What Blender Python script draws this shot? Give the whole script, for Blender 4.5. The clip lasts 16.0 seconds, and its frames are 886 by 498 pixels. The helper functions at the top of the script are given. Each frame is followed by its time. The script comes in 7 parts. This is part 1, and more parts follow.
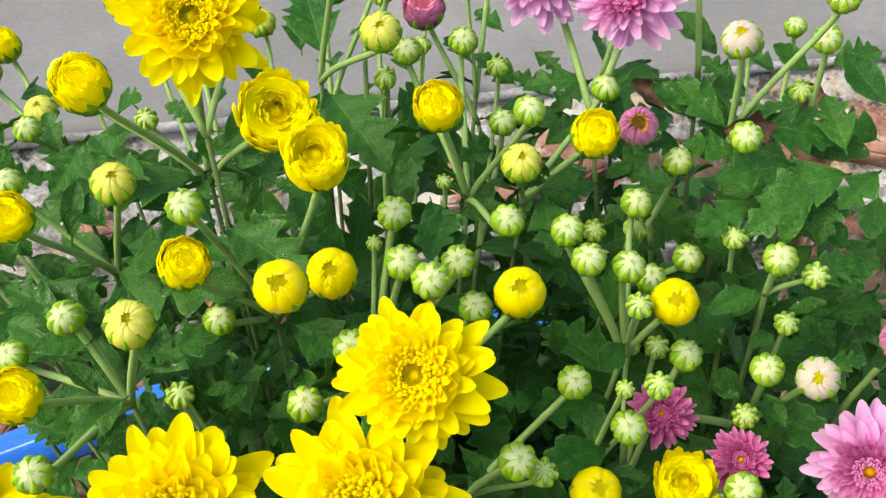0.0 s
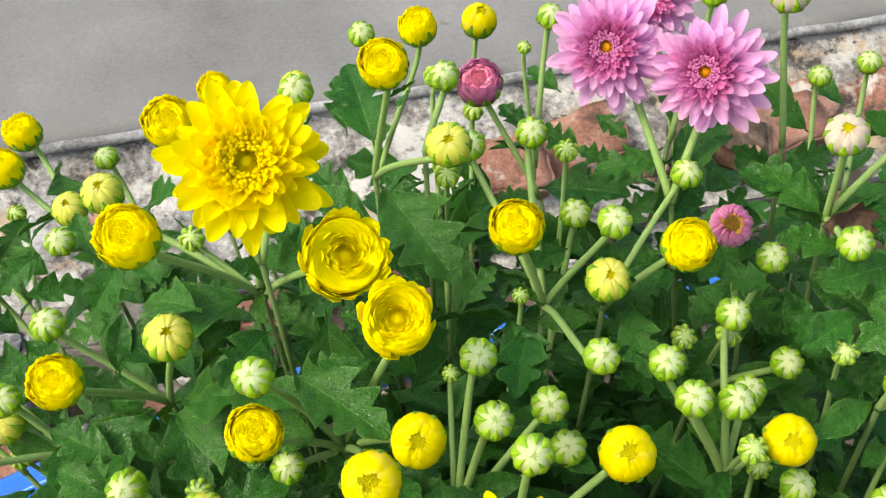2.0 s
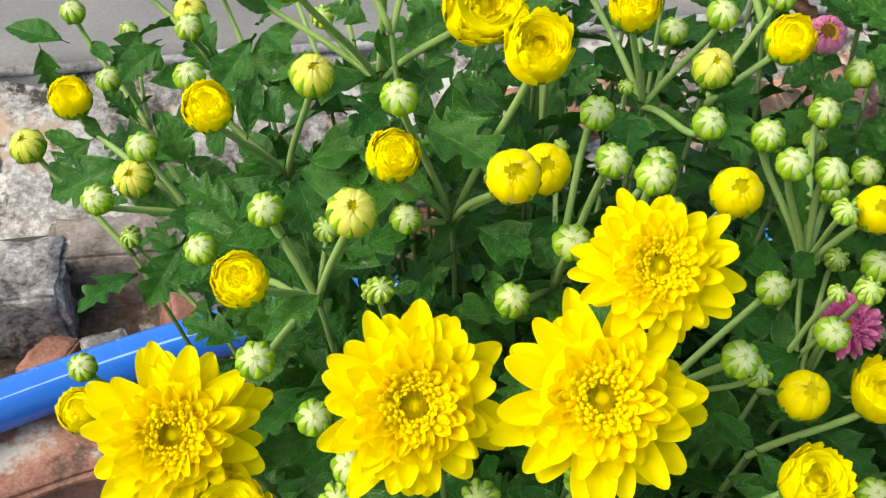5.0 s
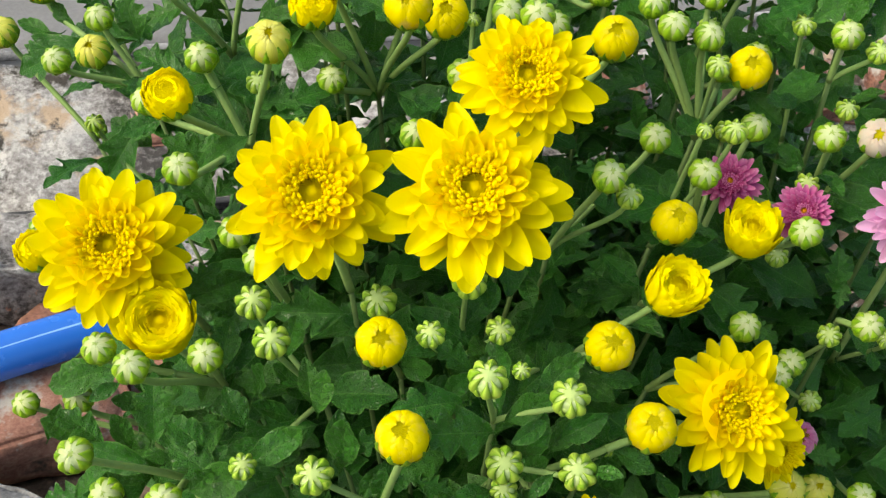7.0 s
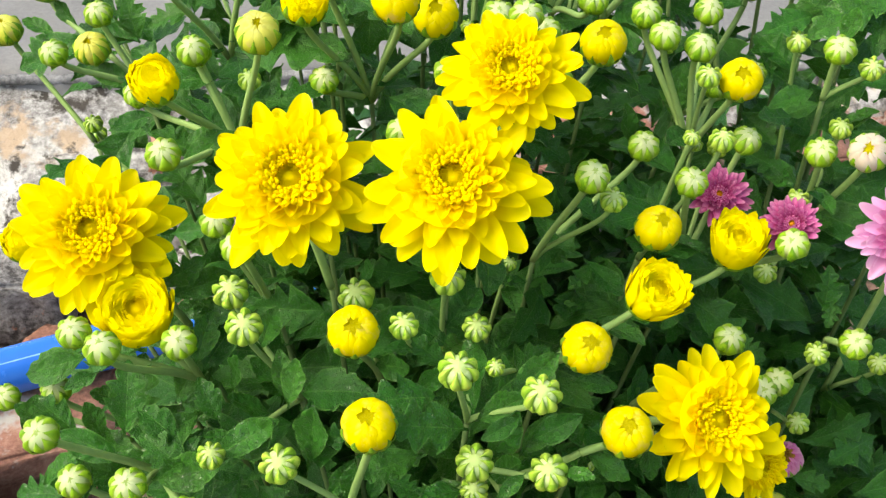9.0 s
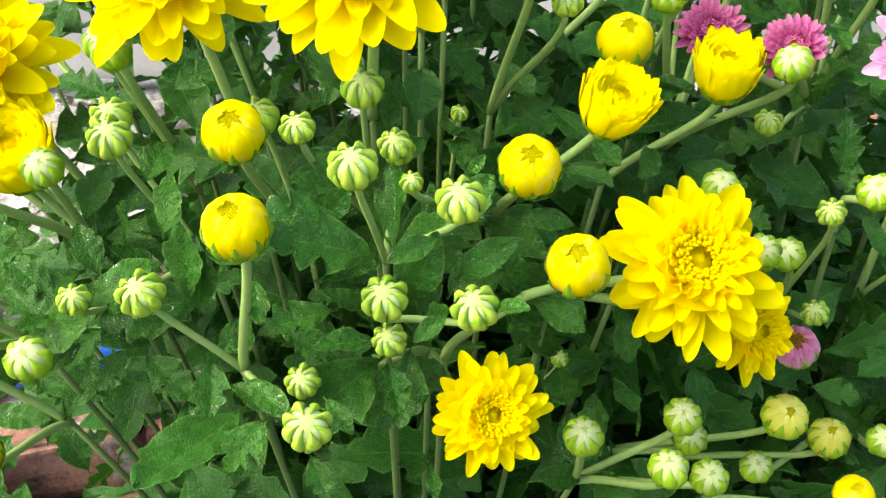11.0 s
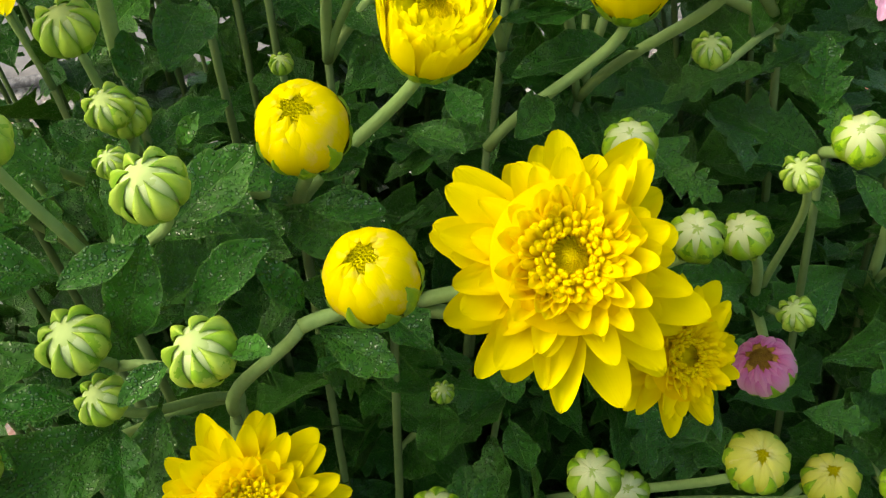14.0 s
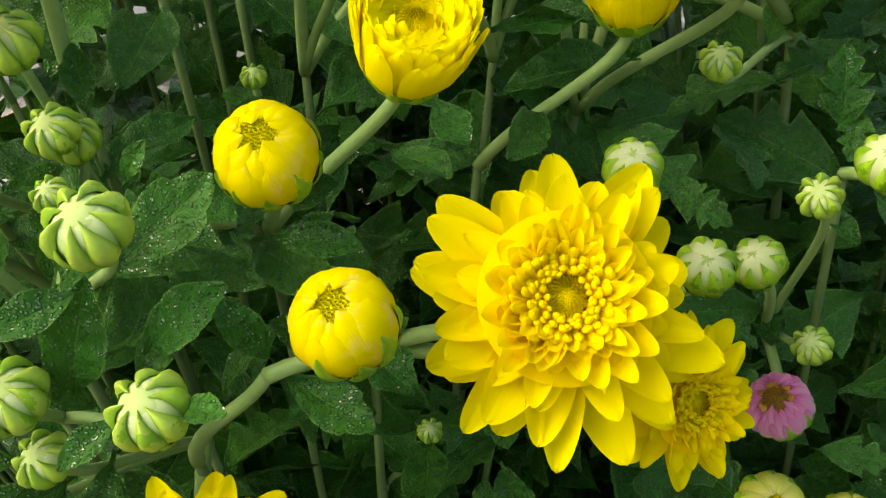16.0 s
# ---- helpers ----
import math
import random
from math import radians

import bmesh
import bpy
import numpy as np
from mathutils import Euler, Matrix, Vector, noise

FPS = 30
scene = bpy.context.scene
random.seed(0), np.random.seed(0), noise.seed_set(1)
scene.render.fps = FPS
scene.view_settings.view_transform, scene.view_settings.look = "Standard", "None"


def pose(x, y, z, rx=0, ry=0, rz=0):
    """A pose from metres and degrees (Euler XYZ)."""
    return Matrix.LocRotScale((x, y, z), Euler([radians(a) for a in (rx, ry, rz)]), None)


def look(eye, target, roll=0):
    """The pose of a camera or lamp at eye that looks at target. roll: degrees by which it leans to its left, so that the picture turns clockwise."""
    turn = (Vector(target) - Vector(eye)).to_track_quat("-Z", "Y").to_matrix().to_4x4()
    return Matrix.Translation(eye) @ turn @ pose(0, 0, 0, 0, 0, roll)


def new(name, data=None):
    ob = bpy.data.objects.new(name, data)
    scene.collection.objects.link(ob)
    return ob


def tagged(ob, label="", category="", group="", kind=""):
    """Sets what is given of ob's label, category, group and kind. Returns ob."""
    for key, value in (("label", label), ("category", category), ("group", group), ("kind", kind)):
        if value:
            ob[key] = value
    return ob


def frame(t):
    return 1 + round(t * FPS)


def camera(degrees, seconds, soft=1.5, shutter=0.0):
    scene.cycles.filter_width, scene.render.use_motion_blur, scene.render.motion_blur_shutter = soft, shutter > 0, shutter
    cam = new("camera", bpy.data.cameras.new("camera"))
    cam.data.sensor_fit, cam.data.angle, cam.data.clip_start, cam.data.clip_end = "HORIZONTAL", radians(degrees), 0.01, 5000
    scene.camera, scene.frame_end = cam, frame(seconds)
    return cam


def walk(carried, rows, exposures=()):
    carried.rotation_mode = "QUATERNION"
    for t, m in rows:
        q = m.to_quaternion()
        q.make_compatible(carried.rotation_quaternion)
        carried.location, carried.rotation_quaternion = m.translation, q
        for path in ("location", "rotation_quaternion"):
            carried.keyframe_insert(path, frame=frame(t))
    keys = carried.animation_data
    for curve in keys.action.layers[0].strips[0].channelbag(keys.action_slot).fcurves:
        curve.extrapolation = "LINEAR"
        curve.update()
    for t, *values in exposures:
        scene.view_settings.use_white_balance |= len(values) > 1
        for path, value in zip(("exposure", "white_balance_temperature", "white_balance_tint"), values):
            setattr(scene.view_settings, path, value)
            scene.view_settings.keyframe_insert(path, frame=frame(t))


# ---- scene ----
cam = camera(45.5, 16.0, 1.3)
# seconds, place in metres, Euler angles in degrees
ROWS = [
    (0, -0.0009, -0.0006, 0.8693, 50.16, -0.10, -0.10),
    (0.5, -0.0088, 0.0041, 0.8749, 49.62, 0.38, -0.58),
    (1, -0.0145, 0.0200, 0.8888, 48.45, 0.92, -1.03),
    (1.5, -0.0205, 0.0455, 0.8964, 47.47, 1.38, -1.60),
    (2, -0.0254, 0.0672, 0.8963, 46.93, 1.95, -1.68),
    (2.5, -0.0414, 0.0817, 0.8974, 46.34, 1.92, -1.73),
    (3, -0.0644, 0.0744, 0.8982, 46.31, 1.47, -1.30),
    (3.5, -0.0814, 0.0514, 0.8977, 46.37, 0.86, -0.65),
    (4, -0.0837, 0.0282, 0.8798, 46.82, 0.16, -0.04),
    (4.5, -0.0797, 0.0088, 0.8500, 47.00, -0.69, 0.53),
    (5, -0.0666, -0.0093, 0.8543, 47.29, -1.00, 1.04),
    (5.2, -0.0630, -0.0166, 0.8460, 47.66, -1.20, 1.11),
    (7.3, -0.0257, -0.0884, 0.8243, 49.74, -1.49, 2.42),
    (7.5, -0.0252, -0.0876, 0.8205, 49.96, -1.56, 2.54),
    (8, -0.0189, -0.0910, 0.8165, 50.71, -1.69, 3.06),
    (8.2, -0.0166, -0.0912, 0.8167, 50.96, -1.88, 3.26),
    (10.3, -0.0096, -0.1022, 0.7492, 54.81, -1.78, 6.02),
    (10.5, 0.0023, -0.0983, 0.7309, 55.18, -1.33, 6.24),
    (11, 0.0310, -0.0825, 0.7183, 55.43, -0.17, 7.08),
    (11.5, 0.0438, -0.0794, 0.7182, 55.54, 0.47, 7.65),
    (12, 0.0621, -0.0721, 0.7130, 55.79, 1.31, 8.11),
    (12.5, 0.0717, -0.0630, 0.7047, 55.53, 2.03, 8.37),
    (13, 0.0703, -0.0410, 0.6969, 55.04, 2.94, 8.35),
    (13.5, 0.0871, -0.0059, 0.6823, 54.39, 4.13, 9.00),
    (14, 0.0800, 0.0057, 0.6656, 54.43, 4.41, 8.65),
    (14.5, 0.0783, 0.0231, 0.6546, 54.27, 4.61, 8.54),
    (15, 0.0803, 0.0295, 0.6514, 54.07, 4.76, 8.61),
    (15.5, 0.0791, 0.0291, 0.6579, 54.33, 4.80, 8.61),
    (16, 0.0792, 0.0258, 0.6594, 54.29, 4.46, 8.53),
]
EXPOSURES = [(0.0, 1.26, 7310, 1.5), (2.5, 1.25, 7310, 1.5), (3.5, 0.9, 7310, 1.5), (4.0, 0.96, 7310, 1.5), (4.5, 1.23, 7310, 1.5), (5.0, 1.16, 7310, 1.5), (7.5, 1.02, 7310, 1.5), (8.0, 1.05, 7310, 1.5), (10.4, 1.94, 7360, 1.5), (11.0, 1.84, 7460, 1.5), (12.0, 1.31, 7860, 1.5), (16.0, 1.26, 7860, 3.5)]
walk(cam, [(t, pose(x, y, z, rx, ry, rz)) for t, x, y, z, rx, ry, rz in ROWS], EXPOSURES)

# ---- light: a bright overcast day ----
world = bpy.data.worlds.new("sky")
scene.world = world
world.use_nodes = True
wn = world.node_tree.nodes
sky = wn.new("ShaderNodeTexSky")
sky.sky_type = "NISHITA"
sky.sun_disc = False
sky.sun_elevation, sky.sun_rotation = radians(50), radians(248)
sky.air_density, sky.dust_density = 1.0, 4.0
wn["Background"].inputs["Strength"].default_value = 0.15
world.node_tree.links.new(sky.outputs[0], wn["Background"].inputs["Color"])
sun = new("sun", bpy.data.lights.new("sun", "SUN"))
sun.data.energy, sun.data.angle, sun.data.color = 0.9, radians(50), (1.0, 0.96, 0.9)
sun.matrix_world = look((-2.2, -0.6, 2.8), (0.0, 0.3, 0.0))


# ---- materials ----
class Mat:
    """A node material with a few short hands."""

    def __init__(self, name):
        self.m = bpy.data.materials.new(name)
        self.m.use_nodes = True
        self.t = self.m.node_tree
        self.b = self.t.nodes["Principled BSDF"]
        self.out = self.t.nodes["Material Output"]

    def node(self, kind, **inputs):
        n = self.t.nodes.new("ShaderNode" + kind)
        for k, v in inputs.items():
            self.put(n, k.replace("_", " "), v)
        return n

    def put(self, n, key, v):
        s = n.inputs[int(key)] if key.isdigit() else n.inputs[key]
        if isinstance(v, bpy.types.NodeSocket):
            self.t.links.new(v, s)
        else:
            s.default_value = v

    def math(self, op, a, b=0.0, c=None):
        n = self.t.nodes.new("ShaderNodeMath")
        n.operation = op
        for i, v in enumerate((a, b) if c is None else (a, b, c)):
            self.put(n, str(i), v)
        return n.outputs[0]

    def ramp(self, fac, *stops):
        n = self.t.nodes.new("ShaderNodeValToRGB")
        e = n.color_ramp.elements
        while len(e) < len(stops):
            e.new(0.5)
        for el, (p, c) in zip(e, stops):
            el.position, el.color = p, (*c, 1)
        self.put(n, "Fac", fac)
        return n.outputs["Color"]

    def mix(self, fac, a, b, how="MIX"):
        n = self.t.nodes.new("ShaderNodeMix")
        n.data_type, n.blend_type = "RGBA", how
        self.put(n, "0", fac)
        self.put(n, "6", a if isinstance(a, bpy.types.NodeSocket) else (*a, 1))
        self.put(n, "7", b if isinstance(b, bpy.types.NodeSocket) else (*b, 1))
        return n.outputs[2]

    def noise(self, vec, scale, detail=4.0, rough=0.55):
        n = self.node("TexNoise", Vector=vec, Scale=scale, Detail=detail, Roughness=rough)
        return n.outputs["Fac"]

    def coords(self, kind="Object"):
        return self.node("TexCoord").outputs[kind]

    def where(self):
        return self.node("NewGeometry").outputs["Position"]

    def random(self):
        return self.node("ObjectInfo").outputs["Random"]

    def bump(self, height, strength, distance):
        n = self.node("Bump", Strength=strength, Distance=distance, Height=height)
        self.put(self.b, "Normal", n.outputs[0])

    def leafy(self, colour, through_colour, amount):
        """Lets some light through a thin blade or petal."""
        tr = self.node("BsdfTranslucent", Color=through_colour)
        mx = self.node("MixShader", Fac=amount)
        self.t.links.new(self.b.outputs[0], mx.inputs[1])
        self.t.links.new(tr.outputs[0], mx.inputs[2])
        self.t.links.new(mx.outputs[0], self.out.inputs["Surface"])
        self.put(self.b, "Base Color", colour)


def petal_material(name, base, tip, deep, edge=None, edge_at=0.55, blotch=None, thin=0.46):
    m = Mat(name)
    uv = m.node("SeparateXYZ", Vector=m.coords("UV"))
    along, across = uv.outputs[1], uv.outputs[0]
    island = m.node("NewGeometry").outputs["Random Per Island"]
    col = m.ramp(along, (0.0, deep), (0.5, base), (1.0, tip))
    tone = m.math("FRACT", m.math("ADD", m.random(), island))
    col = m.mix(m.math("MULTIPLY", tone, 0.4), col, m.mix(1.0, col, (1.0, 0.92, 0.75), "MULTIPLY"))
    streak = m.noise(m.node("CombineXYZ", X=m.math("MULTIPLY", across, 9.0), Y=m.math("MULTIPLY", along, 1.6), Z=m.math("MULTIPLY", tone, 30.0)).outputs[0], 1.0, 3.0)
    col = m.mix(m.math("MULTIPLY", streak, 0.25), col, deep)
    if edge:
        rim = m.math("MAXIMUM", m.math("ABSOLUTE", across), m.math("MULTIPLY", along, 0.98))
        rim = m.math("ADD", rim, m.math("MULTIPLY_ADD", m.noise(m.where(), 330.0, 3.0), 0.9, -0.45))
        rim = m.node("MapRange", **{"Value": rim, "From_Min": edge_at, "From_Max": edge_at + 0.4}).outputs[0]
        col = m.mix(rim, col, edge)
    if blotch:
        # faded, slightly scorched patches on the outer side of the closed petals
        spot = m.math("ADD", m.noise(m.where(), 170.0, 4.0, 0.65), m.math("MULTIPLY", m.random(), 0.1))
        spot = m.node("MapRange", **{"Value": spot, "From_Min": 0.6, "From_Max": 0.75}).outputs[0]
        low = m.node("MapRange", **{"Value": along, "From_Min": 0.9, "From_Max": 0.6}).outputs[0]
        col = m.mix(m.math("MULTIPLY", m.math("MULTIPLY", spot, low), 0.5), col, blotch)
    m.leafy(col, col, thin)
    m.put(m.b, "Roughness", 0.6)
    m.put(m.b, "Specular IOR Level", 0.12)
    m.bump(streak, 0.3, 0.0005)
    return m.m


def disc_material(name, low, high):
    m = Mat(name)
    n = m.noise(m.coords(), 900.0, 2.0)
    col = m.mix(n, low, high)
    m.put(m.b, "Base Color", col)
    m.put(m.b, "Roughness", 0.75)
    m.put(m.b, "Specular IOR Level", 0.08)
    return m.m


def bract_material(name, mid, light, edge):
    """A green scale whose margin takes the edge colour, paler and skin-like in BRACT."""
    m = Mat(name)
    uv = m.node("SeparateXYZ", Vector=m.coords("UV"))
    across, along = m.math("ABSOLUTE", uv.outputs[0]), uv.outputs[1]
    n = m.noise(m.where(), 500.0, 3.0)
    col = m.mix(m.math("FRACT", m.math("ADD", n, m.node("NewGeometry").outputs["Random Per Island"])), mid, light)
    rim = m.node("MapRange", **{"Value": m.math("ADD", across, m.math("MULTIPLY_ADD", n, 0.5, -0.25)), "From_Min": 0.62, "From_Max": 1.0}).outputs[0]
    col = m.mix(m.math("MULTIPLY", rim, 0.8), col, edge)
    m.leafy(col, col, 0.12)
    m.put(m.b, "Roughness", 0.42)
    m.put(m.b, "Specular IOR Level", 0.35)
    m.bump(n, 0.5, 0.0004)
    return m.m


def green_material(name, dark, light, rough=0.5, scale=300.0, bump=0.0004):
    m = Mat(name)
    n = m.noise(m.where(), scale, 3.0)
    big = m.noise(m.where(), 18.0, 2.0)
    col = m.mix(m.math("MULTIPLY_ADD", n, 0.7, m.math("MULTIPLY", big, 0.3)), dark, light)
    col = m.mix(m.math("MULTIPLY", m.random(), 0.3), col, light)
    m.put(m.b, "Base Color", col)
    m.put(m.b, "Roughness", rough)
    m.put(m.b, "Specular IOR Level", 0.35)
    m.bump(n, 0.6, bump)
    return m.m


def leaf_material(name, dark, mid, vein):
    """A matt green blade with a pale midrib and side veins, beaded with fine dew whose glint is partly put into the
    colour.
    """
    m = Mat(name)
    uv = m.node("SeparateXYZ", Vector=m.coords("UV"))
    across, along = m.math("ABSOLUTE", uv.outputs[0]), uv.outputs[1]
    blot = m.noise(m.where(), 60.0, 4.0)
    tone = m.noise(m.where(), 14.0, 2.0)
    col = m.mix(blot, dark, mid)
    col = m.mix(m.math("MULTIPLY", m.random(), 0.55), col, m.mix(0.5, mid, (0.08, 0.17, 0.03)))
    col = m.mix(m.math("MULTIPLY", tone, 0.25), col, dark)
    fleck = m.node("MapRange", **{"Value": m.noise(m.where(), 620.0, 3.0, 0.7), "From_Min": 0.35, "From_Max": 0.7}).outputs[0]
    col = m.mix(m.math("MULTIPLY", fleck, 0.45), col, m.mix(1.0, col, (1.6, 2.0, 1.3), "MULTIPLY"))
    rib = m.node("MapRange", **{"Value": across, "From_Min": 0.045, "From_Max": 0.0}).outputs[0]
    slant = m.math("SUBTRACT", along, m.math("MULTIPLY", across, 0.42))
    saw = m.math("ABSOLUTE", m.math("SUBTRACT", m.math("FRACT", m.math("MULTIPLY", slant, 5.5)), 0.5))
    side = m.node("MapRange", **{"Value": saw, "From_Min": 0.055, "From_Max": 0.0}).outputs[0]
    veins = m.math("MAXIMUM", rib, m.math("MULTIPLY", side, 0.55))
    col = m.mix(m.math("MULTIPLY", veins, 0.6), col, vein)
    margin = m.node("MapRange", **{"Value": across, "From_Min": 0.88, "From_Max": 1.0}).outputs[0]
    col = m.mix(m.math("MULTIPLY", margin, 0.6), col, vein)
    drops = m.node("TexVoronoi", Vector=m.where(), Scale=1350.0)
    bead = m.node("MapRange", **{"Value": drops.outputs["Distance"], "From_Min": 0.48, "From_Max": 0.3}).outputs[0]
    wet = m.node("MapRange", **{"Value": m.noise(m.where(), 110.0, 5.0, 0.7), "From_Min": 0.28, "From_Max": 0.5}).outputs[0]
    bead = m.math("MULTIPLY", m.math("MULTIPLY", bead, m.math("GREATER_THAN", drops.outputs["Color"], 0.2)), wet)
    # paler specks for the glint of the drops, painted into the colour
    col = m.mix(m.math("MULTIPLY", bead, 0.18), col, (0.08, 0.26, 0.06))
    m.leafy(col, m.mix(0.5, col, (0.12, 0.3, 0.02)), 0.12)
    m.put(m.b, "Roughness", m.math("MULTIPLY_ADD", bead, -0.2, 0.42))
    m.put(m.b, "Specular IOR Level", m.math("MULTIPLY_ADD", bead, 0.85, 0.14))
    pucker = m.noise(m.where(), 420.0, 4.0)
    h = m.math("ADD", m.math("MULTIPLY", pucker, 0.5), m.math("ADD", m.math("MULTIPLY", bead, 0.6), m.math("MULTIPLY", veins, -0.15)))
    m.bump(h, 1.0, 0.001)
    return m.m


def rough_material(name, stops, scale, rough, bump, fine=180.0, spots=()):
    m = Mat(name)
    p = m.where()
    big = m.noise(p, scale, 6.0, 0.62)
    grain = m.noise(p, fine, 5.0, 0.7)
    f = m.math("MULTIPLY_ADD", grain, 0.4, m.math("MULTIPLY", big, 0.6))
    col = m.ramp(f, *stops)
    for k, (size, level, dull, bright) in enumerate(spots):
        shifted = m.node("VectorMath", **{"0": p, "1": (3.7 * k, 1.3 * k, 0.0)}).outputs[0]
        patch = m.node("MapRange", **{"Value": m.noise(shifted, size, 5.0, 0.68), "From_Min": level, "From_Max": level + 0.07}).outputs[0]
        col = m.mix(patch, col, m.mix(grain, dull, bright))
    col = m.mix(m.math("MULTIPLY", m.random(), 0.3), col, m.mix(1.0, col, (0.75, 0.7, 0.68), "MULTIPLY"))
    m.put(m.b, "Base Color", col)
    m.put(m.b, "Roughness", rough)
    m.put(m.b, "Specular IOR Level", 0.25)
    m.bump(m.math("ADD", big, m.math("MULTIPLY", grain, 0.5)), 0.7, bump)
    return m.m


YELLOW = petal_material("yellow_petal", (0.9, 0.79, 0.006), (0.91, 0.82, 0.014), (0.9, 0.72, 0.003))
GOLD = petal_material("inner_yellow_petal", (0.91, 0.77, 0.005), (0.92, 0.81, 0.012), (0.9, 0.69, 0.003))
BRUSH = petal_material("brush_petal", (0.93, 0.85, 0.006), (0.94, 0.86, 0.014), (0.93, 0.82, 0.005), thin=0.4)
PINK = petal_material("pink_petal", (0.79, 0.42, 0.76), (0.87, 0.6, 0.86), (0.66, 0.18, 0.52))
ROSE = petal_material("rose_petal", (0.62, 0.13, 0.4), (0.78, 0.38, 0.62), (0.4, 0.03, 0.17))
PINK_INNER = petal_material("inner_pink_petal", (0.72, 0.24, 0.56), (0.82, 0.42, 0.72), (0.48, 0.05, 0.24))
DISC = disc_material("olive_disc", (0.66, 0.54, 0.005), (0.86, 0.74, 0.008))
PINK_DISC = disc_material("gold_disc", (0.5, 0.2, 0.02), (0.8, 0.42, 0.02))
ROSE_DISC = disc_material("rose_disc", (0.12, 0.03, 0.02), (0.4, 0.28, 0.03))
BUD_DISC = disc_material("bud_disc", (0.5, 0.47, 0.01), (0.8, 0.72, 0.02))
BUTTON_DISC = disc_material("button_disc", (0.84, 0.72, 0.004), (0.93, 0.84, 0.01))
THISTLE_DISC = disc_material("thistle_disc", (0.6, 0.1, 0.32), (0.82, 0.36, 0.36))
CLOSED = petal_material("closed_petal", (0.5, 0.65, 0.2), (0.8, 0.86, 0.6), (0.42, 0.58, 0.16))
PALE = petal_material("pale_petal", (0.74, 0.76, 0.08), (0.88, 0.84, 0.24), (0.36, 0.56, 0.03), (0.86, 0.84, 0.4), 0.88, (0.78, 0.6, 0.34))
OPENING = petal_material("opening_petal", (0.88, 0.77, 0.004), (0.89, 0.79, 0.01), (0.6, 0.62, 0.01), (0.89, 0.74, 0.2), 0.93, (0.88, 0.68, 0.26))
BLUSH = petal_material("blush_petal", (0.7, 0.62, 0.56), (0.78, 0.68, 0.66), (0.34, 0.48, 0.1), (0.7, 0.55, 0.45), 0.75)
MAGENTA = petal_material("magenta_petal", (0.8, 0.42, 0.62), (0.5, 0.04, 0.3), (0.8, 0.76, 0.64))
BRACT = bract_material("bract", (0.1, 0.25, 0.006), (0.25, 0.43, 0.016), (0.34, 0.5, 0.07))
# margin darker than the scale, along the gaps between bracts
TIGHT = bract_material("tight_bract", (0.2, 0.39, 0.02), (0.38, 0.53, 0.07), (0.12, 0.3, 0.015))
HEART = petal_material("closed_heart", (0.36, 0.54, 0.14), (0.7, 0.79, 0.48), (0.46, 0.6, 0.22), thin=0.2)
STEM = green_material("stem", (0.13, 0.25, 0.055), (0.27, 0.39, 0.13), 0.68, 420.0, 0.0005)
BRANCH = green_material("woody_stem", (0.05, 0.1, 0.025), (0.12, 0.19, 0.055), 0.7, 300.0, 0.0004)
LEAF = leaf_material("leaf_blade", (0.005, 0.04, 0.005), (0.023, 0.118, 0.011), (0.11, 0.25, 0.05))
CONCRETE = rough_material("worn_concrete", ((0.3, (0.115, 0.114, 0.118)), (0.5, (0.172, 0.171, 0.176)), (0.7, (0.235, 0.233, 0.238))), 3.5, 0.85, 0.002, 160.0,
                          ((2.5, 0.56, (0.15, 0.15, 0.152), (0.18, 0.18, 0.18)), (30.0, 0.66, (0.1, 0.1, 0.1), (0.14, 0.138, 0.135))))
MORTAR = rough_material("broken_mortar", ((0.4, (0.05, 0.046, 0.044)), (0.46, (0.16, 0.15, 0.147)), (0.52, (0.27, 0.262, 0.26)), (0.59, (0.48, 0.47, 0.46))), 10.0, 0.92, 0.008, 120.0,
                        ((9.0, 0.54, (0.34, 0.33, 0.32), (0.56, 0.55, 0.53)), (8.0, 0.58, (0.3, 0.22, 0.15), (0.46, 0.36, 0.27)), (16.0, 0.575, (0.025, 0.022, 0.02), (0.08, 0.07, 0.06)), (13.0, 0.67, (0.4, 0.12, 0.05), (0.46, 0.2, 0.1))))
LIP = rough_material("pale_cement", ((0.4, (0.1, 0.1, 0.105)), (0.5, (0.22, 0.222, 0.23)), (0.6, (0.36, 0.365, 0.38))), 14.0, 0.9, 0.003, 140.0)
HOLLOW_FILL = rough_material("hollow_fill", ((0.36, (0.06, 0.05, 0.044)), (0.5, (0.18, 0.16, 0.145)), (0.64, (0.32, 0.29, 0.27))), 24.0, 0.95, 0.008, 120.0, ((20.0, 0.64, (0.2, 0.19, 0.18), (0.34, 0.33, 0.32)), (15.0, 0.62, (0.14, 0.05, 0.035), (0.24, 0.1, 0.07))))
BRICK = rough_material("red_brick", ((0.36, (0.09, 0.045, 0.036)), (0.5, (0.26, 0.125, 0.092)), (0.64, (0.38, 0.23, 0.18))), 18.0, 0.9, 0.004, 220.0,
                       ((11.0, 0.58, (0.3, 0.28, 0.26), (0.46, 0.43, 0.4)), (8.0, 0.58, (0.03, 0.024, 0.02), (0.08, 0.06, 0.05))))
STONE = rough_material("grey_stone", ((0.36, (0.07, 0.07, 0.075)), (0.5, (0.2, 0.197, 0.195)), (0.64, (0.42, 0.41, 0.4))), 26.0, 0.9, 0.005)
STONE_DARK = rough_material("dark_rubber", ((0.3, (0.03, 0.032, 0.036)), (0.7, (0.06, 0.062, 0.068))), 30.0, 0.6, 0.0005)
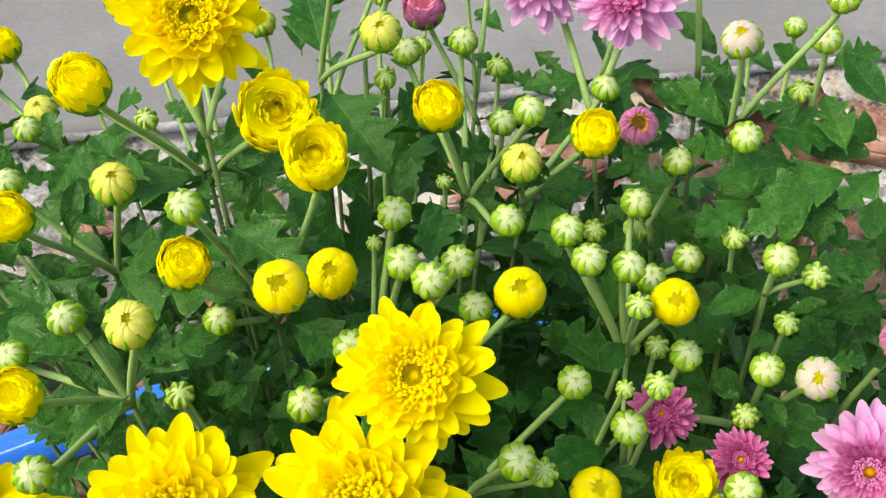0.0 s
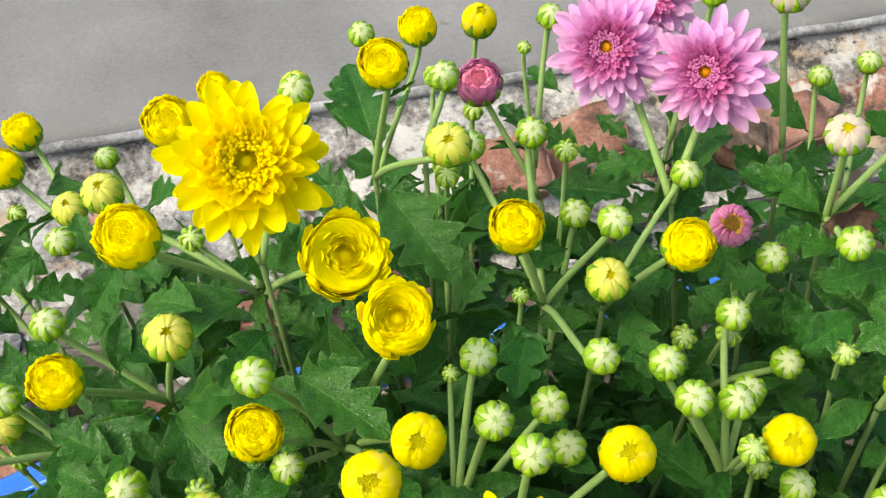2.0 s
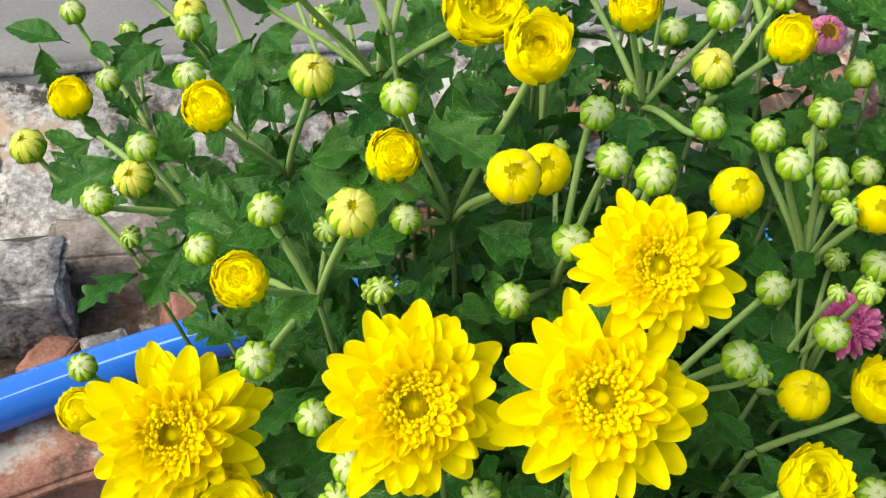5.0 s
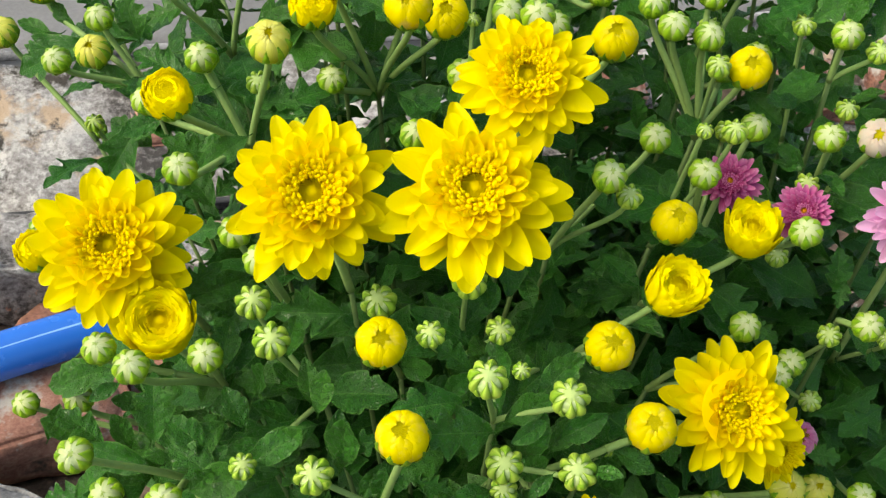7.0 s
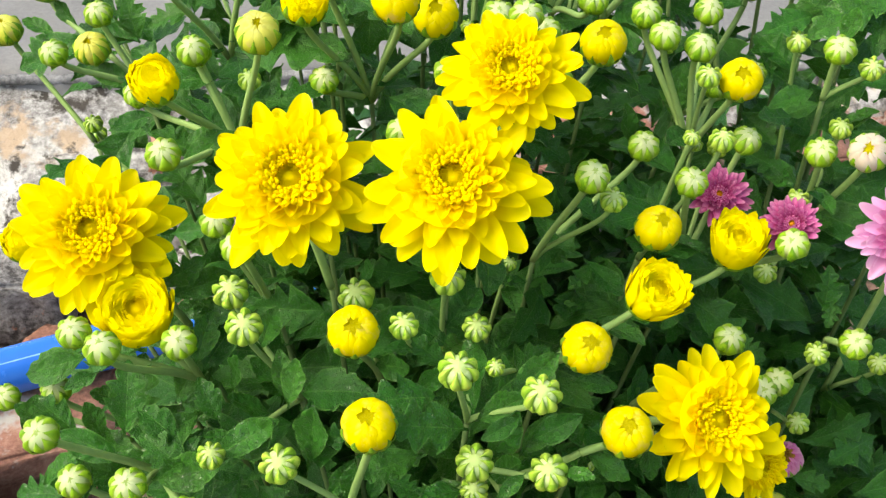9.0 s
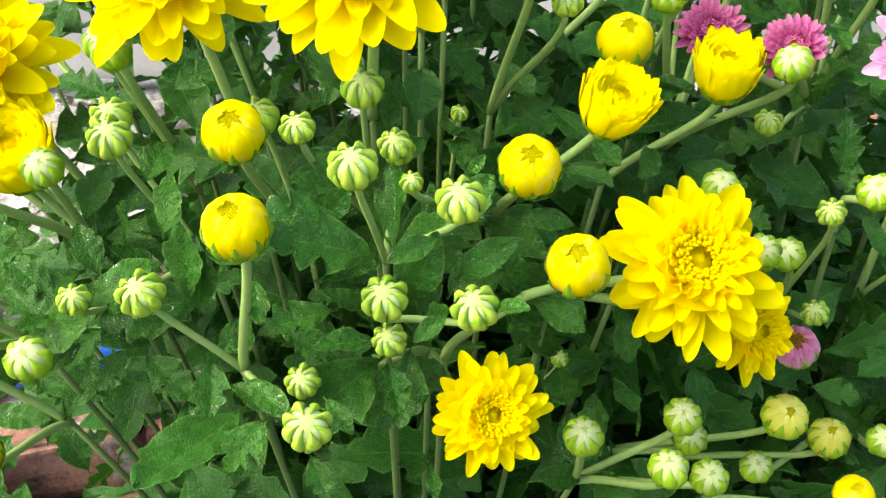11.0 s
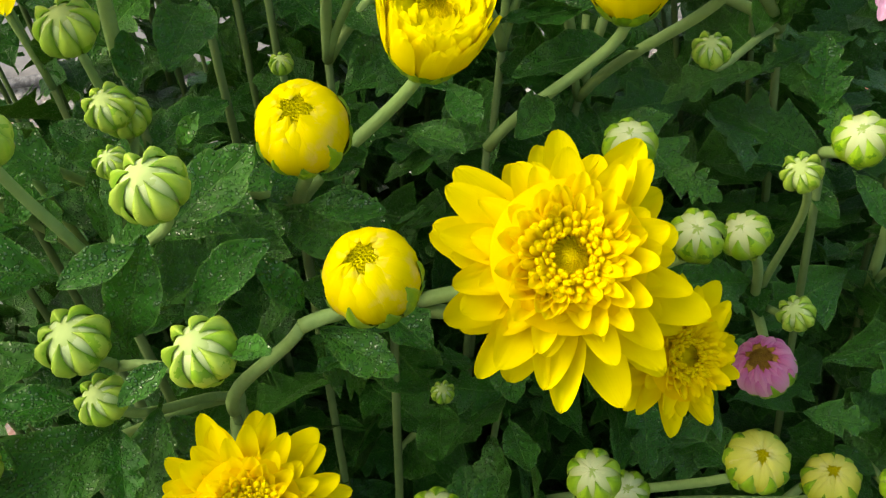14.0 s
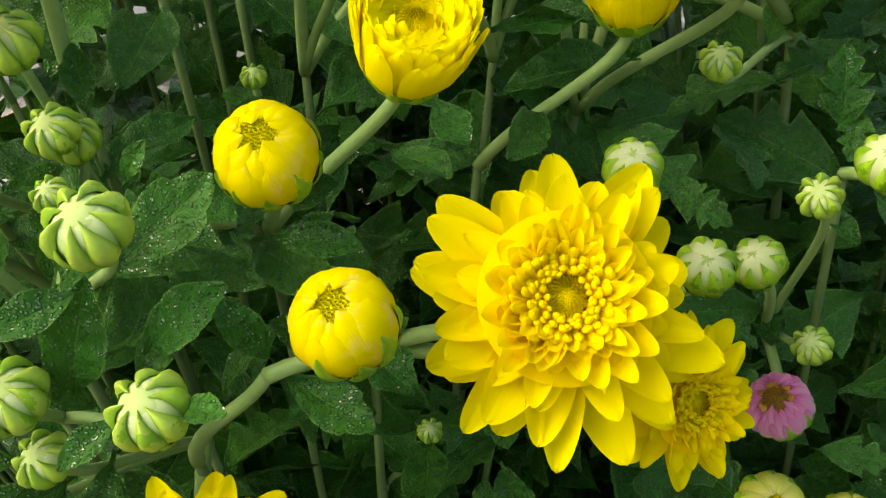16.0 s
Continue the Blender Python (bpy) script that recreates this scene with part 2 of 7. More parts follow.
SOIL = rough_material("soil", ((0.36, (0.022, 0.016, 0.012)), (0.5, (0.08, 0.058, 0.044)), (0.64, (0.2, 0.16, 0.13))), 9.0, 0.95, 0.01, 90.0,
                      ((5.0, 0.56, (0.2, 0.1, 0.07), (0.3, 0.2, 0.16)), (22.0, 0.6, (0.26, 0.25, 0.24), (0.42, 0.4, 0.38)), (12.0, 0.6, (0.02, 0.016, 0.013), (0.06, 0.045, 0.035))))
pm = Mat("blue_plastic")
scuff = pm.noise(pm.where(), 40.0, 4.0)
pm.put(pm.b, "Base Color", pm.mix(pm.math("MULTIPLY", scuff, 0.35), (0.008, 0.11, 0.52), (0.025, 0.19, 0.62)))
pm.put(pm.b, "Roughness", pm.math("MULTIPLY_ADD", scuff, 0.12, 0.2))
pm.put(pm.b, "Specular IOR Level", 0.5)
PLASTIC = pm.m
HIGHLIGHT = rough_material("pipe_highlight", ((0.3, (0.16, 0.36, 0.78)), (0.7, (0.26, 0.48, 0.88))), 40.0, 0.35, 0.0002)
DRY = rough_material("dry_leaf", ((0.3, (0.03, 0.016, 0.01)), (0.5, (0.1, 0.055, 0.035)), (0.7, (0.24, 0.15, 0.1))), 130.0, 0.85, 0.002)


# ---- building ----
def mesh(name, bm, material, smooth=True):
    me = bpy.data.meshes.new(name)
    bm.to_mesh(me)
    bm.free()
    me.materials.append(material)
    if smooth:
        me.shade_smooth()
    return me


def thing(name, place, label, category, group="", kind=""):
    """A top-level Empty at the base of a thing."""
    ob = new(name)
    ob.location = place
    ob["base"] = place
    return tagged(ob, label, category, group, kind)


def part(name, me, parent, m=None, label=""):
    """A mesh object under a thing (m in the world) or under a part (m in the part)."""
    ob = new(name, me)
    ob.parent = parent
    if parent.parent is None and parent.type == "EMPTY":
        ob.matrix_parent_inverse = Matrix.Translation(parent.location).inverted()
    ob.matrix_basis = m or Matrix()
    return tagged(ob, label)


def grid(bm, rows, cols, f):
    """A sheet with uv (column -1..1, row 0..1) and the place f(u, v)."""
    uvl = bm.loops.layers.uv.verify()
    vs = [[bm.verts.new(f(2 * c / cols - 1, r / rows)) for c in range(cols + 1)] for r in range(rows + 1)]
    for r in range(rows):
        for c in range(cols):
            fc = bm.faces.new((vs[r][c], vs[r][c + 1], vs[r + 1][c + 1], vs[r + 1][c]))
            for lp, (cc, rr) in zip(fc.loops, ((c, r), (c + 1, r), (c + 1, r + 1), (c, r + 1))):
                lp[uvl].uv = (2 * cc / cols - 1, rr / rows)
    return bm


def round_end(v, start, power=2.2):
    """1 along a blade, rounding off to 0 at its end."""
    return max(0.0, 1 - max(0.0, (v - start) / (1 - start)) ** power) ** 0.5


def petal_mesh(name, material, cup, curl, twist, seed):
    """A tongue of length 1 along +y and half-width 1, face up: grooved, narrowing to a blunt tip, a little wavy."""
    def f(u, v):
        v = 1 - (1 - v) ** 1.7
        w = (0.45 + 0.55 * math.sin(min(1, v * 1.75 + 0.05) * math.pi / 2)) * round_end(v, 0.42, 1.8)
        w *= 1 + 0.05 * math.sin(7 * v + seed)
        z = 0.16 * cup * (u * u - 0.3) * w * (1.3 - 0.5 * v) + curl * v ** 2.2 + 0.012 * math.sin(6 * v + 2 * u + seed) + 0.009 * math.cos(u * 8) * min(1, 3 * v)
        y = v - 0.03 * max(0.0, v - 0.85) / 0.15 * (1 - min(1.0, abs(u) * 1.6)) * (seed % 2)
        return (u * w + twist * v * v, y, z)
    return mesh(name, grid(bmesh.new(), 10, 6, f), material)


def upright_mesh(name, material, flare, seed):
    """A petal of a cup of radius 1 and height 1, standing at +y: bellied below, its blunt end bent in or out."""
    def f(u, v):
        v = 1 - (1 - v) ** 1.4
        w = (0.6 + 0.4 * min(1, v * 2)) * round_end(v, 0.72, 2.0)
        y = 0.3 + 0.7 * math.sin(min(1.0, v * 1.6) * math.pi / 2) + flare * max(0.0, v - 0.45) ** 1.5 + 0.035 * (1 - u * u)
        z = v ** 1.15 - 0.12 * flare * v
        return (u * w * 0.23, y + 0.012 * math.sin(5 * v + seed), z)
    return mesh(name, grid(bmesh.new(), 9, 4, f), material)


def tube(name, points, radii, material, sides=8, ridge=0.0):
    bm = bmesh.new()
    pts = [Vector(p) for p in points]
    side = Vector((1, 0.2, 0.1))
    rings = []
    for i, p in enumerate(pts):
        d = (pts[min(i + 1, len(pts) - 1)] - pts[max(i - 1, 0)]).normalized()
        a = (side - d * side.dot(d)).normalized()
        b = d.cross(a)
        r = radii[0] + (radii[1] - radii[0]) * i / (len(pts) - 1)
        rings.append([bm.verts.new(p + (a * math.cos(q) + b * math.sin(q)) * r * (1 + ridge * (k % 2))) for k, q in enumerate(math.tau * k / sides for k in range(sides))])
    for r0, r1 in zip(rings, rings[1:]):
        for k in range(sides):
            bm.faces.new((r0[k], r0[(k + 1) % sides], r1[(k + 1) % sides], r1[k]))
    for ring in (rings[0][::-1], rings[-1]):
        bm.faces.new(ring)
    return mesh(name, bm, material)


def arc(a, m0, m1, b, n):
    """Points on a cubic curve."""
    return [a * (1 - s) ** 3 + m0 * 3 * s * (1 - s) ** 2 + m1 * 3 * s * s * (1 - s) + b * s ** 3 for s in (i / n for i in range(n + 1))]


def aim(place, axis, spin=0.0):
    """The pose at a place whose z points along the axis."""
    return Matrix.Translation(place) @ Vector(axis).to_track_quat("Z", "Y").to_matrix().to_4x4() @ Matrix.Rotation(spin, 4, "Z")


def core_mesh(name, material, dip):
    """The heart of a bud of radius 6.5 mm, with a sunken crown of tiny florets."""
    bm = bmesh.new()
    bmesh.ops.create_uvsphere(bm, u_segments=28, v_segments=20, radius=0.0056)
    top = 0.0056 - dip * 0.0065
    for v in bm.verts:
        if v.co.z > 0:
            v.co.z = min(v.co.z, top)
        v.co *= 1 + 0.03 * noise.noise(v.co * 900)
    if dip:
        for i in range(80):
            rad, a = 0.0027 * math.sqrt((i + 0.5) / 80), i * 2.39996
            p = Vector((rad * math.cos(a), rad * math.sin(a), top + 0.0001))
            bmesh.ops.create_cone(bm, segments=5, radius1=0.00034, radius2=0.0002, depth=0.0006, matrix=Matrix.Translation(p) @ Matrix.Rotation(rad * 90, 4, Vector((math.sin(a), -math.cos(a), 0))))
    return mesh(name, bm, material)


def closed_mesh(name, material, count, rows, seed, flat, belly):
    """Overlapping petals that close over a bud; rows: (end angle from the crown, lift, half-width in turns of one)."""
    rnd = random.Random(seed)
    bm = bmesh.new()
    for k, (end, lift, wide) in enumerate(rows):
        for j in range(count):
            q0 = math.tau * (j + 0.5 * k + rnd.uniform(-0.2, 0.2)) / count
            en = end * rnd.uniform(0.65, 1.4)
            wd = math.tau / count * wide * rnd.uniform(0.85, 1.15)
            up = lift * rnd.uniform(0.97, 1.02)
            skew = rnd.uniform(-0.12, 0.12)

            def f(u, v):
                a = 2.5 + (en - 2.5) * v
                w = wd * max(0.05, round_end(v, 0.78, 2.6))
                q = q0 + u * w * (1 if a > 0.9 else 1 + 0.3 * (0.9 - a)) + skew * v * v
                r = 0.0065 * (up + belly * (1 - u * u) - 0.22 * max(0.0, v - 0.8) * (1 if en > 0.3 else 0.2))
                return (r * math.sin(a) * math.cos(q), r * math.sin(a) * math.sin(q), r * math.cos(a) * flat)
            grid(bm, 8, 4, f)
    return mesh(name, bm, material)


def brush_mesh(name, material, seed):
    """The dense upright petals of a flat-topped opening bud of radius 6.5 mm."""
    rnd = random.Random(seed)
    bm = bmesh.new()
    size = 0.0065
    for i, (count, wide, tall) in enumerate(((18, 1.0, 0.9), (19, 0.95, 0.98), (19, 0.88, 1.03), (18, 0.8, 1.04), (16, 0.71, 1.03), (15, 0.62, 1.01), (14, 0.53, 0.99), (12, 0.43, 0.97), (10, 0.33, 0.95), (7, 0.22, 0.93))):
        for j in range(count):
            turn = Matrix.Rotation(math.tau * (j + 0.5 * (i % 2) + rnd.uniform(-0.45, 0.45)) / count, 3, "Z")
            h = 1.55 * tall * rnd.uniform(0.94, 1.04)
            flare = rnd.uniform(-0.6, 0.1) * (1 - 0.05 * i)
            fat = rnd.uniform(0.95, 1.25)

            def f(u, v):
                w = (0.5 + 0.5 * min(1, v * 2)) * round_end(v, 0.62, 2.0)
                y = (0.3 + 0.7 * math.sin(min(1.0, v * 1.7) * math.pi / 2)) * wide + flare * max(0.0, v - 0.5) ** 1.4 + 0.035 * (1 - u * u)
                return turn @ Vector((u * w * 0.31 * fat, y, h * v ** 1.1 - 0.85)) * size
            grid(bm, 6, 3, f)
    return mesh(name, bm, material)


def calyx_mesh(name, count, start, end, wide, flat, seed, bulge=0.04, taper=1.5, second=0.45, material=None):
    """Pointed green bracts that hug a head of radius 6.5 mm from below; angles are from the crown."""
    rnd = random.Random(seed)
    bm = bmesh.new()
    for row, (lift, stop, part_turn) in enumerate(((1.07, end, 0.0), (1.1, end + second, 0.5))):
        for j in range(count):
            q0 = math.tau * (j + part_turn + rnd.uniform(-0.22, 0.22)) / count
            st = max(0.08, stop + rnd.uniform(-0.2, 0.2))
            wd = wide * rnd.uniform(0.8, 1.2)

            def f(u, v):
                a = start + (st - start) * v
                w = wd * (1 - v ** taper) + 0.015
                q = q0 + u * w / max(0.5, math.sin(a))
                r = 0.0065 * (lift + bulge * (1 - u * u) * math.sin(math.pi * min(1, v + 0.1)) ** 0.7 - 0.03 * u * u)
                return (r * math.sin(a) * math.cos(q), r * math.sin(a) * math.sin(q), r * math.cos(a) * flat)
            grid(bm, 7, 4, f)
    return mesh(name, bm, material or BRACT)


def lobed_mesh(name, count, end, wide, taper, bulge, seed, material):
    """Plump bracts side by side that close a tight bud like a star, each swollen at its shoulder."""
    rnd = random.Random(seed)
    bm = bmesh.new()
    for n, stop, half, lift, swell in ((count, end, wide, 1.03, bulge), (5, end + 1.0, 0.26, 1.1, 0.06)):
        for j in range(n):
            q0 = math.tau * (j + rnd.uniform(-0.13, 0.13)) / n
            st = stop * rnd.uniform(0.8, 1.25)
            wd = math.tau / n * half * rnd.uniform(0.85, 1.15)
            fat = swell * rnd.uniform(0.75, 1.3)
            lean = rnd.uniform(-0.1, 0.1)

            def f(u, v):
                a = 3.0 + (st - 3.0) * v
                q = q0 + u * (wd * (1 - v ** taper) + 0.02) + lean * v * v
                r = 0.0065 * (lift + fat * (1 - 0.9 * u * u) * math.sin(math.pi * v ** 2.3) ** 0.8 - 0.03 * u * u + 0.05 * noise.noise((3 * v + 7 * j, 2 * u, seed)))
                return (r * math.sin(a) * math.cos(q), r * math.sin(a) * math.sin(q), r * math.cos(a) * 0.88)
            grid(bm, 9, 6, f)
    return mesh(name, bm, material)


def leaf_mesh(name, lobes, width, droop, fold, broad, seed, rows=30, cols=10):
    """A blade of length 1 along +y on a short stalk, with forward-pointing lobes, a channelled midrib and puckered skin.
    lobes: where each lobe's tip lies along the blade and how deep the notch after it is."""
    rnd = random.Random(seed)
    ph = rnd.uniform(0, 6)

    def f(u, v):
        s = max(0.0, (v - 0.1) / 0.9)
        body = math.sin(min(1.0, s) ** broad * math.pi) ** 0.8 if 0 < s < 0.995 else 0.0
        cut = 1.0
        for tip, depth in lobes:
            tip += 0.03 * (u > 0)
            behind, after = (tip - s) / 0.2, (s - tip) / 0.05
            if 0 <= behind < 1:
                cut += 0.22 * depth * (1 - behind) ** 2
            elif 0 < after < 1:
                cut += 0.22 * depth - 1.1 * depth * math.sin(after * math.pi / 2)
            elif 1 <= after < 4:
                cut -= 0.88 * depth * (1 - (after - 1) / 3) ** 1.4
        w = 0.012 + width * body * max(0.15, cut) * (1 + 0.012 * math.sin(41 * s + ph))
        x = u * w
        y = v + 0.42 * abs(x) * (1 - 0.4 * s) - 0.1 * abs(x) * s
        z = fold * abs(x) - droop * v ** 2.2 - 0.25 * abs(x) ** 2 + 0.014 * math.sin(14 * v + 5 * u + ph) * abs(u) + 0.02 * math.sin(9 * v + ph) * u
        z += 0.01 * math.sin(34 * (v - 0.4 * abs(u) * width)) * min(1, abs(u) * 3)
        return (x, y, z)
    return mesh(name, grid(bmesh.new(), rows, cols, f), LEAF)


PETALS, INNER, UPRIGHT = {}, {}, {}
for tint, mat, inner in (("yellow", YELLOW, GOLD), ("pink", PINK, PINK_INNER), ("rose", ROSE, ROSE)):
    PETALS[tint] = [petal_mesh("petal", mat, c, k, t, i) for i, (c, k, t) in enumerate(((0.5, 0.04, 0.03), (0.8, -0.06, -0.04), (0.35, 0.08, 0.0), (1.0, 0.0, 0.05), (0.65, -0.12, -0.03)))]
    INNER[tint] = [petal_mesh("petal", inner, c, k, t, i) for i, (c, k, t) in enumerate(((0.9, 0.12, 0.03), (1.1, 0.2, -0.04), (0.7, 0.06, 0.0), (1.2, 0.26, 0.05), (0.8, 0.15, -0.03)))]
    UPRIGHT[tint] = [upright_mesh("petal", BRUSH if tint == "yellow" else mat, fl, i) for i, fl in enumerate((-0.4, -0.2, 0.2, 0.5, 0.9, 1.3))]
CORES = {kind: core_mesh("bud", mat, dip) for kind, mat, dip in (("green", CLOSED, 0.0), ("tight", HEART, 0.0), ("button", BUTTON_DISC, 0.34), ("thistle", THISTLE_DISC, 0.32), ("pale", BUD_DISC, 0.16), ("yellow", BUD_DISC, 0.13), ("white", BUD_DISC, 0.12), ("pink", ROSE_DISC, 0.26))}
CLOSING = {kind: [closed_mesh("closed_petals", mat, n, rows, s, flat, belly) for s in (1, 2, 3, 4)] for kind, mat, n, rows, flat, belly in (
    ("tight", HEART, 8, ((0.06, 0.97, 0.7), (0.12, 0.98, 0.55)), 0.86, 0.02), ("green", CLOSED, 9, ((0.06, 0.98, 0.7), (0.12, 1.0, 0.55)), 0.9, 0.025), ("pale", PALE, 10, ((0.18, 0.96, 0.7), (0.24, 1.0, 0.58)), 0.92, 0.06),
    ("yellow", OPENING, 11, ((0.3, 0.93, 0.8), (0.38, 0.965, 0.76), (0.56, 1.0, 0.66)), 0.95, 0.05), ("white", BLUSH, 10, ((0.22, 0.97, 0.7), (0.34, 1.0, 0.6)), 0.95, 0.06),
    ("pink", MAGENTA, 17, ((0.5, 0.93, 0.6), (0.66, 0.97, 0.55), (0.82, 1.02, 0.5)), 0.95, 0.08))}
CALYX = {"green": [lobed_mesh("calyx", 8, 0.5, 0.6, 3.4, 0.1, s, BRACT) for s in (1, 2, 3, 4)], "pale": [lobed_mesh("calyx", 9, 0.62, 0.5, 2.4, 0.08, s, BRACT) for s in (4, 5, 6)],
         "yellow": [calyx_mesh("calyx", 9, 3.0, 1.3, 0.36, 0.95, s, 0.06, 2.2) for s in (6, 7, 8)], "small": [lobed_mesh("calyx", 8, 0.33, 0.6, 3.0, 0.24, s, TIGHT) for s in (8, 9, 10)]}
BLADE_FORMS = ((((0.42, 0.75), (0.66, 0.6), (0.84, 0.25)), 0.25, 0.16, 0.34, 0.95, 1), (((0.36, 0.7), (0.58, 0.65), (0.78, 0.35)), 0.28, 0.3, 0.25, 0.9, 2),
               (((0.5, 0.7), (0.76, 0.4)), 0.235, 0.1, 0.45, 1.05, 3), (((0.46, 0.8), (0.7, 0.6)), 0.27, 0.4, 0.2, 1.0, 4))
LEAVES = [leaf_mesh("leaf", *form) for form in BLADE_FORMS]
INNER_LEAVES = [leaf_mesh("leaf", *form, rows=17, cols=6) for form in BLADE_FORMS]
SMALL_LEAVES = [leaf_mesh("leaf", (), 0.2, 0.15, 0.4, 0.85, 5), leaf_mesh("leaf", ((0.66, 0.2),), 0.22, -0.1, 0.35, 0.95, 6), leaf_mesh("leaf", ((0.55, 0.3), (0.75, 0.2)), 0.25, 0.25, 0.3, 0.95, 7)]


def floret_mesh(name, material):
    """The button of tiny florets at the heart of a flower, of radius 1, sunk in the middle."""
    bm = bmesh.new()
    n = 120
    for i in range(n):
        r = math.sqrt((i + 0.5) / n)
        a = i * 2.39996
        p = Vector((r * math.cos(a), r * math.sin(a), 0.35 * r * r - 0.2))
        s = 0.07 + 0.03 * r
        bmesh.ops.create_cone(bm, segments=5, radius1=s, radius2=s * 0.55, depth=0.3, matrix=Matrix.Translation(p) @ Matrix.Rotation(0.6 * r, 4, Vector((math.sin(a), -math.cos(a), 0))))
    bmesh.ops.create_uvsphere(bm, u_segments=16, v_segments=6, radius=1.0, matrix=Matrix.Translation((0, 0, -0.52)) @ Matrix.Diagonal((1, 1, 0.4, 1)))
    return mesh(name, bm, material, False)


FLORETS = {"yellow": floret_mesh("flower", DISC), "pink": floret_mesh("flower", PINK_DISC), "rose": floret_mesh("flower", PINK_DISC)}


def lining_mesh(name, material):
    """A filler in a cup of radius 1, added so gaps between petals stay bright: a funnel down to the disc, and the wall
    under the outer petals.
    """
    outline = ((0.34, -0.5), (0.44, -0.44), (0.54, -0.37), (0.64, -0.31), (0.74, -0.24), (0.84, -0.17), (0.91, -0.15), (0.95, -0.25), (0.95, -0.5), (0.9, -0.95), (0.72, -1.4), (0.3, -1.85))

    def f(u, v):
        q, k = math.pi * u, v * (len(outline) - 1)
        i = min(int(k), len(outline) - 2)
        r, z = (outline[i][n] + (outline[i + 1][n] - outline[i][n]) * (k - i) for n in (0, 1))
        return (r * math.cos(q), r * math.sin(q), z + 0.04 * math.sin(17 * q + 9 * k) * (k < 6))
    return mesh(name, grid(bmesh.new(), 24, 60, f), material)


LINING = {"yellow": lining_mesh("inner_petals", BRUSH)}


def crown_mesh(name, material, seed, fat=1.2, dense=1.0):
    """The short plump quilled petals round the disc of a flower of radius 1, on their cushion."""
    rnd = random.Random(seed)
    bm = bmesh.new()
    for radius, count, length, rise, wide in ((0.135, 19, 0.05, 84, 0.02), (0.156, 20, 0.06, 76, 0.022), (0.18, 22, 0.07, 67, 0.024), (0.208, 23, 0.085, 58, 0.027), (0.24, 24, 0.11, 51, 0.033)):
        count = round(count * dense)
        for j in range(count):
            a = math.tau * (j + rnd.uniform(-0.33, 0.33)) / count
            ln = 1.15 * length * rnd.uniform(0.8, 1.35)
            wd = wide * fat * rnd.uniform(0.85, 1.2)
            m = Matrix.Rotation(a, 4, "Z") @ Matrix.Translation((0, radius * rnd.uniform(0.94, 1.06), 0.05)) @ Matrix.Rotation(radians(rise - 15 + rnd.uniform(-14, 14)), 4, "X")
            bend = rnd.uniform(0.15, 0.45)

            def f(u, v):
                v = 1 - (1 - v) ** 1.4
                w = wd * (0.75 + 0.25 * min(1, v * 1.8)) * max(0.02, round_end(v, 0.6))
                q = math.pi * u
                return m @ Vector((w * math.sin(q), ln * v, -w * math.cos(q) * 0.75 + bend * ln * v * v))
            grid(bm, 5, 8, f)
    # cushion added under the quills so the gaps between them don't show dark
    rings = []
    for s in range(8):
        rad = 0.14 + 0.4 * s / 7
        rings.append([bm.verts.new((rad * math.cos(q), rad * math.sin(q), 0.06 - 0.25 * max(0, rad - 0.3) ** 1.2)) for q in (math.tau * k / 32 for k in range(32))])
    for r0, r1 in zip(rings, rings[1:]):
        for k in range(32):
            bm.faces.new((r0[k], r1[k], r1[(k + 1) % 32], r0[(k + 1) % 32]))
    return mesh(name, bm, material)


CROWN = {"yellow": [crown_mesh("inner_petals", GOLD, s, 1.25, 1.0) for s in (5, 8, 9)], "pink": [crown_mesh("inner_petals", PINK_INNER, 6)], "rose": [crown_mesh("inner_petals", ROSE, 7)]}

CLOSING["button"] = [brush_mesh("closed_petals", BRUSH, s) for s in (1, 2, 3)]
CLOSING["thistle"] = [brush_mesh("closed_petals", ROSE, 4)]

# ---- ground and surroundings ----
def lump(name, size, material, parent, m, seed, rough=0.16, cuts=6, label="", worn=0.05):
    """A worn, chipped block of the given size."""
    bm = bmesh.new()
    bmesh.ops.create_cube(bm, size=1.0)
    bmesh.ops.bevel(bm, geom=bm.edges[:], offset=worn, segments=2, affect="EDGES")
    bmesh.ops.subdivide_edges(bm, edges=bm.edges[:], cuts=cuts, use_grid_fill=True)
    for v in bm.verts:
        q = Vector((v.co.x * size[0], v.co.y * size[1], v.co.z * size[2]))
        k = noise.noise(q * 16 + Vector((seed * 7.1, seed, 0))) + 0.6 * noise.noise(q * 45 + Vector((0, seed * 3.3, seed))) + 0.35 * noise.noise(q * 110 + Vector((seed, 0, 0)))
        v.co = q + q.normalized() * k * rough * min(size)
    me = mesh(name, bm, material)
    if parent is None:
        ob = new(name, me)
        ob.matrix_world = m
        return tagged(ob, label)
    return part(name, me, parent, m, label)


# bare earth, one sheet to the horizon, finer near the plants
bm = bmesh.new()
steps = [-400, -60, -12, -4, -2] + [-1.6 + 0.05 * i for i in range(65)] + [2, 4, 12, 60, 400]
vs = []
for y in steps:
    row = []
    for x in steps:
        near = abs(x) < 1.7 and abs(y) < 1.7
        h = 0.012 * noise.noise(Vector((x * 9, y * 9, 0))) + 0.008 * noise.noise(Vector((x * 25, y * 25, 3))) if near else -0.02
        row.append(bm.verts.new((x, y + 0.4, h - 0.06)))
    vs.append(row)
for r0, r1 in zip(vs, vs[1:]):
    for i in range(len(r0) - 1):
        bm.faces.new((r0[i], r0[i + 1], r1[i + 1], r1[i]))
ground = tagged(new("ground", mesh("ground", bm, SOIL)), "brown earth strewn with brick dust and mortar crumbs", "ground", kind="structure")

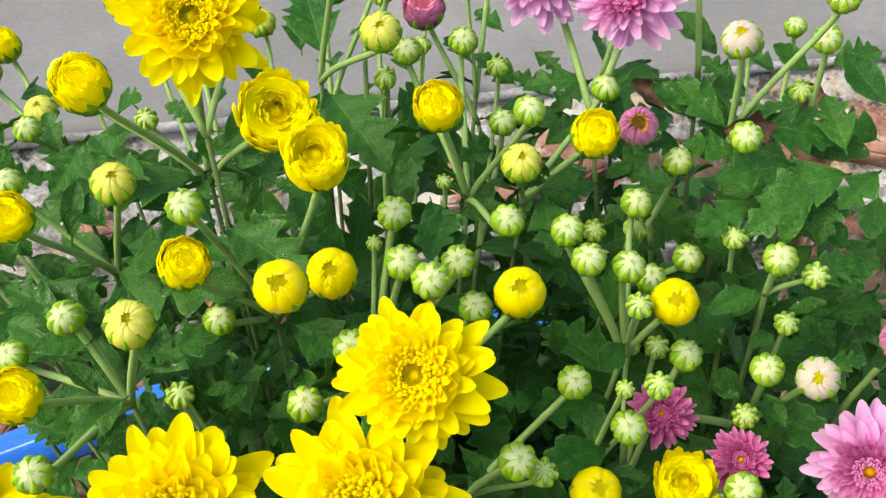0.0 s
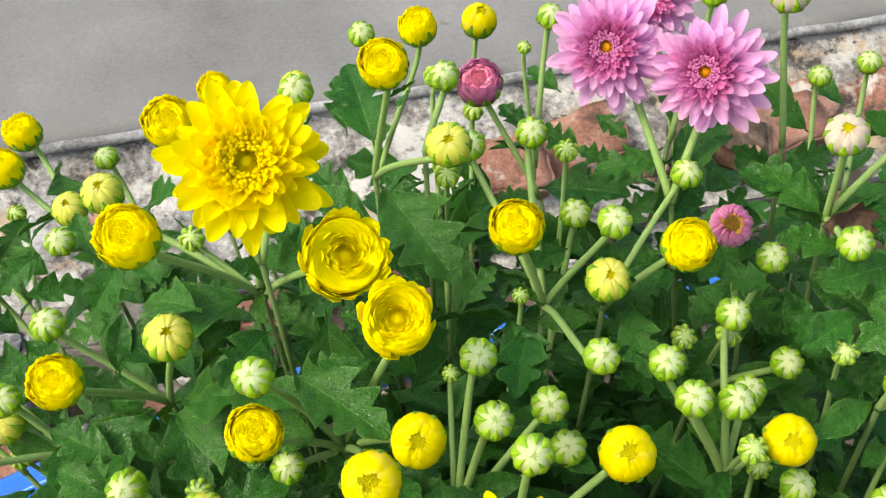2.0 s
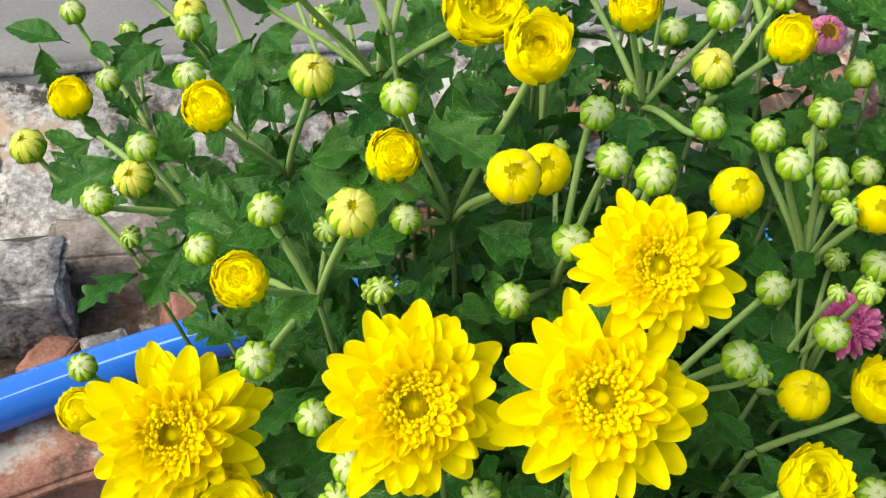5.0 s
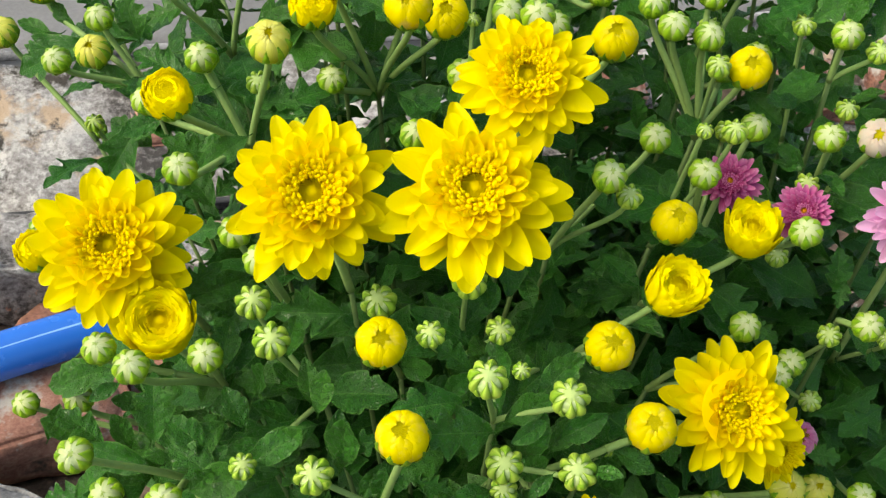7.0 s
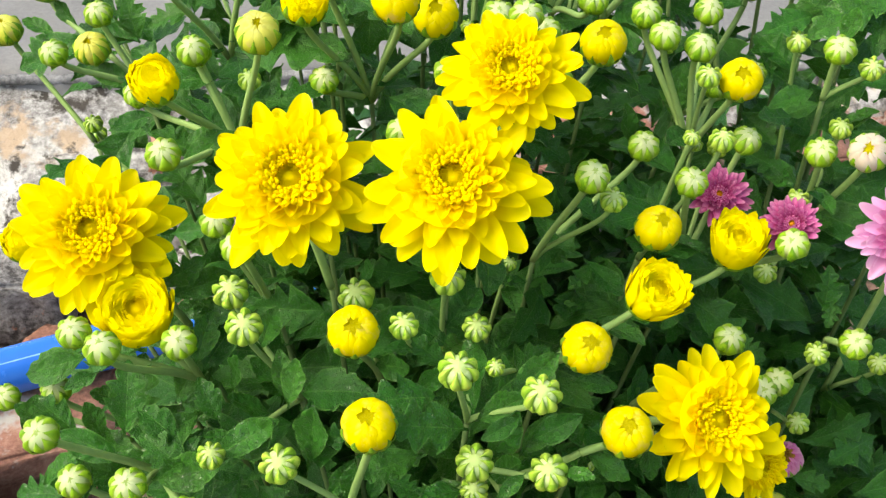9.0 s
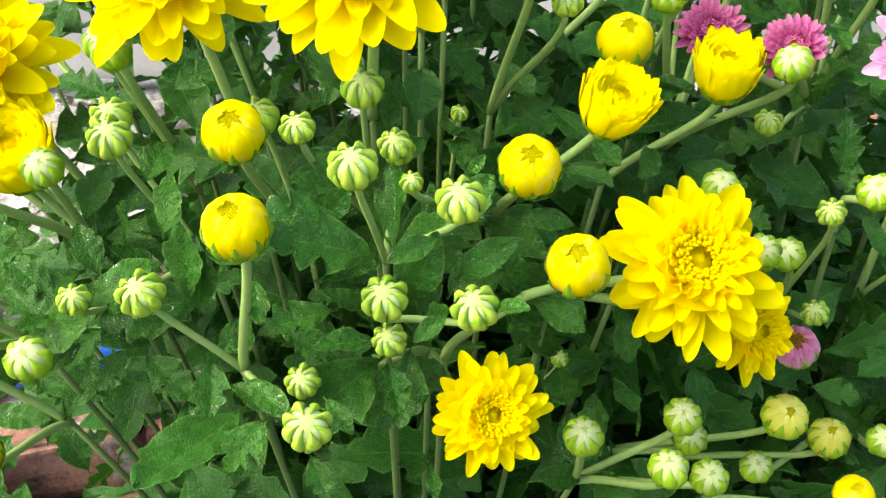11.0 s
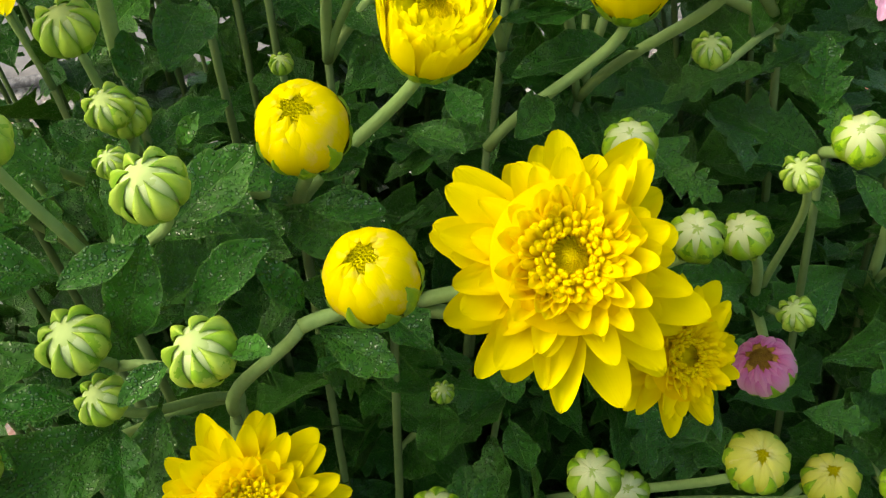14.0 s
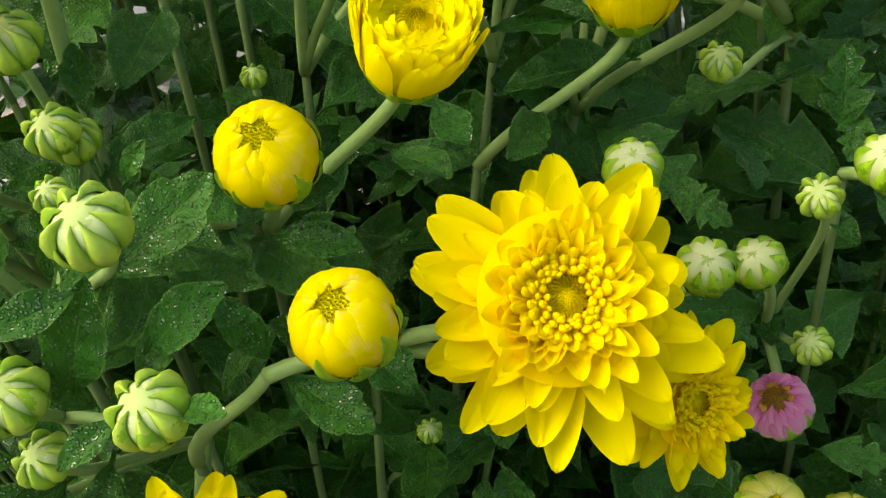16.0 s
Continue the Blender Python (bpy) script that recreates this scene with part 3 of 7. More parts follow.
# concrete slab behind, with a chipped edge; its edge runs y = 1.205 + 0.19 x
EDGE_Y, EDGE_S, SLAB_Z = 1.215, 0.19, 0.13


def edge_point(x, back, z):
    return Vector((x - back * EDGE_S, EDGE_Y + EDGE_S * x + back, z))


bm = bmesh.new()
cols = [-40, -8, -3] + [-1.6 + 0.02 * i for i in range(161)] + [3, 8, 40]
prof = [(-0.01, -0.05), (0.0, -0.012), (0.006, -0.003), (0.02, 0.0), (0.05, 0.001), (0.1, 0.0), (0.3, 0.0), (1.0, 0.0), (4, 0.0), (40, 0.0)]
rows = []
for back, dz in prof:
    row = []
    for x in cols:
        chip = 0.014 * noise.noise(Vector((x * 11, 0, 5))) + 0.008 * noise.noise(Vector((x * 37, 2, 5))) if back < 0.06 else 0
        row.append(bm.verts.new(edge_point(x, back + chip, SLAB_Z + dz + (0.003 * noise.noise(Vector((x * 30, back * 60, 1))) if back < 0.2 else 0))))
    rows.append(row)
for r0, r1 in zip(rows, rows[1:]):
    for i in range(len(r0) - 1):
        bm.faces.new((r0[i], r0[i + 1], r1[i + 1], r1[i]))
slab = tagged(new("concrete_slab", mesh("concrete_slab", bm, CONCRETE)), "smooth grey cement slab with a chipped edge", "pavement", kind="structure")

# the broken bank of mortar and brick under the slab's edge
bank = tagged(new("rubble_bank"), "crumbling bank of grey mortar and red brick below the slab", "low wall", kind="structure")
bm = bmesh.new()
rows = []
for i in range(26):
    s = i / 25
    row = []
    for k in range(150):
        x = -1.7 + 0.023 * k
        p = edge_point(x, 0.015 - 0.205 * s, SLAB_Z - 0.012 - 0.12 * s)
        r = 0.014 * noise.noise(p * 7) + 0.011 * noise.noise(p * 26) + 0.007 * noise.noise(p * 70)
        row.append(bm.verts.new(p + Vector((0, -0.5, 0.8)) * r * min(1, s * 3 + 0.05)))
    rows.append(row)
tail = []
for k in range(150):
    x = -1.7 + 0.023 * k
    tail.append(bm.verts.new(edge_point(x, -0.13, -0.12)))
rows.append(tail)
for r0, r1 in zip(rows, rows[1:]):
    for i in range(len(r0) - 1):
        bm.faces.new((r0[i], r1[i], r1[i + 1], r0[i + 1]))
part("mortar_face", mesh("mortar_face", bm, MORTAR), bank)
rb = random.Random(5)
for i in range(7):
    x = -1.05 + 0.31 * i + rb.uniform(-0.05, 0.05)
    p = edge_point(x, -0.07 + rb.uniform(-0.03, 0.03), SLAB_Z - 0.105)
    lump("brick", (rb.uniform(0.1, 0.18), rb.uniform(0.07, 0.1), 0.07), BRICK, bank, pose(*p, 30 + rb.uniform(-8, 8), rb.uniform(-6, 6), 10 + rb.uniform(-12, 12)), i)
for i in range(9):
    x = 0.02 + 0.13 * i + rb.uniform(-0.03, 0.03)
    p = edge_point(x, -0.1 + rb.uniform(-0.05, 0.04), SLAB_Z - 0.07)
    lump("brick", (rb.uniform(0.09, 0.14), 0.07, 0.05), (BRICK, BRICK, SOIL)[i % 3], bank, pose(*p, 30 + rb.uniform(-8, 8), rb.uniform(-9, 9), 10 + rb.uniform(-20, 20)), 140 + i)
for i in range(15):
    x = -1.2 + 0.155 * i + rb.uniform(-0.03, 0.03)
    p = edge_point(x, -0.165 + rb.uniform(-0.03, 0.02), -0.04)
    lump("brick", (rb.uniform(0.09, 0.14), 0.09, 0.062), (MORTAR, BRICK, BRICK, MORTAR, STONE)[i % 5], bank, pose(*p, rb.uniform(-8, 8), rb.uniform(-6, 6), 10 + rb.uniform(-10, 10)), 30 + i)
# a pale fillet of cement under the slab's lip
run = [edge_point(-1.6 + 0.03 * k, -0.006 + 0.003 * noise.noise(Vector((k * 0.4, 0, 7))), SLAB_Z - 0.012 + 0.003 * noise.noise(Vector((k * 0.3, 4, 7)))) for k in range(107)]
part("cement_fillet", tube("cement_fillet", run, (0.007, 0.007), LIP, 10), bank)
cable = thing("cable", edge_point(0, -0.2, 0.004), "thin dark grey cable lying along the rubble bank", "cable")
run = [edge_point(-1.6 + 0.05 * k, -0.198 + 0.004 * noise.noise(Vector((k * 0.2, 0, 9))), 0.008 + 0.003 * noise.noise(Vector((k * 0.25, 4, 9)))) for k in range(65)]
part("sheath", tube("sheath", run, (0.0045, 0.0045), STONE_DARK, 10), cable)

# loose bricks and stones in front of the bank
for i, (x, y, sx, sy, turn, mat, what) in enumerate(((-0.47, 0.6, 0.23, 0.11, 24, BRICK, "brick"), (-0.43, 0.44, 0.17, 0.11, -20, STONE, "stone"), (-0.7, 0.5, 0.23, 0.11, 35, BRICK, "brick"),
                                                     (-0.25, 0.7, 0.22, 0.11, 16, BRICK, "brick"), (-0.6, 0.36, 0.15, 0.12, 30, STONE, "stone"))):
    ob = lump(what, (sx, sy, 0.075), mat, None, pose(x, y, -0.017, 3 * (-1) ** i, 2, turn), 60 + i, 0.14)
    tagged(ob, "weathered red brick lying flat on the earth" if what == "brick" else "rough grey stone lying on the earth", what, what + "s on the ground")

# broken blocks heaped between the bank and the pipe
# the clod is a lump added to fill the shaded hollow under the bank
for i, (x, y, z, sx, sy, sz, tilt, turn, mat, what) in enumerate(((-0.56, 0.83, -0.015, 0.13, 0.1, 0.1, 8, 14, MORTAR, "mortar_block"), (-0.375, 0.86, -0.025, 0.045, 0.13, 0.05, 40, 24, BRICK, "brick"), (-0.44, 0.9, -0.02, 0.17, 0.07, 0.1, 4, 12, HOLLOW_FILL, "clod"),
                                                             (-0.33, 0.87, -0.02, 0.1, 0.09, 0.08, 6, -12, MORTAR, "mortar_block"), (-0.7, 0.78, -0.02, 0.14, 0.1, 0.09, -5, 22, MORTAR, "mortar_block"), (-0.44, 0.77, -0.04, 0.05, 0.04, 0.04, 12, 30, STONE, "stone"),
                                                             (-0.5, 0.76, -0.045, 0.06, 0.045, 0.035, -9, 70, BRICK, "brick"), (-0.37, 0.775, -0.045, 0.045, 0.04, 0.03, 4, 10, STONE, "stone"), (-0.62, 0.73, -0.04, 0.07, 0.05, 0.04, 0, 40, STONE, "stone"))):
    ob = lump(what, (sx, sy, sz), mat, None, pose(x, y, z, tilt * 0.4, tilt * 0.5, turn), 110 + i, 0.14)
    tagged(ob, {"mortar_block": "broken whitish block of old mortar by the bank", "brick": "broken red brick piece among the rubble", "stone": "small grey stone lying among the rubble", "clod": "grey-brown lump filling the hollow under the bank"}[what], {"mortar_block": "rubble", "clod": "earth clod"}.get(what, what), "rubble by the bank")

# blue pipe along the foot of the bank
pipe = thing("pipe", (-0.9, 0.4, 0.025), "glossy blue plastic pipe lying on the ground", "pipe")
run = arc(Vector((-0.98, 0.24, 0.05)), Vector((-0.5, 0.68, 0.05)), Vector((-0.2, 0.82, 0.05)), Vector((0.31, 0.88, 0.05)), 60)
part("tube", tube("tube", run, (0.0245, 0.0245), PLASTIC, 28), pipe)
# pale strip painting the pipe's highlight, along the upper side facing the camera
part("stripe", tube("stripe", [p + Vector((0.012, -0.5, 0.86)).normalized() * 0.0206 for p in run], (0.0046, 0.0046), HIGHLIGHT, 10), pipe, label="pale blue painted highlight")

# a brick fragment on the slab
ob = lump("brick", (0.12, 0.07, 0.05), BRICK, None, pose(-0.78, 1.75, SLAB_Z + 0.022, 0, 0, 25), 90)
tagged(ob, "broken orange brick lying on the cement slab", "brick", "bricks on the ground")


# ---- the two chrysanthemums ----
YELLOW_BASE, PINK_BASE = Vector((-0.03, 0.28, -0.06)), Vector((0.15, 0.37, -0.06))
yellow_plant = thing("chrysanthemum_plant", YELLOW_BASE, "bushy yellow chrysanthemum with open flowers, buds and dewy leaves", "flowering plant", "chrysanthemums")
pink_plant = thing("chrysanthemum_plant", PINK_BASE, "pink chrysanthemum in bloom with many green buds", "flowering plant", "chrysanthemums")
PLANTS = {"y": (yellow_plant, YELLOW_BASE), "p": (pink_plant, PINK_BASE)}
# point near the camera; heads lean towards it to fit the view
VIEW_POINT = Vector((-0.02, -0.05, 0.86))
NODES, BOUGHS, HEADS, BLOOMS = {}, {}, [], []
dice = random.Random(7)


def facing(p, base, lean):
    """The way a head at p looks: up, out from its plant, and some way to the camera."""
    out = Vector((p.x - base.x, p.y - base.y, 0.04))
    return (Vector((0, 0, 0.55)) + out * 1.6 + (VIEW_POINT - p).normalized() * lean).normalized()


def node(key, plant, x, y, z, lower=None):
    """A fork of the branches, and the branch down to the foot of the plant or to a lower fork."""
    ob, base = PLANTS[plant]
    p = Vector((x, y, z))
    NODES[key] = p
    if lower:
        q = NODES[lower]
        BOUGHS[key] = (q - p).normalized()
        part("stem", tube("stem", arc(p, p + (q - p) * 0.3 + Vector((0, 0, -0.002)), q - BOUGHS[lower] * (q - p).length * 0.3, q, 10), (0.0011, 0.0014), STEM, 10, 0.1), ob)
        return
    foot = base + Vector(((x - base.x) * 0.12, (y - base.y) * 0.12, 0.0))
    heart = base + Vector(((x - base.x) * 0.4, (y - base.y) * 0.4, 0.3))
    BOUGHS[key] = (heart - p).normalized()
    pts = arc(p, p + (heart - p) * 0.7, heart + Vector((0, 0, -0.08)), foot, 14)
    part("branch", tube("branch", pts, (0.001, 0.0016), BRANCH, 8, 0.08), ob)


def stalk(ob, top, axis, key, radius):
    """The stem from under a head to its fork."""
    p = NODES[key]
    away = (top - p).length
    pts = arc(top, top - axis * away * 0.26, p + (top - p) * 0.3 - BOUGHS[key] * away * 0.1, p, 11)
    part("stem", tube("stem", pts, (radius, radius * 1.12), STEM, 10, 0.1), ob)
    return pts


def bud(kind, plant, key, x, y, z, d, lean=0.75):
    """A closed or opening head of diameter d."""
    ob, base = PLANTS[plant]
    p = Vector((x, y, z))
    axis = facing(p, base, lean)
    tilt = Vector((dice.uniform(-1, 1), dice.uniform(-1, 1), 0)) * 0.13
    axis = (axis + tilt).normalized()
    small = kind == "tight" or (d < 0.0105 and kind == "green")
    kind = "green" if kind == "tight" else kind
    head = part("bud", CORES["tight" if small else kind], ob, aim(p, axis, dice.uniform(0, 6)) @ Matrix.Scale(d / (0.0155 if small else 0.0154 if kind == "green" else 0.0137), 4))
    tagged(head, {"green": "tight green and white bud", "pale": "bud showing pale yellow", "yellow": "round yellow opening bud", "button": "flat-topped yellow opening bud", "thistle": "brush-like magenta opening bud", "white": "blush white bud", "pink": "magenta opening bud"}[kind])
    part("closed_petals", dice.choice(CLOSING["tight" if small else kind]), head, Matrix.Scale(0.97 if kind == "green" else 1.0, 4))
    part("calyx", dice.choice(CALYX["small" if small else "green" if kind == "green" else "yellow" if kind in ("yellow", "pink", "button", "thistle") else "pale"]), head)
    BLOOMS.append((p, axis, d * (0.8 if kind == "pink" else 0.6), 0.05, 1.2))
    pts = stalk(ob, p - axis * d * 0.4, axis, key, 0.0009 if small else 0.00118)
    HEADS.append((p, d, pts, ob))


RINGS = ((9, 0.10, 0.9, -6, 0.175), (10, 0.10, 0.88, 1, 0.168), (11, 0.11, 0.8, 7, 0.158), (12, 0.12, 0.71, 13, 0.142), (13, 0.13, 0.61, 19, 0.125), (15, 0.14, 0.51, 25, 0.105), (16, 0.16, 0.42, 30, 0.086), (18, 0.18, 0.34, 34, 0.07), (19, 0.2, 0.25, 40, 0.055))


def flower(tint, plant, key, x, y, z, d, axis, label="", closed=0.0):
    """An open double flower: rings of tongue-shaped petals round a crown of quilled ones and a sunken disc."""
    ob, base = PLANTS[plant]
    p = Vector((x, y, z))
    axis = Vector(axis).normalized()
    r = d / 2
    disc = r * (0.125 if tint == "yellow" else 0.12)
    head = part("flower", FLORETS[tint], ob, aim(p, axis, dice.uniform(0, 6)) @ Matrix.Translation((0, 0, 0.1 * r)) @ Matrix.Scale(disc, 4), label)
    inv = Matrix.Scale(1 / disc, 4)
    for i, (count, root, length, rise, half) in enumerate(RINGS):
        count = round(count * (1.0 if tint == "yellow" else 1.25))
        for j in range(count):
            a = math.tau * (j + 0.5 * (i % 2) + dice.uniform(-0.3, 0.3)) / count
            up = radians(rise + closed * (1 - i * 0.1) + dice.uniform(-7, 7))
            ln = r * length * dice.uniform(0.8, 1.12)
            w = r * half * dice.uniform(0.85, 1.15) * (1.0 if tint == "yellow" else 0.8)
            lp = Matrix.Translation((0, 0, (-0.4 + 0.05 * i) * r)) @ Matrix.Rotation(a, 4, "Z") @ Matrix.Translation((0, root * r, 0)) @ Matrix.Rotation(up, 4, "X") @ Matrix.Rotation(dice.uniform(-0.22, 0.22), 4, "Y")
            part("petal", (INNER if i > 4 else PETALS)[tint][dice.randrange(5)], head, inv @ lp @ Matrix.Diagonal((w, ln, ln, 1)))
    part("inner_petals", dice.choice(CROWN[tint]), head, inv @ Matrix.Translation((0, 0, -0.02 * r)) @ Matrix.Rotation(dice.uniform(0, 6), 4, "Z") @ Matrix.Scale(r * (1.0 if tint == "yellow" else 0.75), 4))
    part("calyx", CALYX["yellow"][0], head, inv @ Matrix.Translation((0, 0, -0.38 * r)) @ Matrix.Scale(0.3 * r / 0.0065, 4))
    pts = stalk(ob, p - axis * (0.6 * r + 0.003), axis, key, 0.0014)
    HEADS.append((p, d, pts, ob))
    BLOOMS.append((p, axis, r, 0.09, 1.7))


def half_open(tint, plant, key, x, y, z, d, axis, label="", flare=0.3):
    """A flower still like a brush: rings of upright petals, lower towards a sunken disc; d is its width at the rim."""
    ob, base = PLANTS[plant]
    p = Vector((x, y, z))
    axis = Vector(axis).normalized()
    r = d / 2 / (1 + 0.28 * flare)
    disc = r * 0.34
    head = part("flower", FLORETS[tint], ob, aim(p, axis, dice.uniform(0, 6)) @ Matrix.Translation((0, 0, -0.44 * r)) @ Matrix.Scale(disc, 4), label)
    inv = Matrix.Scale(1 / disc, 4) @ Matrix.Translation((0, 0, 0.44 * r))
    for i, (count, wide, tall) in enumerate(((14, 1.0, 0.9), (15, 0.97, 1.0), (15, 0.91, 0.98), (15, 0.83, 0.95), (15, 0.75, 0.91), (15, 0.67, 0.87), (15, 0.59, 0.84), (14, 0.51, 0.81), (14, 0.43, 0.79), (12, 0.36, 0.77))):
        for j in range(count):
            a = math.tau * (j + dice.uniform(-0.45, 0.45)) / count
            h = 2.1 * r * tall * dice.uniform(0.94, 1.06)
            k = min(3, 2 * round(max(0, 0.2 + flare * 2.2 * (1 - 0.12 * i) + dice.uniform(-0.5, 0.5))) + dice.randrange(2))
            lp = Matrix.Translation((0, 0, -1.98 * r)) @ Matrix.Rotation(a, 4, "Z")
            part("petal", UPRIGHT[tint][k], head, inv @ lp @ Matrix.Diagonal((r * dice.uniform(0.95, 1.2) * (1.0 - 0.045 * i), (wide + dice.uniform(-0.04, 0.02)) * r, h, 1)))
    part("inner_petals", LINING[tint], head, inv @ Matrix.Scale(r, 4))
    part("calyx", CALYX["yellow"][1], head, inv @ Matrix.Translation((0, 0, -1.28 * r)) @ Matrix.Scale(0.78 * r / 0.0065, 4))
    pts = stalk(ob, p - axis * (1.88 * r), axis, key, 0.0012)
    HEADS.append((p, d, pts, ob))


node(1, "y", -0.031, 0.372, 0.660)
node(2, "p", 0.063, 0.376, 0.627)
node(3, "y", -0.166, 0.306, 0.577)
node(4, "y", -0.026, 0.268, 0.578)
node(5, "y", -0.088, 0.329, 0.649)
node(6, "y", 0.008, 0.235, 0.555)
node(7, "y", -0.114, 0.184, 0.524)
node(8, "y", -0.120, 0.153, 0.475)
node(9, "y", 0.032, 0.336, 0.612)
node(10, "y", -0.111, 0.254, 0.584)
node(11, "y", -0.064, 0.296, 0.586)
node(12, "y", -0.130, 0.320, 0.587)
node(13, "y", -0.013, 0.149, 0.552)
node(14, "y", -0.050, 0.130, 0.525)
node(15, "y", 0.068, 0.252, 0.536)
node(16, "y", -0.012, 0.141, 0.538)
node(18, "y", -0.094, 0.346, 0.615)
node(19, "y", -0.177, 0.405, 0.588)
node(20, "y", -0.051, 0.385, 0.639)
node(21, "p", 0.116, 0.357, 0.632)
node(22, "p", 0.119, 0.288, 0.607)
node(23, "y", 0.068, 0.280, 0.582)
node(24, "y", 0.013, 0.183, 0.547)
node(25, "y", -0.004, 0.169, 0.504)
node(26, "p", 0.124, 0.220, 0.539)
node(27, "y", 0.010, 0.337, 0.613)
node(28, "y", 0.015, 0.354, 0.564)
node(29, "y", 0.070, 0.330, 0.568)
node(30, "y", -0.054, 0.443, 0.591)
node(31, "y", 0.016, 0.434, 0.601)
node(32, "p", 0.168, 0.491, 0.525)
node(33, "y", -0.159, 0.437, 0.541)
node(34, "y", -0.171, 0.271, 0.478)
node(35, "y", -0.090, 0.216, 0.528)
node(36, "y", -0.009, 0.248, 0.589)
node(37, "p", 0.120, 0.278, 0.543)
node(38, "p", 0.118, 0.251, 0.470)
node(39, "y", 0.055, 0.219, 0.495)
node(40, "y", -0.186, 0.369, 0.534)
node(41, "y", -0.048, 0.200, 0.517)
node(42, "y", -0.075, 0.178, 0.525)
node(43, "y", -0.168, 0.229, 0.434)
node(44, "y", -0.123, 0.152, 0.508)
node(45, "y", -0.025, 0.199, 0.528)
node(46, "y", 0.045, 0.173, 0.449)
node(47, "p", 0.179, 0.475, 0.543)
node(48, "p", 0.150, 0.369, 0.601)
node(49, "y", -0.209, 0.400, 0.550)
node(50, "y", -0.134, 0.470, 0.538)
node(51, "y", -0.139, 0.207, 0.464)
node(52, "y", 0.048, 0.212, 0.421)
node(53, "p", 0.151, 0.247, 0.417)
node(54, "y", 0.075, 0.436, 0.610)
node(55, "y", -0.167, 0.322, 0.489)
node(56, "p", 0.115, 0.311, 0.562)
node(57, "y", -0.075, 0.247, 0.541)
node(58, "p", 0.154, 0.273, 0.460)
node(59, "y", -0.013, 0.425, 0.560)
node(60, "y", 0.050, 0.242, 0.555)
node(61, "y", -0.025, 0.371, 0.574)
node(62, "y", -0.006, 0.317, 0.564)
node(63, "y", -0.009, 0.242, 0.493)
node(64, "y", 0.015, 0.222, 0.431)
node(65, "p", 0.111, 0.400, 0.633)
node(66, "y", -0.205, 0.332, 0.531)
node(67, "y", 0.089, 0.227, 0.410)
node(68, "y", -0.084, 0.463, 0.554)
node(69, "p", 0.089, 0.346, 0.581)
node(70, "p", 0.161, 0.287, 0.542)
node(71, "p", 0.082, 0.456, 0.599)
node(72, "p", 0.017, 0.419, 0.596)
node(73, "y", -0.114, 0.451, 0.562)
node(74, "y", -0.162, 0.244, 0.493)
node(75, "y", 0.093, 0.191, 0.427)
node(76, "y", -0.128, 0.217, 0.521)
node(77, "y", -0.066, 0.197, 0.565)
node(78, "y", -0.024, 0.194, 0.572)
node(79, "y", -0.012, 0.214, 0.592)
node(80, "y", 0.003, 0.152, 0.517)
node(81, "y", 0.025, 0.142, 0.549, 80)
node(82, "y", 0.033, 0.174, 0.527)
node(83, "y", 0.047, 0.228, 0.535)
flower("yellow", "y", 18, -0.0820, 0.3099, 0.7077, 0.0525, (0.21, -0.72, 0.66), "fully open yellow flower", 0)
half_open("yellow", "y", 18, -0.0541, 0.2951, 0.6835, 0.0265, (0.30, -0.6, 0.74), "half-open yellow flower", 0.45)
half_open("yellow", "y", 11, -0.0393, 0.2656, 0.6872, 0.0204, (0.04, -0.50, 0.86), "half-open yellow flower", 0.1)
bud("button", "y", 73, -0.1299, 0.4842, 0.6154, 0.0170)
bud("button", "y", 5, -0.1118, 0.3440, 0.6985, 0.0170)
bud("button", "y", 19, -0.2126, 0.4550, 0.6172, 0.0170)
bud("button", "y", 19, -0.2115, 0.4242, 0.6211, 0.0172)
bud("button", "y", 18, -0.1196, 0.3019, 0.6878, 0.0195)
bud("button", "y", 12, -0.1469, 0.2800, 0.6488, 0.0172)
bud("button", "y", 30, -0.0331, 0.4697, 0.6534, 0.0170)
bud("button", "y", 20, -0.0431, 0.3641, 0.7037, 0.0170)
bud("yellow", "y", 59, -0.0052, 0.4904, 0.6428, 0.0165)
bud("button", "y", 27, -0.0018, 0.3230, 0.6660, 0.0185)
bud("button", "y", 9, 0.0558, 0.3232, 0.6542, 0.0180)
bud("button", "y", 11, -0.0839, 0.2592, 0.6464, 0.0175)
bud("yellow", "y", 11, -0.0355, 0.2526, 0.6480, 0.0165)
bud("yellow", "y", 36, 0.0243, 0.2471, 0.6448, 0.0165)
bud("yellow", "y", 23, 0.0787, 0.2630, 0.6259, 0.0165)
bud("pale", "y", 20, -0.0227, 0.3455, 0.6833, 0.0152)
bud("pale", "y", 68, -0.0944, 0.4986, 0.6063, 0.0152)
bud("pale", "y", 12, -0.1126, 0.2910, 0.6551, 0.0152)
bud("pale", "y", 9, 0.0288, 0.3182, 0.6444, 0.0152)
bud("green", "y", 5, -0.0730, 0.3630, 0.6953, 0.0130)
bud("green", "y", 30, -0.0580, 0.4735, 0.6487, 0.0130)
bud("green", "y", 33, -0.1839, 0.4677, 0.5911, 0.0130)
bud("pale", "y", 18, -0.1478, 0.3626, 0.6554, 0.0152)
bud("pale", "y", 19, -0.1844, 0.4130, 0.6065, 0.0152)
bud("green", "y", 19, -0.1756, 0.3756, 0.6213, 0.0130)
bud("green", "y", 49, -0.2272, 0.4502, 0.5735, 0.0095)
bud("green", "y", 40, -0.2191, 0.3881, 0.5858, 0.0130)
bud("green", "y", 12, -0.1617, 0.3167, 0.6363, 0.0130)
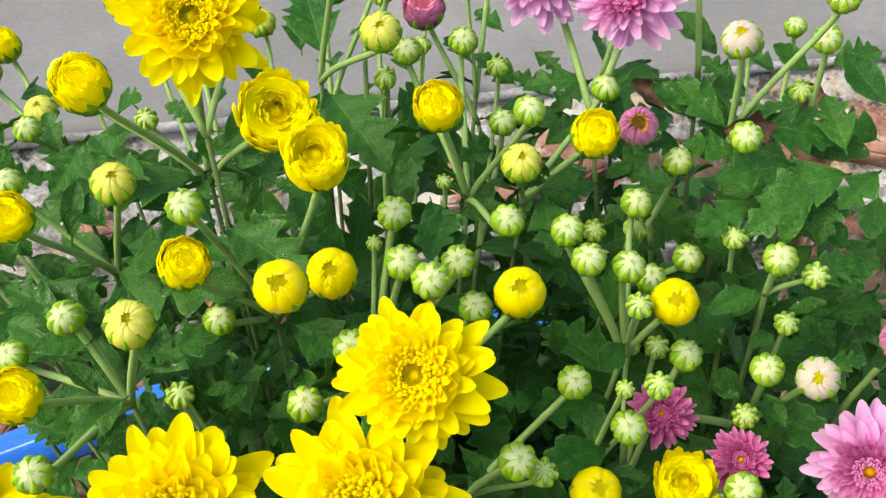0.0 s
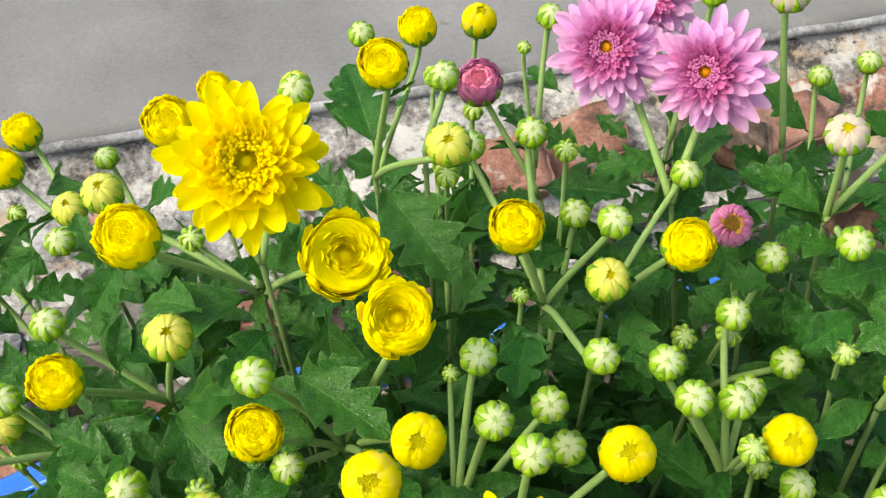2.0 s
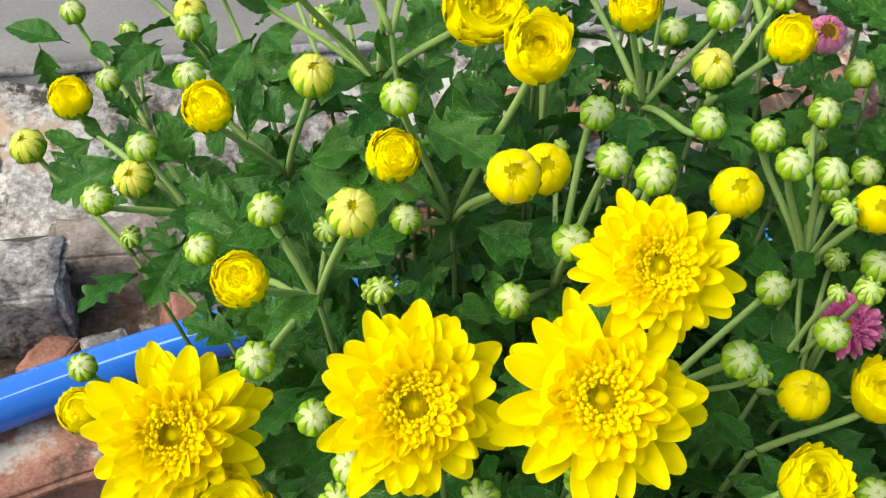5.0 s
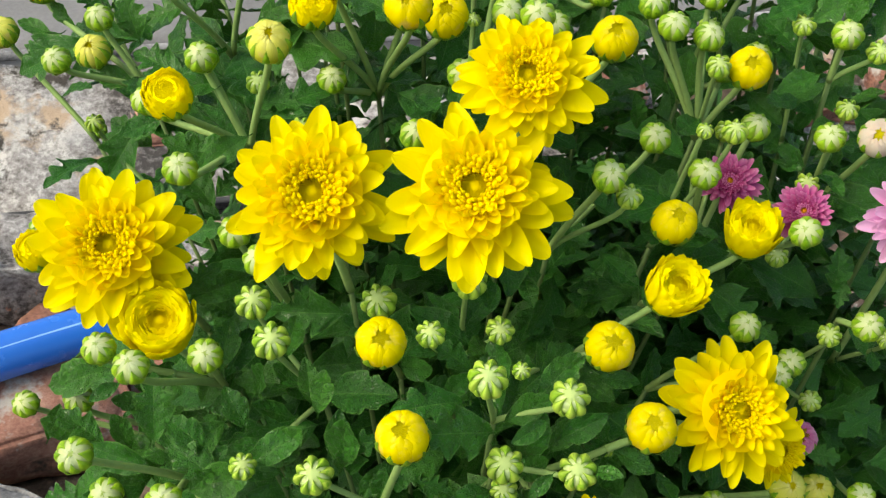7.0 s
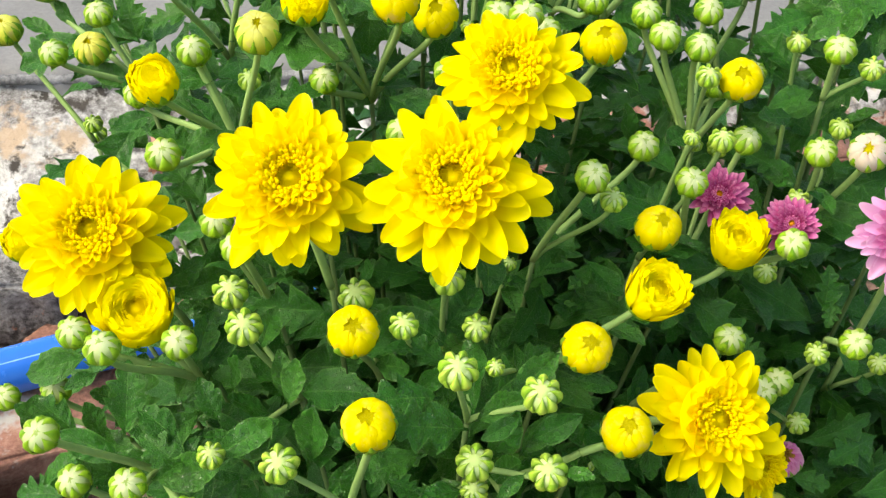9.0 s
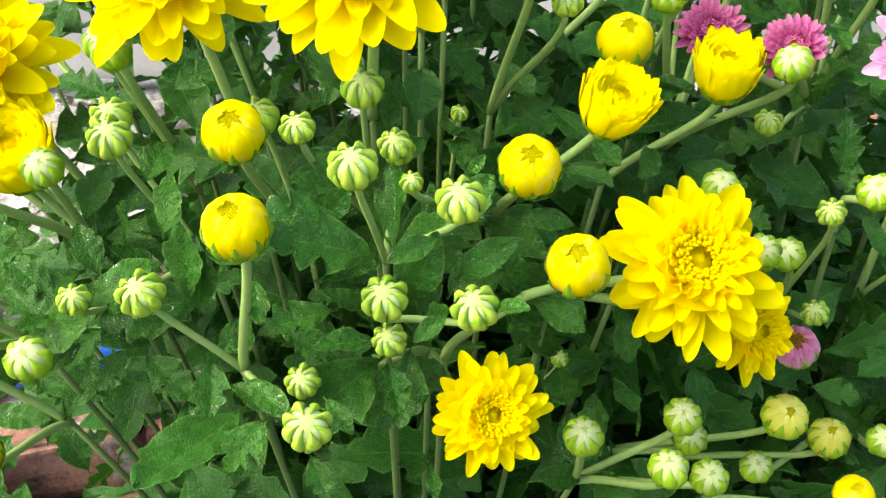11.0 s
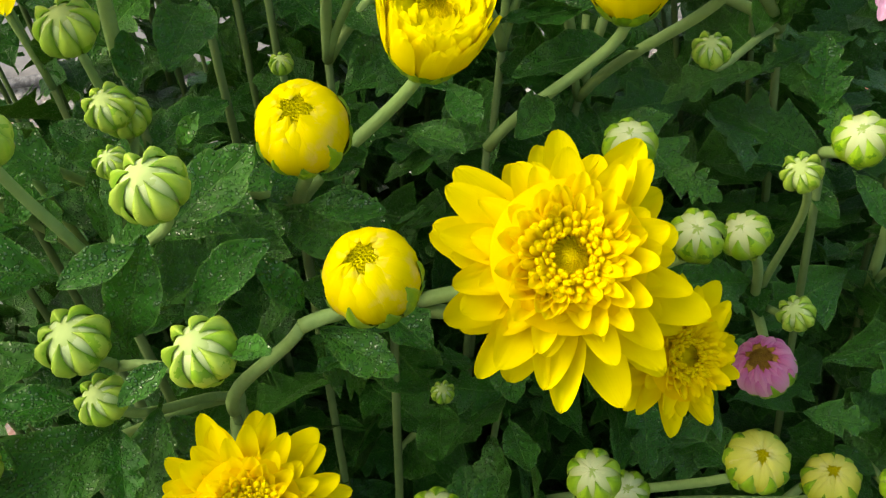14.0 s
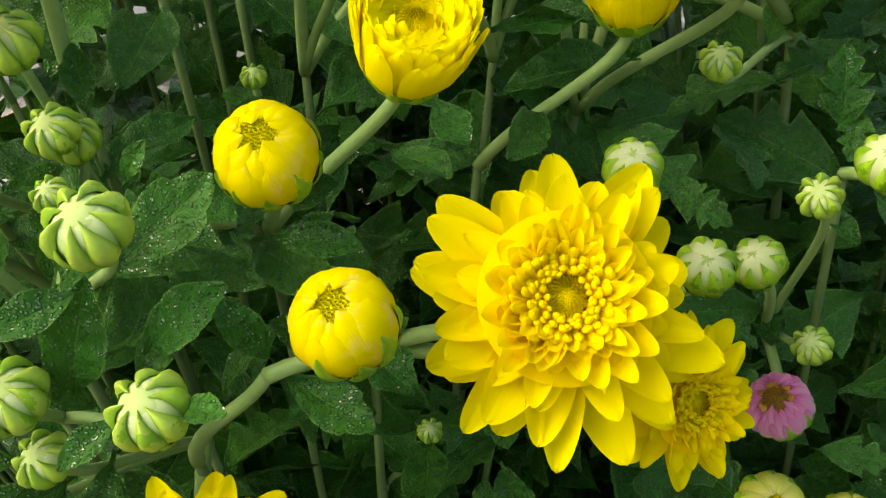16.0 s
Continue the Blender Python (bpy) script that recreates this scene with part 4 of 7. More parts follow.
bud("green", "y", 3, -0.1801, 0.3030, 0.6136, 0.0130)
bud("green", "y", 18, -0.1161, 0.3504, 0.6424, 0.0095)
bud("green", "y", 11, -0.0819, 0.2648, 0.6651, 0.0130)
bud("green", "y", 1, -0.0228, 0.3944, 0.6776, 0.0130)
bud("green", "y", 59, -0.0100, 0.4561, 0.6168, 0.0095)
bud("green", "y", 27, 0.0083, 0.3797, 0.6610, 0.0130)
bud("green", "y", 28, 0.0234, 0.3918, 0.6422, 0.0095)
bud("green", "y", 61, -0.0234, 0.3738, 0.6467, 0.0095)
bud("green", "y", 28, 0.0252, 0.3718, 0.6274, 0.0130)
bud("green", "y", 27, 0.0319, 0.3305, 0.6594, 0.0130)
bud("green", "y", 9, 0.0668, 0.3750, 0.6420, 0.0130)
bud("green", "y", 29, 0.0927, 0.3407, 0.6293, 0.0130)
bud("green", "y", 23, 0.0725, 0.3140, 0.6292, 0.0130)
bud("green", "y", 62, 0.0004, 0.3266, 0.6298, 0.0062)
bud("green", "y", 4, -0.0166, 0.2835, 0.6481, 0.0130)
bud("green", "y", 27, 0.0223, 0.2854, 0.6433, 0.0130)
bud("green", "y", 23, 0.0432, 0.2851, 0.6393, 0.0130)
bud("green", "y", 23, 0.0495, 0.2718, 0.6373, 0.0130)
bud("green", "y", 29, 0.0957, 0.3135, 0.6027, 0.0130)
bud("green", "y", 4, 0.0052, 0.2746, 0.6340, 0.0130)
bud("green", "y", 4, -0.0132, 0.2600, 0.6461, 0.0130)
flower("pink", "p", 2, 0.0388, 0.4064, 0.6792, 0.0490, (-0.30, -0.78, 0.56), "fully open pink flower", 0)
flower("pink", "p", 2, 0.0722, 0.3880, 0.6786, 0.0480, (-0.43, -0.73, 0.52), "fully open pink flower", 0)
bud("thistle", "p", 72, -0.0083, 0.4280, 0.6510, 0.0190)
bud("pink", "p", 69, 0.0751, 0.3406, 0.6459, 0.0150)
bud("green", "y", 31, 0.0242, 0.4624, 0.6598, 0.0130)
bud("green", "p", 32, 0.1726, 0.5221, 0.5817, 0.0130)
flower("yellow", "y", 76, -0.1506, 0.1943, 0.5841, 0.0610, (0.07, -0.66, 0.75), "fully open yellow flower", 0)
flower("yellow", "y", 77, -0.0739, 0.1742, 0.6268, 0.0593, (0.07, -0.66, 0.75), "fully open yellow flower", 0)
flower("yellow", "y", 78, -0.0233, 0.1743, 0.6313, 0.0609, (-0.06, -0.62, 0.78), "fully open yellow flower", 0)
flower("yellow", "y", 79, -0.0081, 0.2002, 0.6566, 0.0475, (-0.05, -0.66, 0.75), "fully open yellow flower", 0)
bud("button", "y", 10, -0.1263, 0.2105, 0.6370, 0.0170)
bud("yellow", "y", 11, -0.0474, 0.2281, 0.6643, 0.0165)
bud("button", "y", 74, -0.1989, 0.2337, 0.5446, 0.0170)
bud("yellow", "y", 60, 0.0485, 0.2075, 0.5950, 0.0165)
half_open("yellow", "y", 24, 0.0480, 0.1764, 0.5956, 0.0205, (0.29, -0.34, 0.89), "half-open yellow flower", 0.45)
half_open("yellow", "y", 83, 0.0799, 0.2173, 0.5902, 0.0205, (-0.03, -0.26, 0.96), "half-open yellow flower", 0.3)
bud("green", "y", 10, -0.1264, 0.2584, 0.6231, 0.0130)
bud("pale", "y", 10, -0.0946, 0.2293, 0.6479, 0.0152)
bud("green", "y", 11, -0.0808, 0.2763, 0.6050, 0.0130)
bud("green", "y", 57, -0.0899, 0.2440, 0.6001, 0.0095)
bud("green", "y", 4, -0.0445, 0.2289, 0.6127, 0.0130)
bud("green", "y", 4, -0.0279, 0.2289, 0.6385, 0.0130)
bud("green", "y", 10, -0.1219, 0.1978, 0.6163, 0.0130)
bud("green", "y", 34, -0.2114, 0.2690, 0.5275, 0.0130)
bud("green", "y", 35, -0.1062, 0.1979, 0.5897, 0.0130)
bud("green", "y", 35, -0.0922, 0.1738, 0.5981, 0.0130)
bud("green", "y", 6, 0.0221, 0.2010, 0.6185, 0.0130)
bud("green", "y", 6, 0.0448, 0.2463, 0.6041, 0.0130)
bud("green", "y", 15, 0.0613, 0.2290, 0.6010, 0.0130)
flower("rose", "p", 37, 0.0785, 0.2533, 0.5804, 0.0260, (-0.13, -0.64, 0.76), "half-open magenta flower", 14)
bud("green", "y", 10, -0.1079, 0.2646, 0.6093, 0.0095)
bud("green", "y", 10, -0.1521, 0.2616, 0.6011, 0.0130)
bud("pale", "y", 3, -0.1877, 0.3080, 0.5946, 0.0152)
bud("green", "y", 3, -0.1934, 0.2830, 0.6045, 0.0130)
bud("pale", "y", 66, -0.2427, 0.3432, 0.5817, 0.0152)
bud("green", "y", 55, -0.2047, 0.3335, 0.5397, 0.0095)
bud("green", "y", 36, -0.0038, 0.2404, 0.6557, 0.0130)
bud("green", "y", 23, 0.0794, 0.3019, 0.6023, 0.0130)
bud("green", "y", 15, 0.0812, 0.2833, 0.5837, 0.0095)
flower("yellow", "y", 82, 0.0706, 0.1575, 0.5538, 0.0520, (0.18, -0.68, 0.72), "fully open yellow flower", 0)
half_open("yellow", "y", 7, -0.1317, 0.1751, 0.5694, 0.0260, (0.08, -0.43, 0.90), "half-open yellow flower", 0.3)
bud("yellow", "y", 41, -0.0503, 0.1455, 0.5913, 0.0165)
bud("yellow", "y", 14, -0.0414, 0.1146, 0.5836, 0.0165)
bud("yellow", "y", 24, 0.0243, 0.1621, 0.5773, 0.0172)
bud("yellow", "y", 81, 0.0387, 0.1428, 0.5599, 0.0172)
bud("green", "p", 15, 0.0983, 0.2144, 0.5874, 0.0130)
bud("green", "y", 6, 0.0310, 0.2069, 0.6055, 0.0095)
bud("green", "y", 15, 0.0865, 0.2638, 0.5994, 0.0130)
bud("green", "p", 37, 0.1124, 0.2537, 0.6026, 0.0130)
bud("white", "p", 37, 0.1246, 0.2411, 0.6117, 0.0145)
bud("green", "p", 37, 0.1078, 0.2503, 0.5823, 0.0095)
bud("green", "p", 26, 0.1280, 0.2039, 0.5518, 0.0130)
bud("green", "p", 38, 0.1185, 0.2110, 0.5392, 0.0095)
bud("green", "p", 38, 0.1084, 0.2135, 0.5206, 0.0130)
bud("green", "y", 39, 0.0811, 0.2005, 0.5520, 0.0130)
bud("tight", "y", 13, -0.0168, 0.1315, 0.5915, 0.0125)
bud("tight", "y", 13, 0.0089, 0.1332, 0.5829, 0.0125)
bud("tight", "y", 16, -0.0096, 0.1281, 0.5553, 0.0125)
bud("tight", "y", 16, 0.0138, 0.1261, 0.5561, 0.0125)
bud("tight", "y", 41, -0.0537, 0.1770, 0.5785, 0.0125)
bud("green", "y", 45, -0.0123, 0.1645, 0.5797, 0.0095)
bud("tight", "y", 42, -0.0862, 0.1508, 0.5840, 0.0125)
bud("green", "y", 7, -0.1103, 0.1562, 0.5699, 0.0130)
bud("green", "y", 7, -0.1303, 0.1425, 0.5779, 0.0130)
bud("green", "y", 7, -0.1495, 0.1635, 0.5634, 0.0130)
bud("green", "y", 43, -0.2123, 0.2128, 0.4741, 0.0130)
bud("green", "y", 44, -0.1458, 0.1212, 0.5590, 0.0130)
bud("green", "y", 8, -0.1463, 0.1341, 0.5214, 0.0130)
bud("green", "y", 44, -0.1178, 0.1149, 0.5458, 0.0130)
bud("green", "y", 42, -0.0957, 0.1310, 0.5444, 0.0095)
bud("tight", "y", 14, -0.0693, 0.1176, 0.5589, 0.0125)
bud("tight", "y", 42, -0.0972, 0.1764, 0.5761, 0.0125)
bud("tight", "y", 45, -0.0232, 0.1767, 0.5899, 0.0125)
flower("rose", "p", 37, 0.1000, 0.2264, 0.5877, 0.0240, (-0.29, -0.58, 0.76), "half-open magenta flower", 25)
bud("pink", "p", 38, 0.1128, 0.1934, 0.4983, 0.0140)
flower("yellow", "y", 25, 0.0193, 0.1162, 0.5298, 0.0340, (0.38, -0.65, 0.66), "half-open yellow flower", 14)
bud("tight", "y", 14, -0.0233, 0.0956, 0.5400, 0.0125)
bud("green", "y", 25, -0.0302, 0.1185, 0.5335, 0.0095)
bud("green", "y", 44, -0.0980, 0.1075, 0.5432, 0.0130)
bud("green", "y", 25, -0.0089, 0.1289, 0.5412, 0.0095)
bud("green", "y", 13, -0.0122, 0.1696, 0.5752, 0.0095)
bud("green", "y", 46, 0.0695, 0.1377, 0.4947, 0.0130)
bud("green", "y", 46, 0.0849, 0.1538, 0.4762, 0.0130)
bud("green", "y", 46, 0.0754, 0.1629, 0.4919, 0.0130)
bud("pale", "y", 52, 0.1132, 0.1889, 0.4719, 0.0155)
bud("pale", "y", 67, 0.1360, 0.2075, 0.4465, 0.0150)
bud("green", "y", 46, 0.0448, 0.1431, 0.4990, 0.0130)
flower("yellow", "y", 82, 0.0921, 0.1633, 0.5273, 0.0330, (0.56, -0.68, 0.47), "half-open yellow flower", 5)
bud("white", "p", 21, 0.1088, 0.3437, 0.6814, 0.0145)
bud("green", "p", 47, 0.1858, 0.5005, 0.6034, 0.0130)
bud("green", "p", 48, 0.1506, 0.3691, 0.6677, 0.0130)
bud("green", "p", 21, 0.1098, 0.3186, 0.6556, 0.0130)
bud("green", "p", 48, 0.1408, 0.3578, 0.6511, 0.0095)
bud("green", "p", 56, 0.1061, 0.2971, 0.6264, 0.0095)
bud("green", "p", 22, 0.1153, 0.2743, 0.6353, 0.0130)
bud("green", "p", 22, 0.1285, 0.2729, 0.6291, 0.0095)
bud("green", "p", 37, 0.1277, 0.2829, 0.5967, 0.0095)
flower("pink", "p", 58, 0.1401, 0.2190, 0.5917, 0.0450, (-0.40, -0.76, 0.51), "fully open pink flower", 0)
bud("pink", "p", 70, 0.1635, 0.2657, 0.6046, 0.0160)
bud("green", "y", 15, 0.0720, 0.2833, 0.5838, 0.0062)
bud("green", "y", 29, 0.0750, 0.3210, 0.6109, 0.0095)
bud("green", "y", 29, 0.0592, 0.3218, 0.6095, 0.0095)
bud("green", "y", 27, -0.0144, 0.3792, 0.6568, 0.0130)
bud("green", "y", 4, 0.0115, 0.2715, 0.6155, 0.0130)
bud("green", "y", 4, -0.0253, 0.2996, 0.6214, 0.0062)
bud("green", "y", 57, -0.0874, 0.2386, 0.6061, 0.0095)
bud("green", "y", 10, -0.1265, 0.2561, 0.6250, 0.0130)
bud("green", "y", 49, -0.2420, 0.4228, 0.5993, 0.0130)
bud("button", "y", 3, -0.2187, 0.3415, 0.6080, 0.0170)
bud("green", "y", 50, -0.1539, 0.5063, 0.5865, 0.0130)
bud("green", "y", 55, -0.2159, 0.3626, 0.5153, 0.0095)
bud("green", "y", 51, -0.1727, 0.1841, 0.5124, 0.0130)
bud("green", "p", 58, 0.1559, 0.2365, 0.5134, 0.0095)
bud("green", "y", 52, 0.0826, 0.1829, 0.4642, 0.0130)
bud("green", "p", 53, 0.1513, 0.1991, 0.4553, 0.0130)
bud("green", "p", 53, 0.1097, 0.1950, 0.4413, 0.0130)
bud("green", "p", 38, 0.1226, 0.2153, 0.4962, 0.0095)
bud("green", "y", 63, -0.0016, 0.2279, 0.5574, 0.0062)
bud("green", "y", 64, 0.0372, 0.1938, 0.4847, 0.0062)
bud("green", "y", 39, 0.0955, 0.1927, 0.5346, 0.0130)
flower("pink", "p", 71, 0.0681, 0.4733, 0.6617, 0.0460, (-0.17, -0.81, 0.56), "fully open pink flower", 0)
bud("white", "p", 65, 0.1033, 0.4053, 0.6994, 0.0150)
bud("yellow", "y", 8, -0.1216, 0.1057, 0.5074, 0.0165)
bud("yellow", "y", 75, 0.1323, 0.1630, 0.4649, 0.0130)
bud("green", "y", 54, 0.0928, 0.4629, 0.6668, 0.0130)
bud("green", "y", 31, 0.0116, 0.4479, 0.6542, 0.0062)
bud("green", "y", 23, 0.0638, 0.2737, 0.6325, 0.0130)
bud("green", "y", 23, 0.0655, 0.2580, 0.6286, 0.0095)
bud("green", "y", 60, 0.0579, 0.2291, 0.6194, 0.0062)
bud("green", "y", 60, 0.0695, 0.2324, 0.6173, 0.0095)
bud("green", "p", 37, 0.0994, 0.2377, 0.5557, 0.0095)
bud("green", "y", 45, -0.0350, 0.1506, 0.5904, 0.0095)
bud("green", "y", 24, -0.0054, 0.1484, 0.5780, 0.0062)
bud("green", "y", 61, -0.0242, 0.3913, 0.6375, 0.0095)
bud("green", "y", 61, -0.0263, 0.4167, 0.6624, 0.0095)
bud("green", "p", 21, 0.1440, 0.3474, 0.6962, 0.0130)

# ---- leaves ----
leaf_dice = random.Random(11)
BLADES = []


def clear_of_blooms(q, way, ln):
    """Whether a blade leaves the faces of the open flowers free."""
    for p, axis, r, reach, ball in BLOOMS:
        for s in (0.3, 0.8):
            v = q + way.normalized() * ln * s - p
            h = v.dot(axis)
            if (-0.3 * r < h < reach and (v - axis * h).length < 1.1 * r) or (h > -0.6 * r and v.length < ball * r):
                return False
    return True


def leaf(plant, x, y, z, way, face, length, which, keep=True):
    """A single blade from its foot, pointing along way with its upper side to face; others keep off it."""
    w, n = Vector(way).normalized(), Vector(face)
    s = w.cross(n).normalized()
    n = s.cross(w)
    if keep:
        BLOOMS.append((Vector((x, y, z)) + w * length * 0.5, n, length * 0.32, 0.05, 1.0))
    m = Matrix((s, w, n)).transposed().to_4x4()
    m.translation = (x, y, z)
    part("leaf", (LEAVES + SMALL_LEAVES)[which], PLANTS[plant][0], m @ Matrix.Scale(length, 4))


leaf("y", -0.050, 0.385, 0.636, (0.48, -0.88, -0.01), (0.07, -0.63, 0.86), 0.056, 0)
leaf("y", -0.066, 0.311, 0.644, (0.10, -0.68, -0.73), (0.24, -0.38, 0.91), 0.038, 1)
leaf("y", -0.096, 0.341, 0.621, (-0.88, -0.39, 0.28), (-0.08, -0.26, 0.90), 0.043, 3)
leaf("y", -0.051, 0.402, 0.639, (-0.26, 0.74, 0.63), (-0.04, -0.25, 0.84), 0.041, 1)
leaf("y", -0.122, 0.305, 0.606, (0.68, -0.29, 0.68), (0.18, -0.14, 0.93), 0.053, 3)
leaf("y", -0.005, 0.320, 0.628, (0.26, -0.96, -0.11), (0.06, -0.28, 0.91), 0.033, 0)
leaf("y", 0.038, 0.326, 0.625, (0.13, -0.97, -0.20), (-0.29, -0.13, 0.90), 0.029, 0)
leaf("p", 0.113, 0.314, 0.598, (-0.59, 0.54, 0.60), (-0.31, -0.55, 0.90), 0.027, 2)
leaf("p", 0.121, 0.365, 0.632, (-0.82, 0.17, 0.54), (-0.23, -0.26, 0.85), 0.034, 3)
leaf("y", 0.063, 0.390, 0.636, (-0.96, -0.11, 0.25), (-0.03, -0.20, 0.84), 0.027, 3)
leaf("y", -0.142, 0.310, 0.617, (0.18, 0.54, 0.82), (0.26, -0.30, 0.91), 0.021, 4)
leaf("y", -0.136, 0.313, 0.595, (-0.68, -0.70, -0.23), (0.32, -0.53, 0.92), 0.031, 1)
leaf("y", -0.126, 0.314, 0.593, (0.33, -0.92, 0.21), (0.11, -0.45, 0.93), 0.037, 3)
leaf("y", -0.125, 0.283, 0.598, (-0.67, 0.58, 0.47), (0.26, -0.12, 0.94), 0.017, 5)
leaf("y", -0.145, 0.363, 0.627, (-0.58, -0.49, -0.65), (0.14, -0.44, 0.87), 0.030, 2)
leaf("y", -0.217, 0.443, 0.579, (-0.41, -0.89, -0.19), (0.20, -0.43, 0.84), 0.026, 1)
leaf("y", -0.196, 0.441, 0.606, (0.41, -0.91, -0.06), (0.38, -0.32, 0.83), 0.031, 0)
leaf("y", -0.086, 0.316, 0.630, (-0.42, -0.87, 0.27), (0.24, -0.12, 0.91), 0.028, 1)
leaf("y", -0.017, 0.370, 0.627, (0.46, 0.41, 0.78), (0.06, -0.49, 0.87), 0.019, 0)
leaf("y", 0.021, 0.356, 0.624, (-0.69, -0.66, 0.29), (0.02, -0.53, 0.88), 0.021, 2)
leaf("y", 0.005, 0.333, 0.610, (0.95, -0.23, 0.20), (-0.18, -0.58, 0.91), 0.022, 5)
leaf("y", -0.063, 0.303, 0.595, (-0.41, -0.87, -0.28), (-0.18, -0.18, 0.94), 0.019, 3)
leaf("y", -0.124, 0.300, 0.607, (0.76, -0.49, 0.41), (0.28, -0.67, 0.84), 0.052, 3)
leaf("y", -0.078, 0.290, 0.638, (0.77, -0.64, 0.08), (0.15, -0.26, 0.82), 0.042, 0)
leaf("y", -0.129, 0.306, 0.600, (-0.84, -0.50, -0.22), (0.14, -0.29, 0.84), 0.035, 3)
leaf("y", -0.058, 0.285, 0.596, (0.75, -0.66, 0.07), (0.10, -0.50, 0.86), 0.038, 2)
leaf("y", -0.076, 0.269, 0.580, (0.91, 0.12, 0.40), (0.02, -0.14, 0.88), 0.013, 5)
leaf("y", -0.190, 0.321, 0.592, (-0.94, -0.22, -0.25), (-0.09, -0.61, 0.83), 0.039, 0)
leaf("y", -0.176, 0.321, 0.553, (-0.51, -0.46, -0.72), (0.35, -0.16, 0.86), 0.036, 2)
leaf("y", -0.087, 0.334, 0.639, (0.78, -0.02, 0.63), (0.08, -0.64, 0.79), 0.028, 0)
leaf("y", -0.050, 0.289, 0.604, (-0.91, -0.08, -0.41), (0.22, -0.50, 0.85), 0.014, 5)
leaf("y", -0.137, 0.269, 0.598, (-0.49, 0.75, 0.45), (0.33, -0.20, 0.87), 0.019, 3)
leaf("y", -0.112, 0.266, 0.599, (0.83, -0.32, 0.46), (0.00, -0.22, 0.87), 0.020, 3)
leaf("y", -0.086, 0.258, 0.585, (0.86, 0.01, 0.50), (0.10, -0.34, 0.89), 0.012, 4)
leaf("y", 0.038, 0.221, 0.579, (-0.75, 0.02, 0.66), (-0.09, -0.12, 0.90), 0.024, 2)
leaf("y", -0.128, 0.235, 0.596, (0.81, 0.43, 0.39), (0.06, -0.26, 0.89), 0.014, 4)
leaf("y", -0.118, 0.236, 0.584, (0.98, -0.19, 0.01), (0.29, -0.40, 0.90), 0.012, 2)
leaf("y", -0.051, 0.268, 0.589, (0.22, -0.96, 0.15), (-0.01, -0.37, 0.88), 0.021, 4)
leaf("y", -0.030, 0.258, 0.624, (-0.02, -0.61, -0.79), (0.09, -0.17, 0.86), 0.017, 5)
leaf("y", -0.168, 0.313, 0.596, (-0.24, 0.09, 0.96), (-0.11, -0.36, 0.83), 0.023, 1)
leaf("y", -0.219, 0.344, 0.582, (-0.96, 0.26, 0.10), (-0.04, -0.35, 0.82), 0.018, 5)
leaf("y", 0.027, 0.228, 0.563, (0.69, -0.65, -0.32), (-0.21, -0.13, 0.91), 0.021, 5)
leaf("y", -0.222, 0.401, 0.575, (0.72, 0.27, 0.64), (0.28, -0.67, 0.79), 0.023, 0)
leaf("y", -0.095, 0.142, 0.530, (0.68, 0.07, 0.73), (0.34, -0.57, 0.92), 0.028, 5)
leaf("y", -0.063, 0.128, 0.547, (0.13, 0.14, 0.98), (-0.06, -0.36, 0.93), 0.026, 5)
leaf("y", -0.071, 0.139, 0.561, (0.16, 0.45, 0.88), (-0.08, -0.52, 0.91), 0.018, 5)
leaf("y", -0.137, 0.156, 0.519, (0.23, 0.42, 0.88), (0.33, -0.45, 0.91), 0.030, 3)
leaf("y", -0.124, 0.150, 0.527, (0.91, -0.38, 0.18), (-0.05, -0.18, 0.91), 0.025, 1)
leaf("y", -0.155, 0.183, 0.534, (-0.83, 0.10, -0.55), (0.08, -0.50, 0.88), 0.032, 5)
leaf("y", -0.022, 0.144, 0.567, (-0.76, -0.47, 0.45), (-0.13, -0.53, 0.91), 0.025, 3)
leaf("y", -0.020, 0.157, 0.567, (-0.75, 0.08, 0.66), (0.07, -0.58, 0.89), 0.018, 2)
leaf("y", -0.002, 0.170, 0.551, (0.78, 0.49, 0.39), (0.20, -0.29, 0.90), 0.022, 1)
leaf("y", 0.007, 0.160, 0.525, (0.46, 0.02, 0.89), (-0.07, -0.18, 0.92), 0.021, 4)
leaf("y", -0.161, 0.139, 0.511, (0.60, 0.15, 0.79), (-0.02, -0.18, 0.92), 0.020, 4)
leaf("y", -0.185, 0.173, 0.498, (0.21, 0.77, 0.60), (0.40, -0.35, 0.90), 0.016, 4)
leaf("y", -0.103, 0.144, 0.519, (-0.63, -0.69, -0.36), (0.26, -0.56, 0.93), 0.013, 4)
leaf("y", -0.048, 0.136, 0.544, (-0.19, -0.36, -0.91), (-0.05, -0.18, 0.93), 0.018, 4)
leaf("y", -0.040, 0.136, 0.535, (0.95, -0.15, -0.27), (0.21, -0.42, 0.93), 0.016, 0)
leaf("y", 0.022, 0.239, 0.565, (-0.52, -0.51, -0.69), (0.10, -0.51, 0.84), 0.013, 1)
leaf("y", 0.033, 0.231, 0.558, (-0.73, -0.59, -0.34), (-0.11, -0.41, 0.85), 0.015, 2)
leaf("y", -0.055, 0.188, 0.575, (0.53, -0.15, 0.83), (0.03, -0.34, 0.86), 0.015, 5)
leaf("p", 0.117, 0.305, 0.595, (-0.80, -0.16, 0.58), (-0.20, -0.50, 0.76), 0.015, 5)
leaf("y", 0.100, 0.271, 0.583, (0.53, -0.83, 0.17), (-0.32, -0.69, 0.79), 0.012, 5)
leaf("p", 0.123, 0.256, 0.576, (-0.72, -0.11, 0.68), (-0.15, -0.18, 0.80), 0.013, 4)
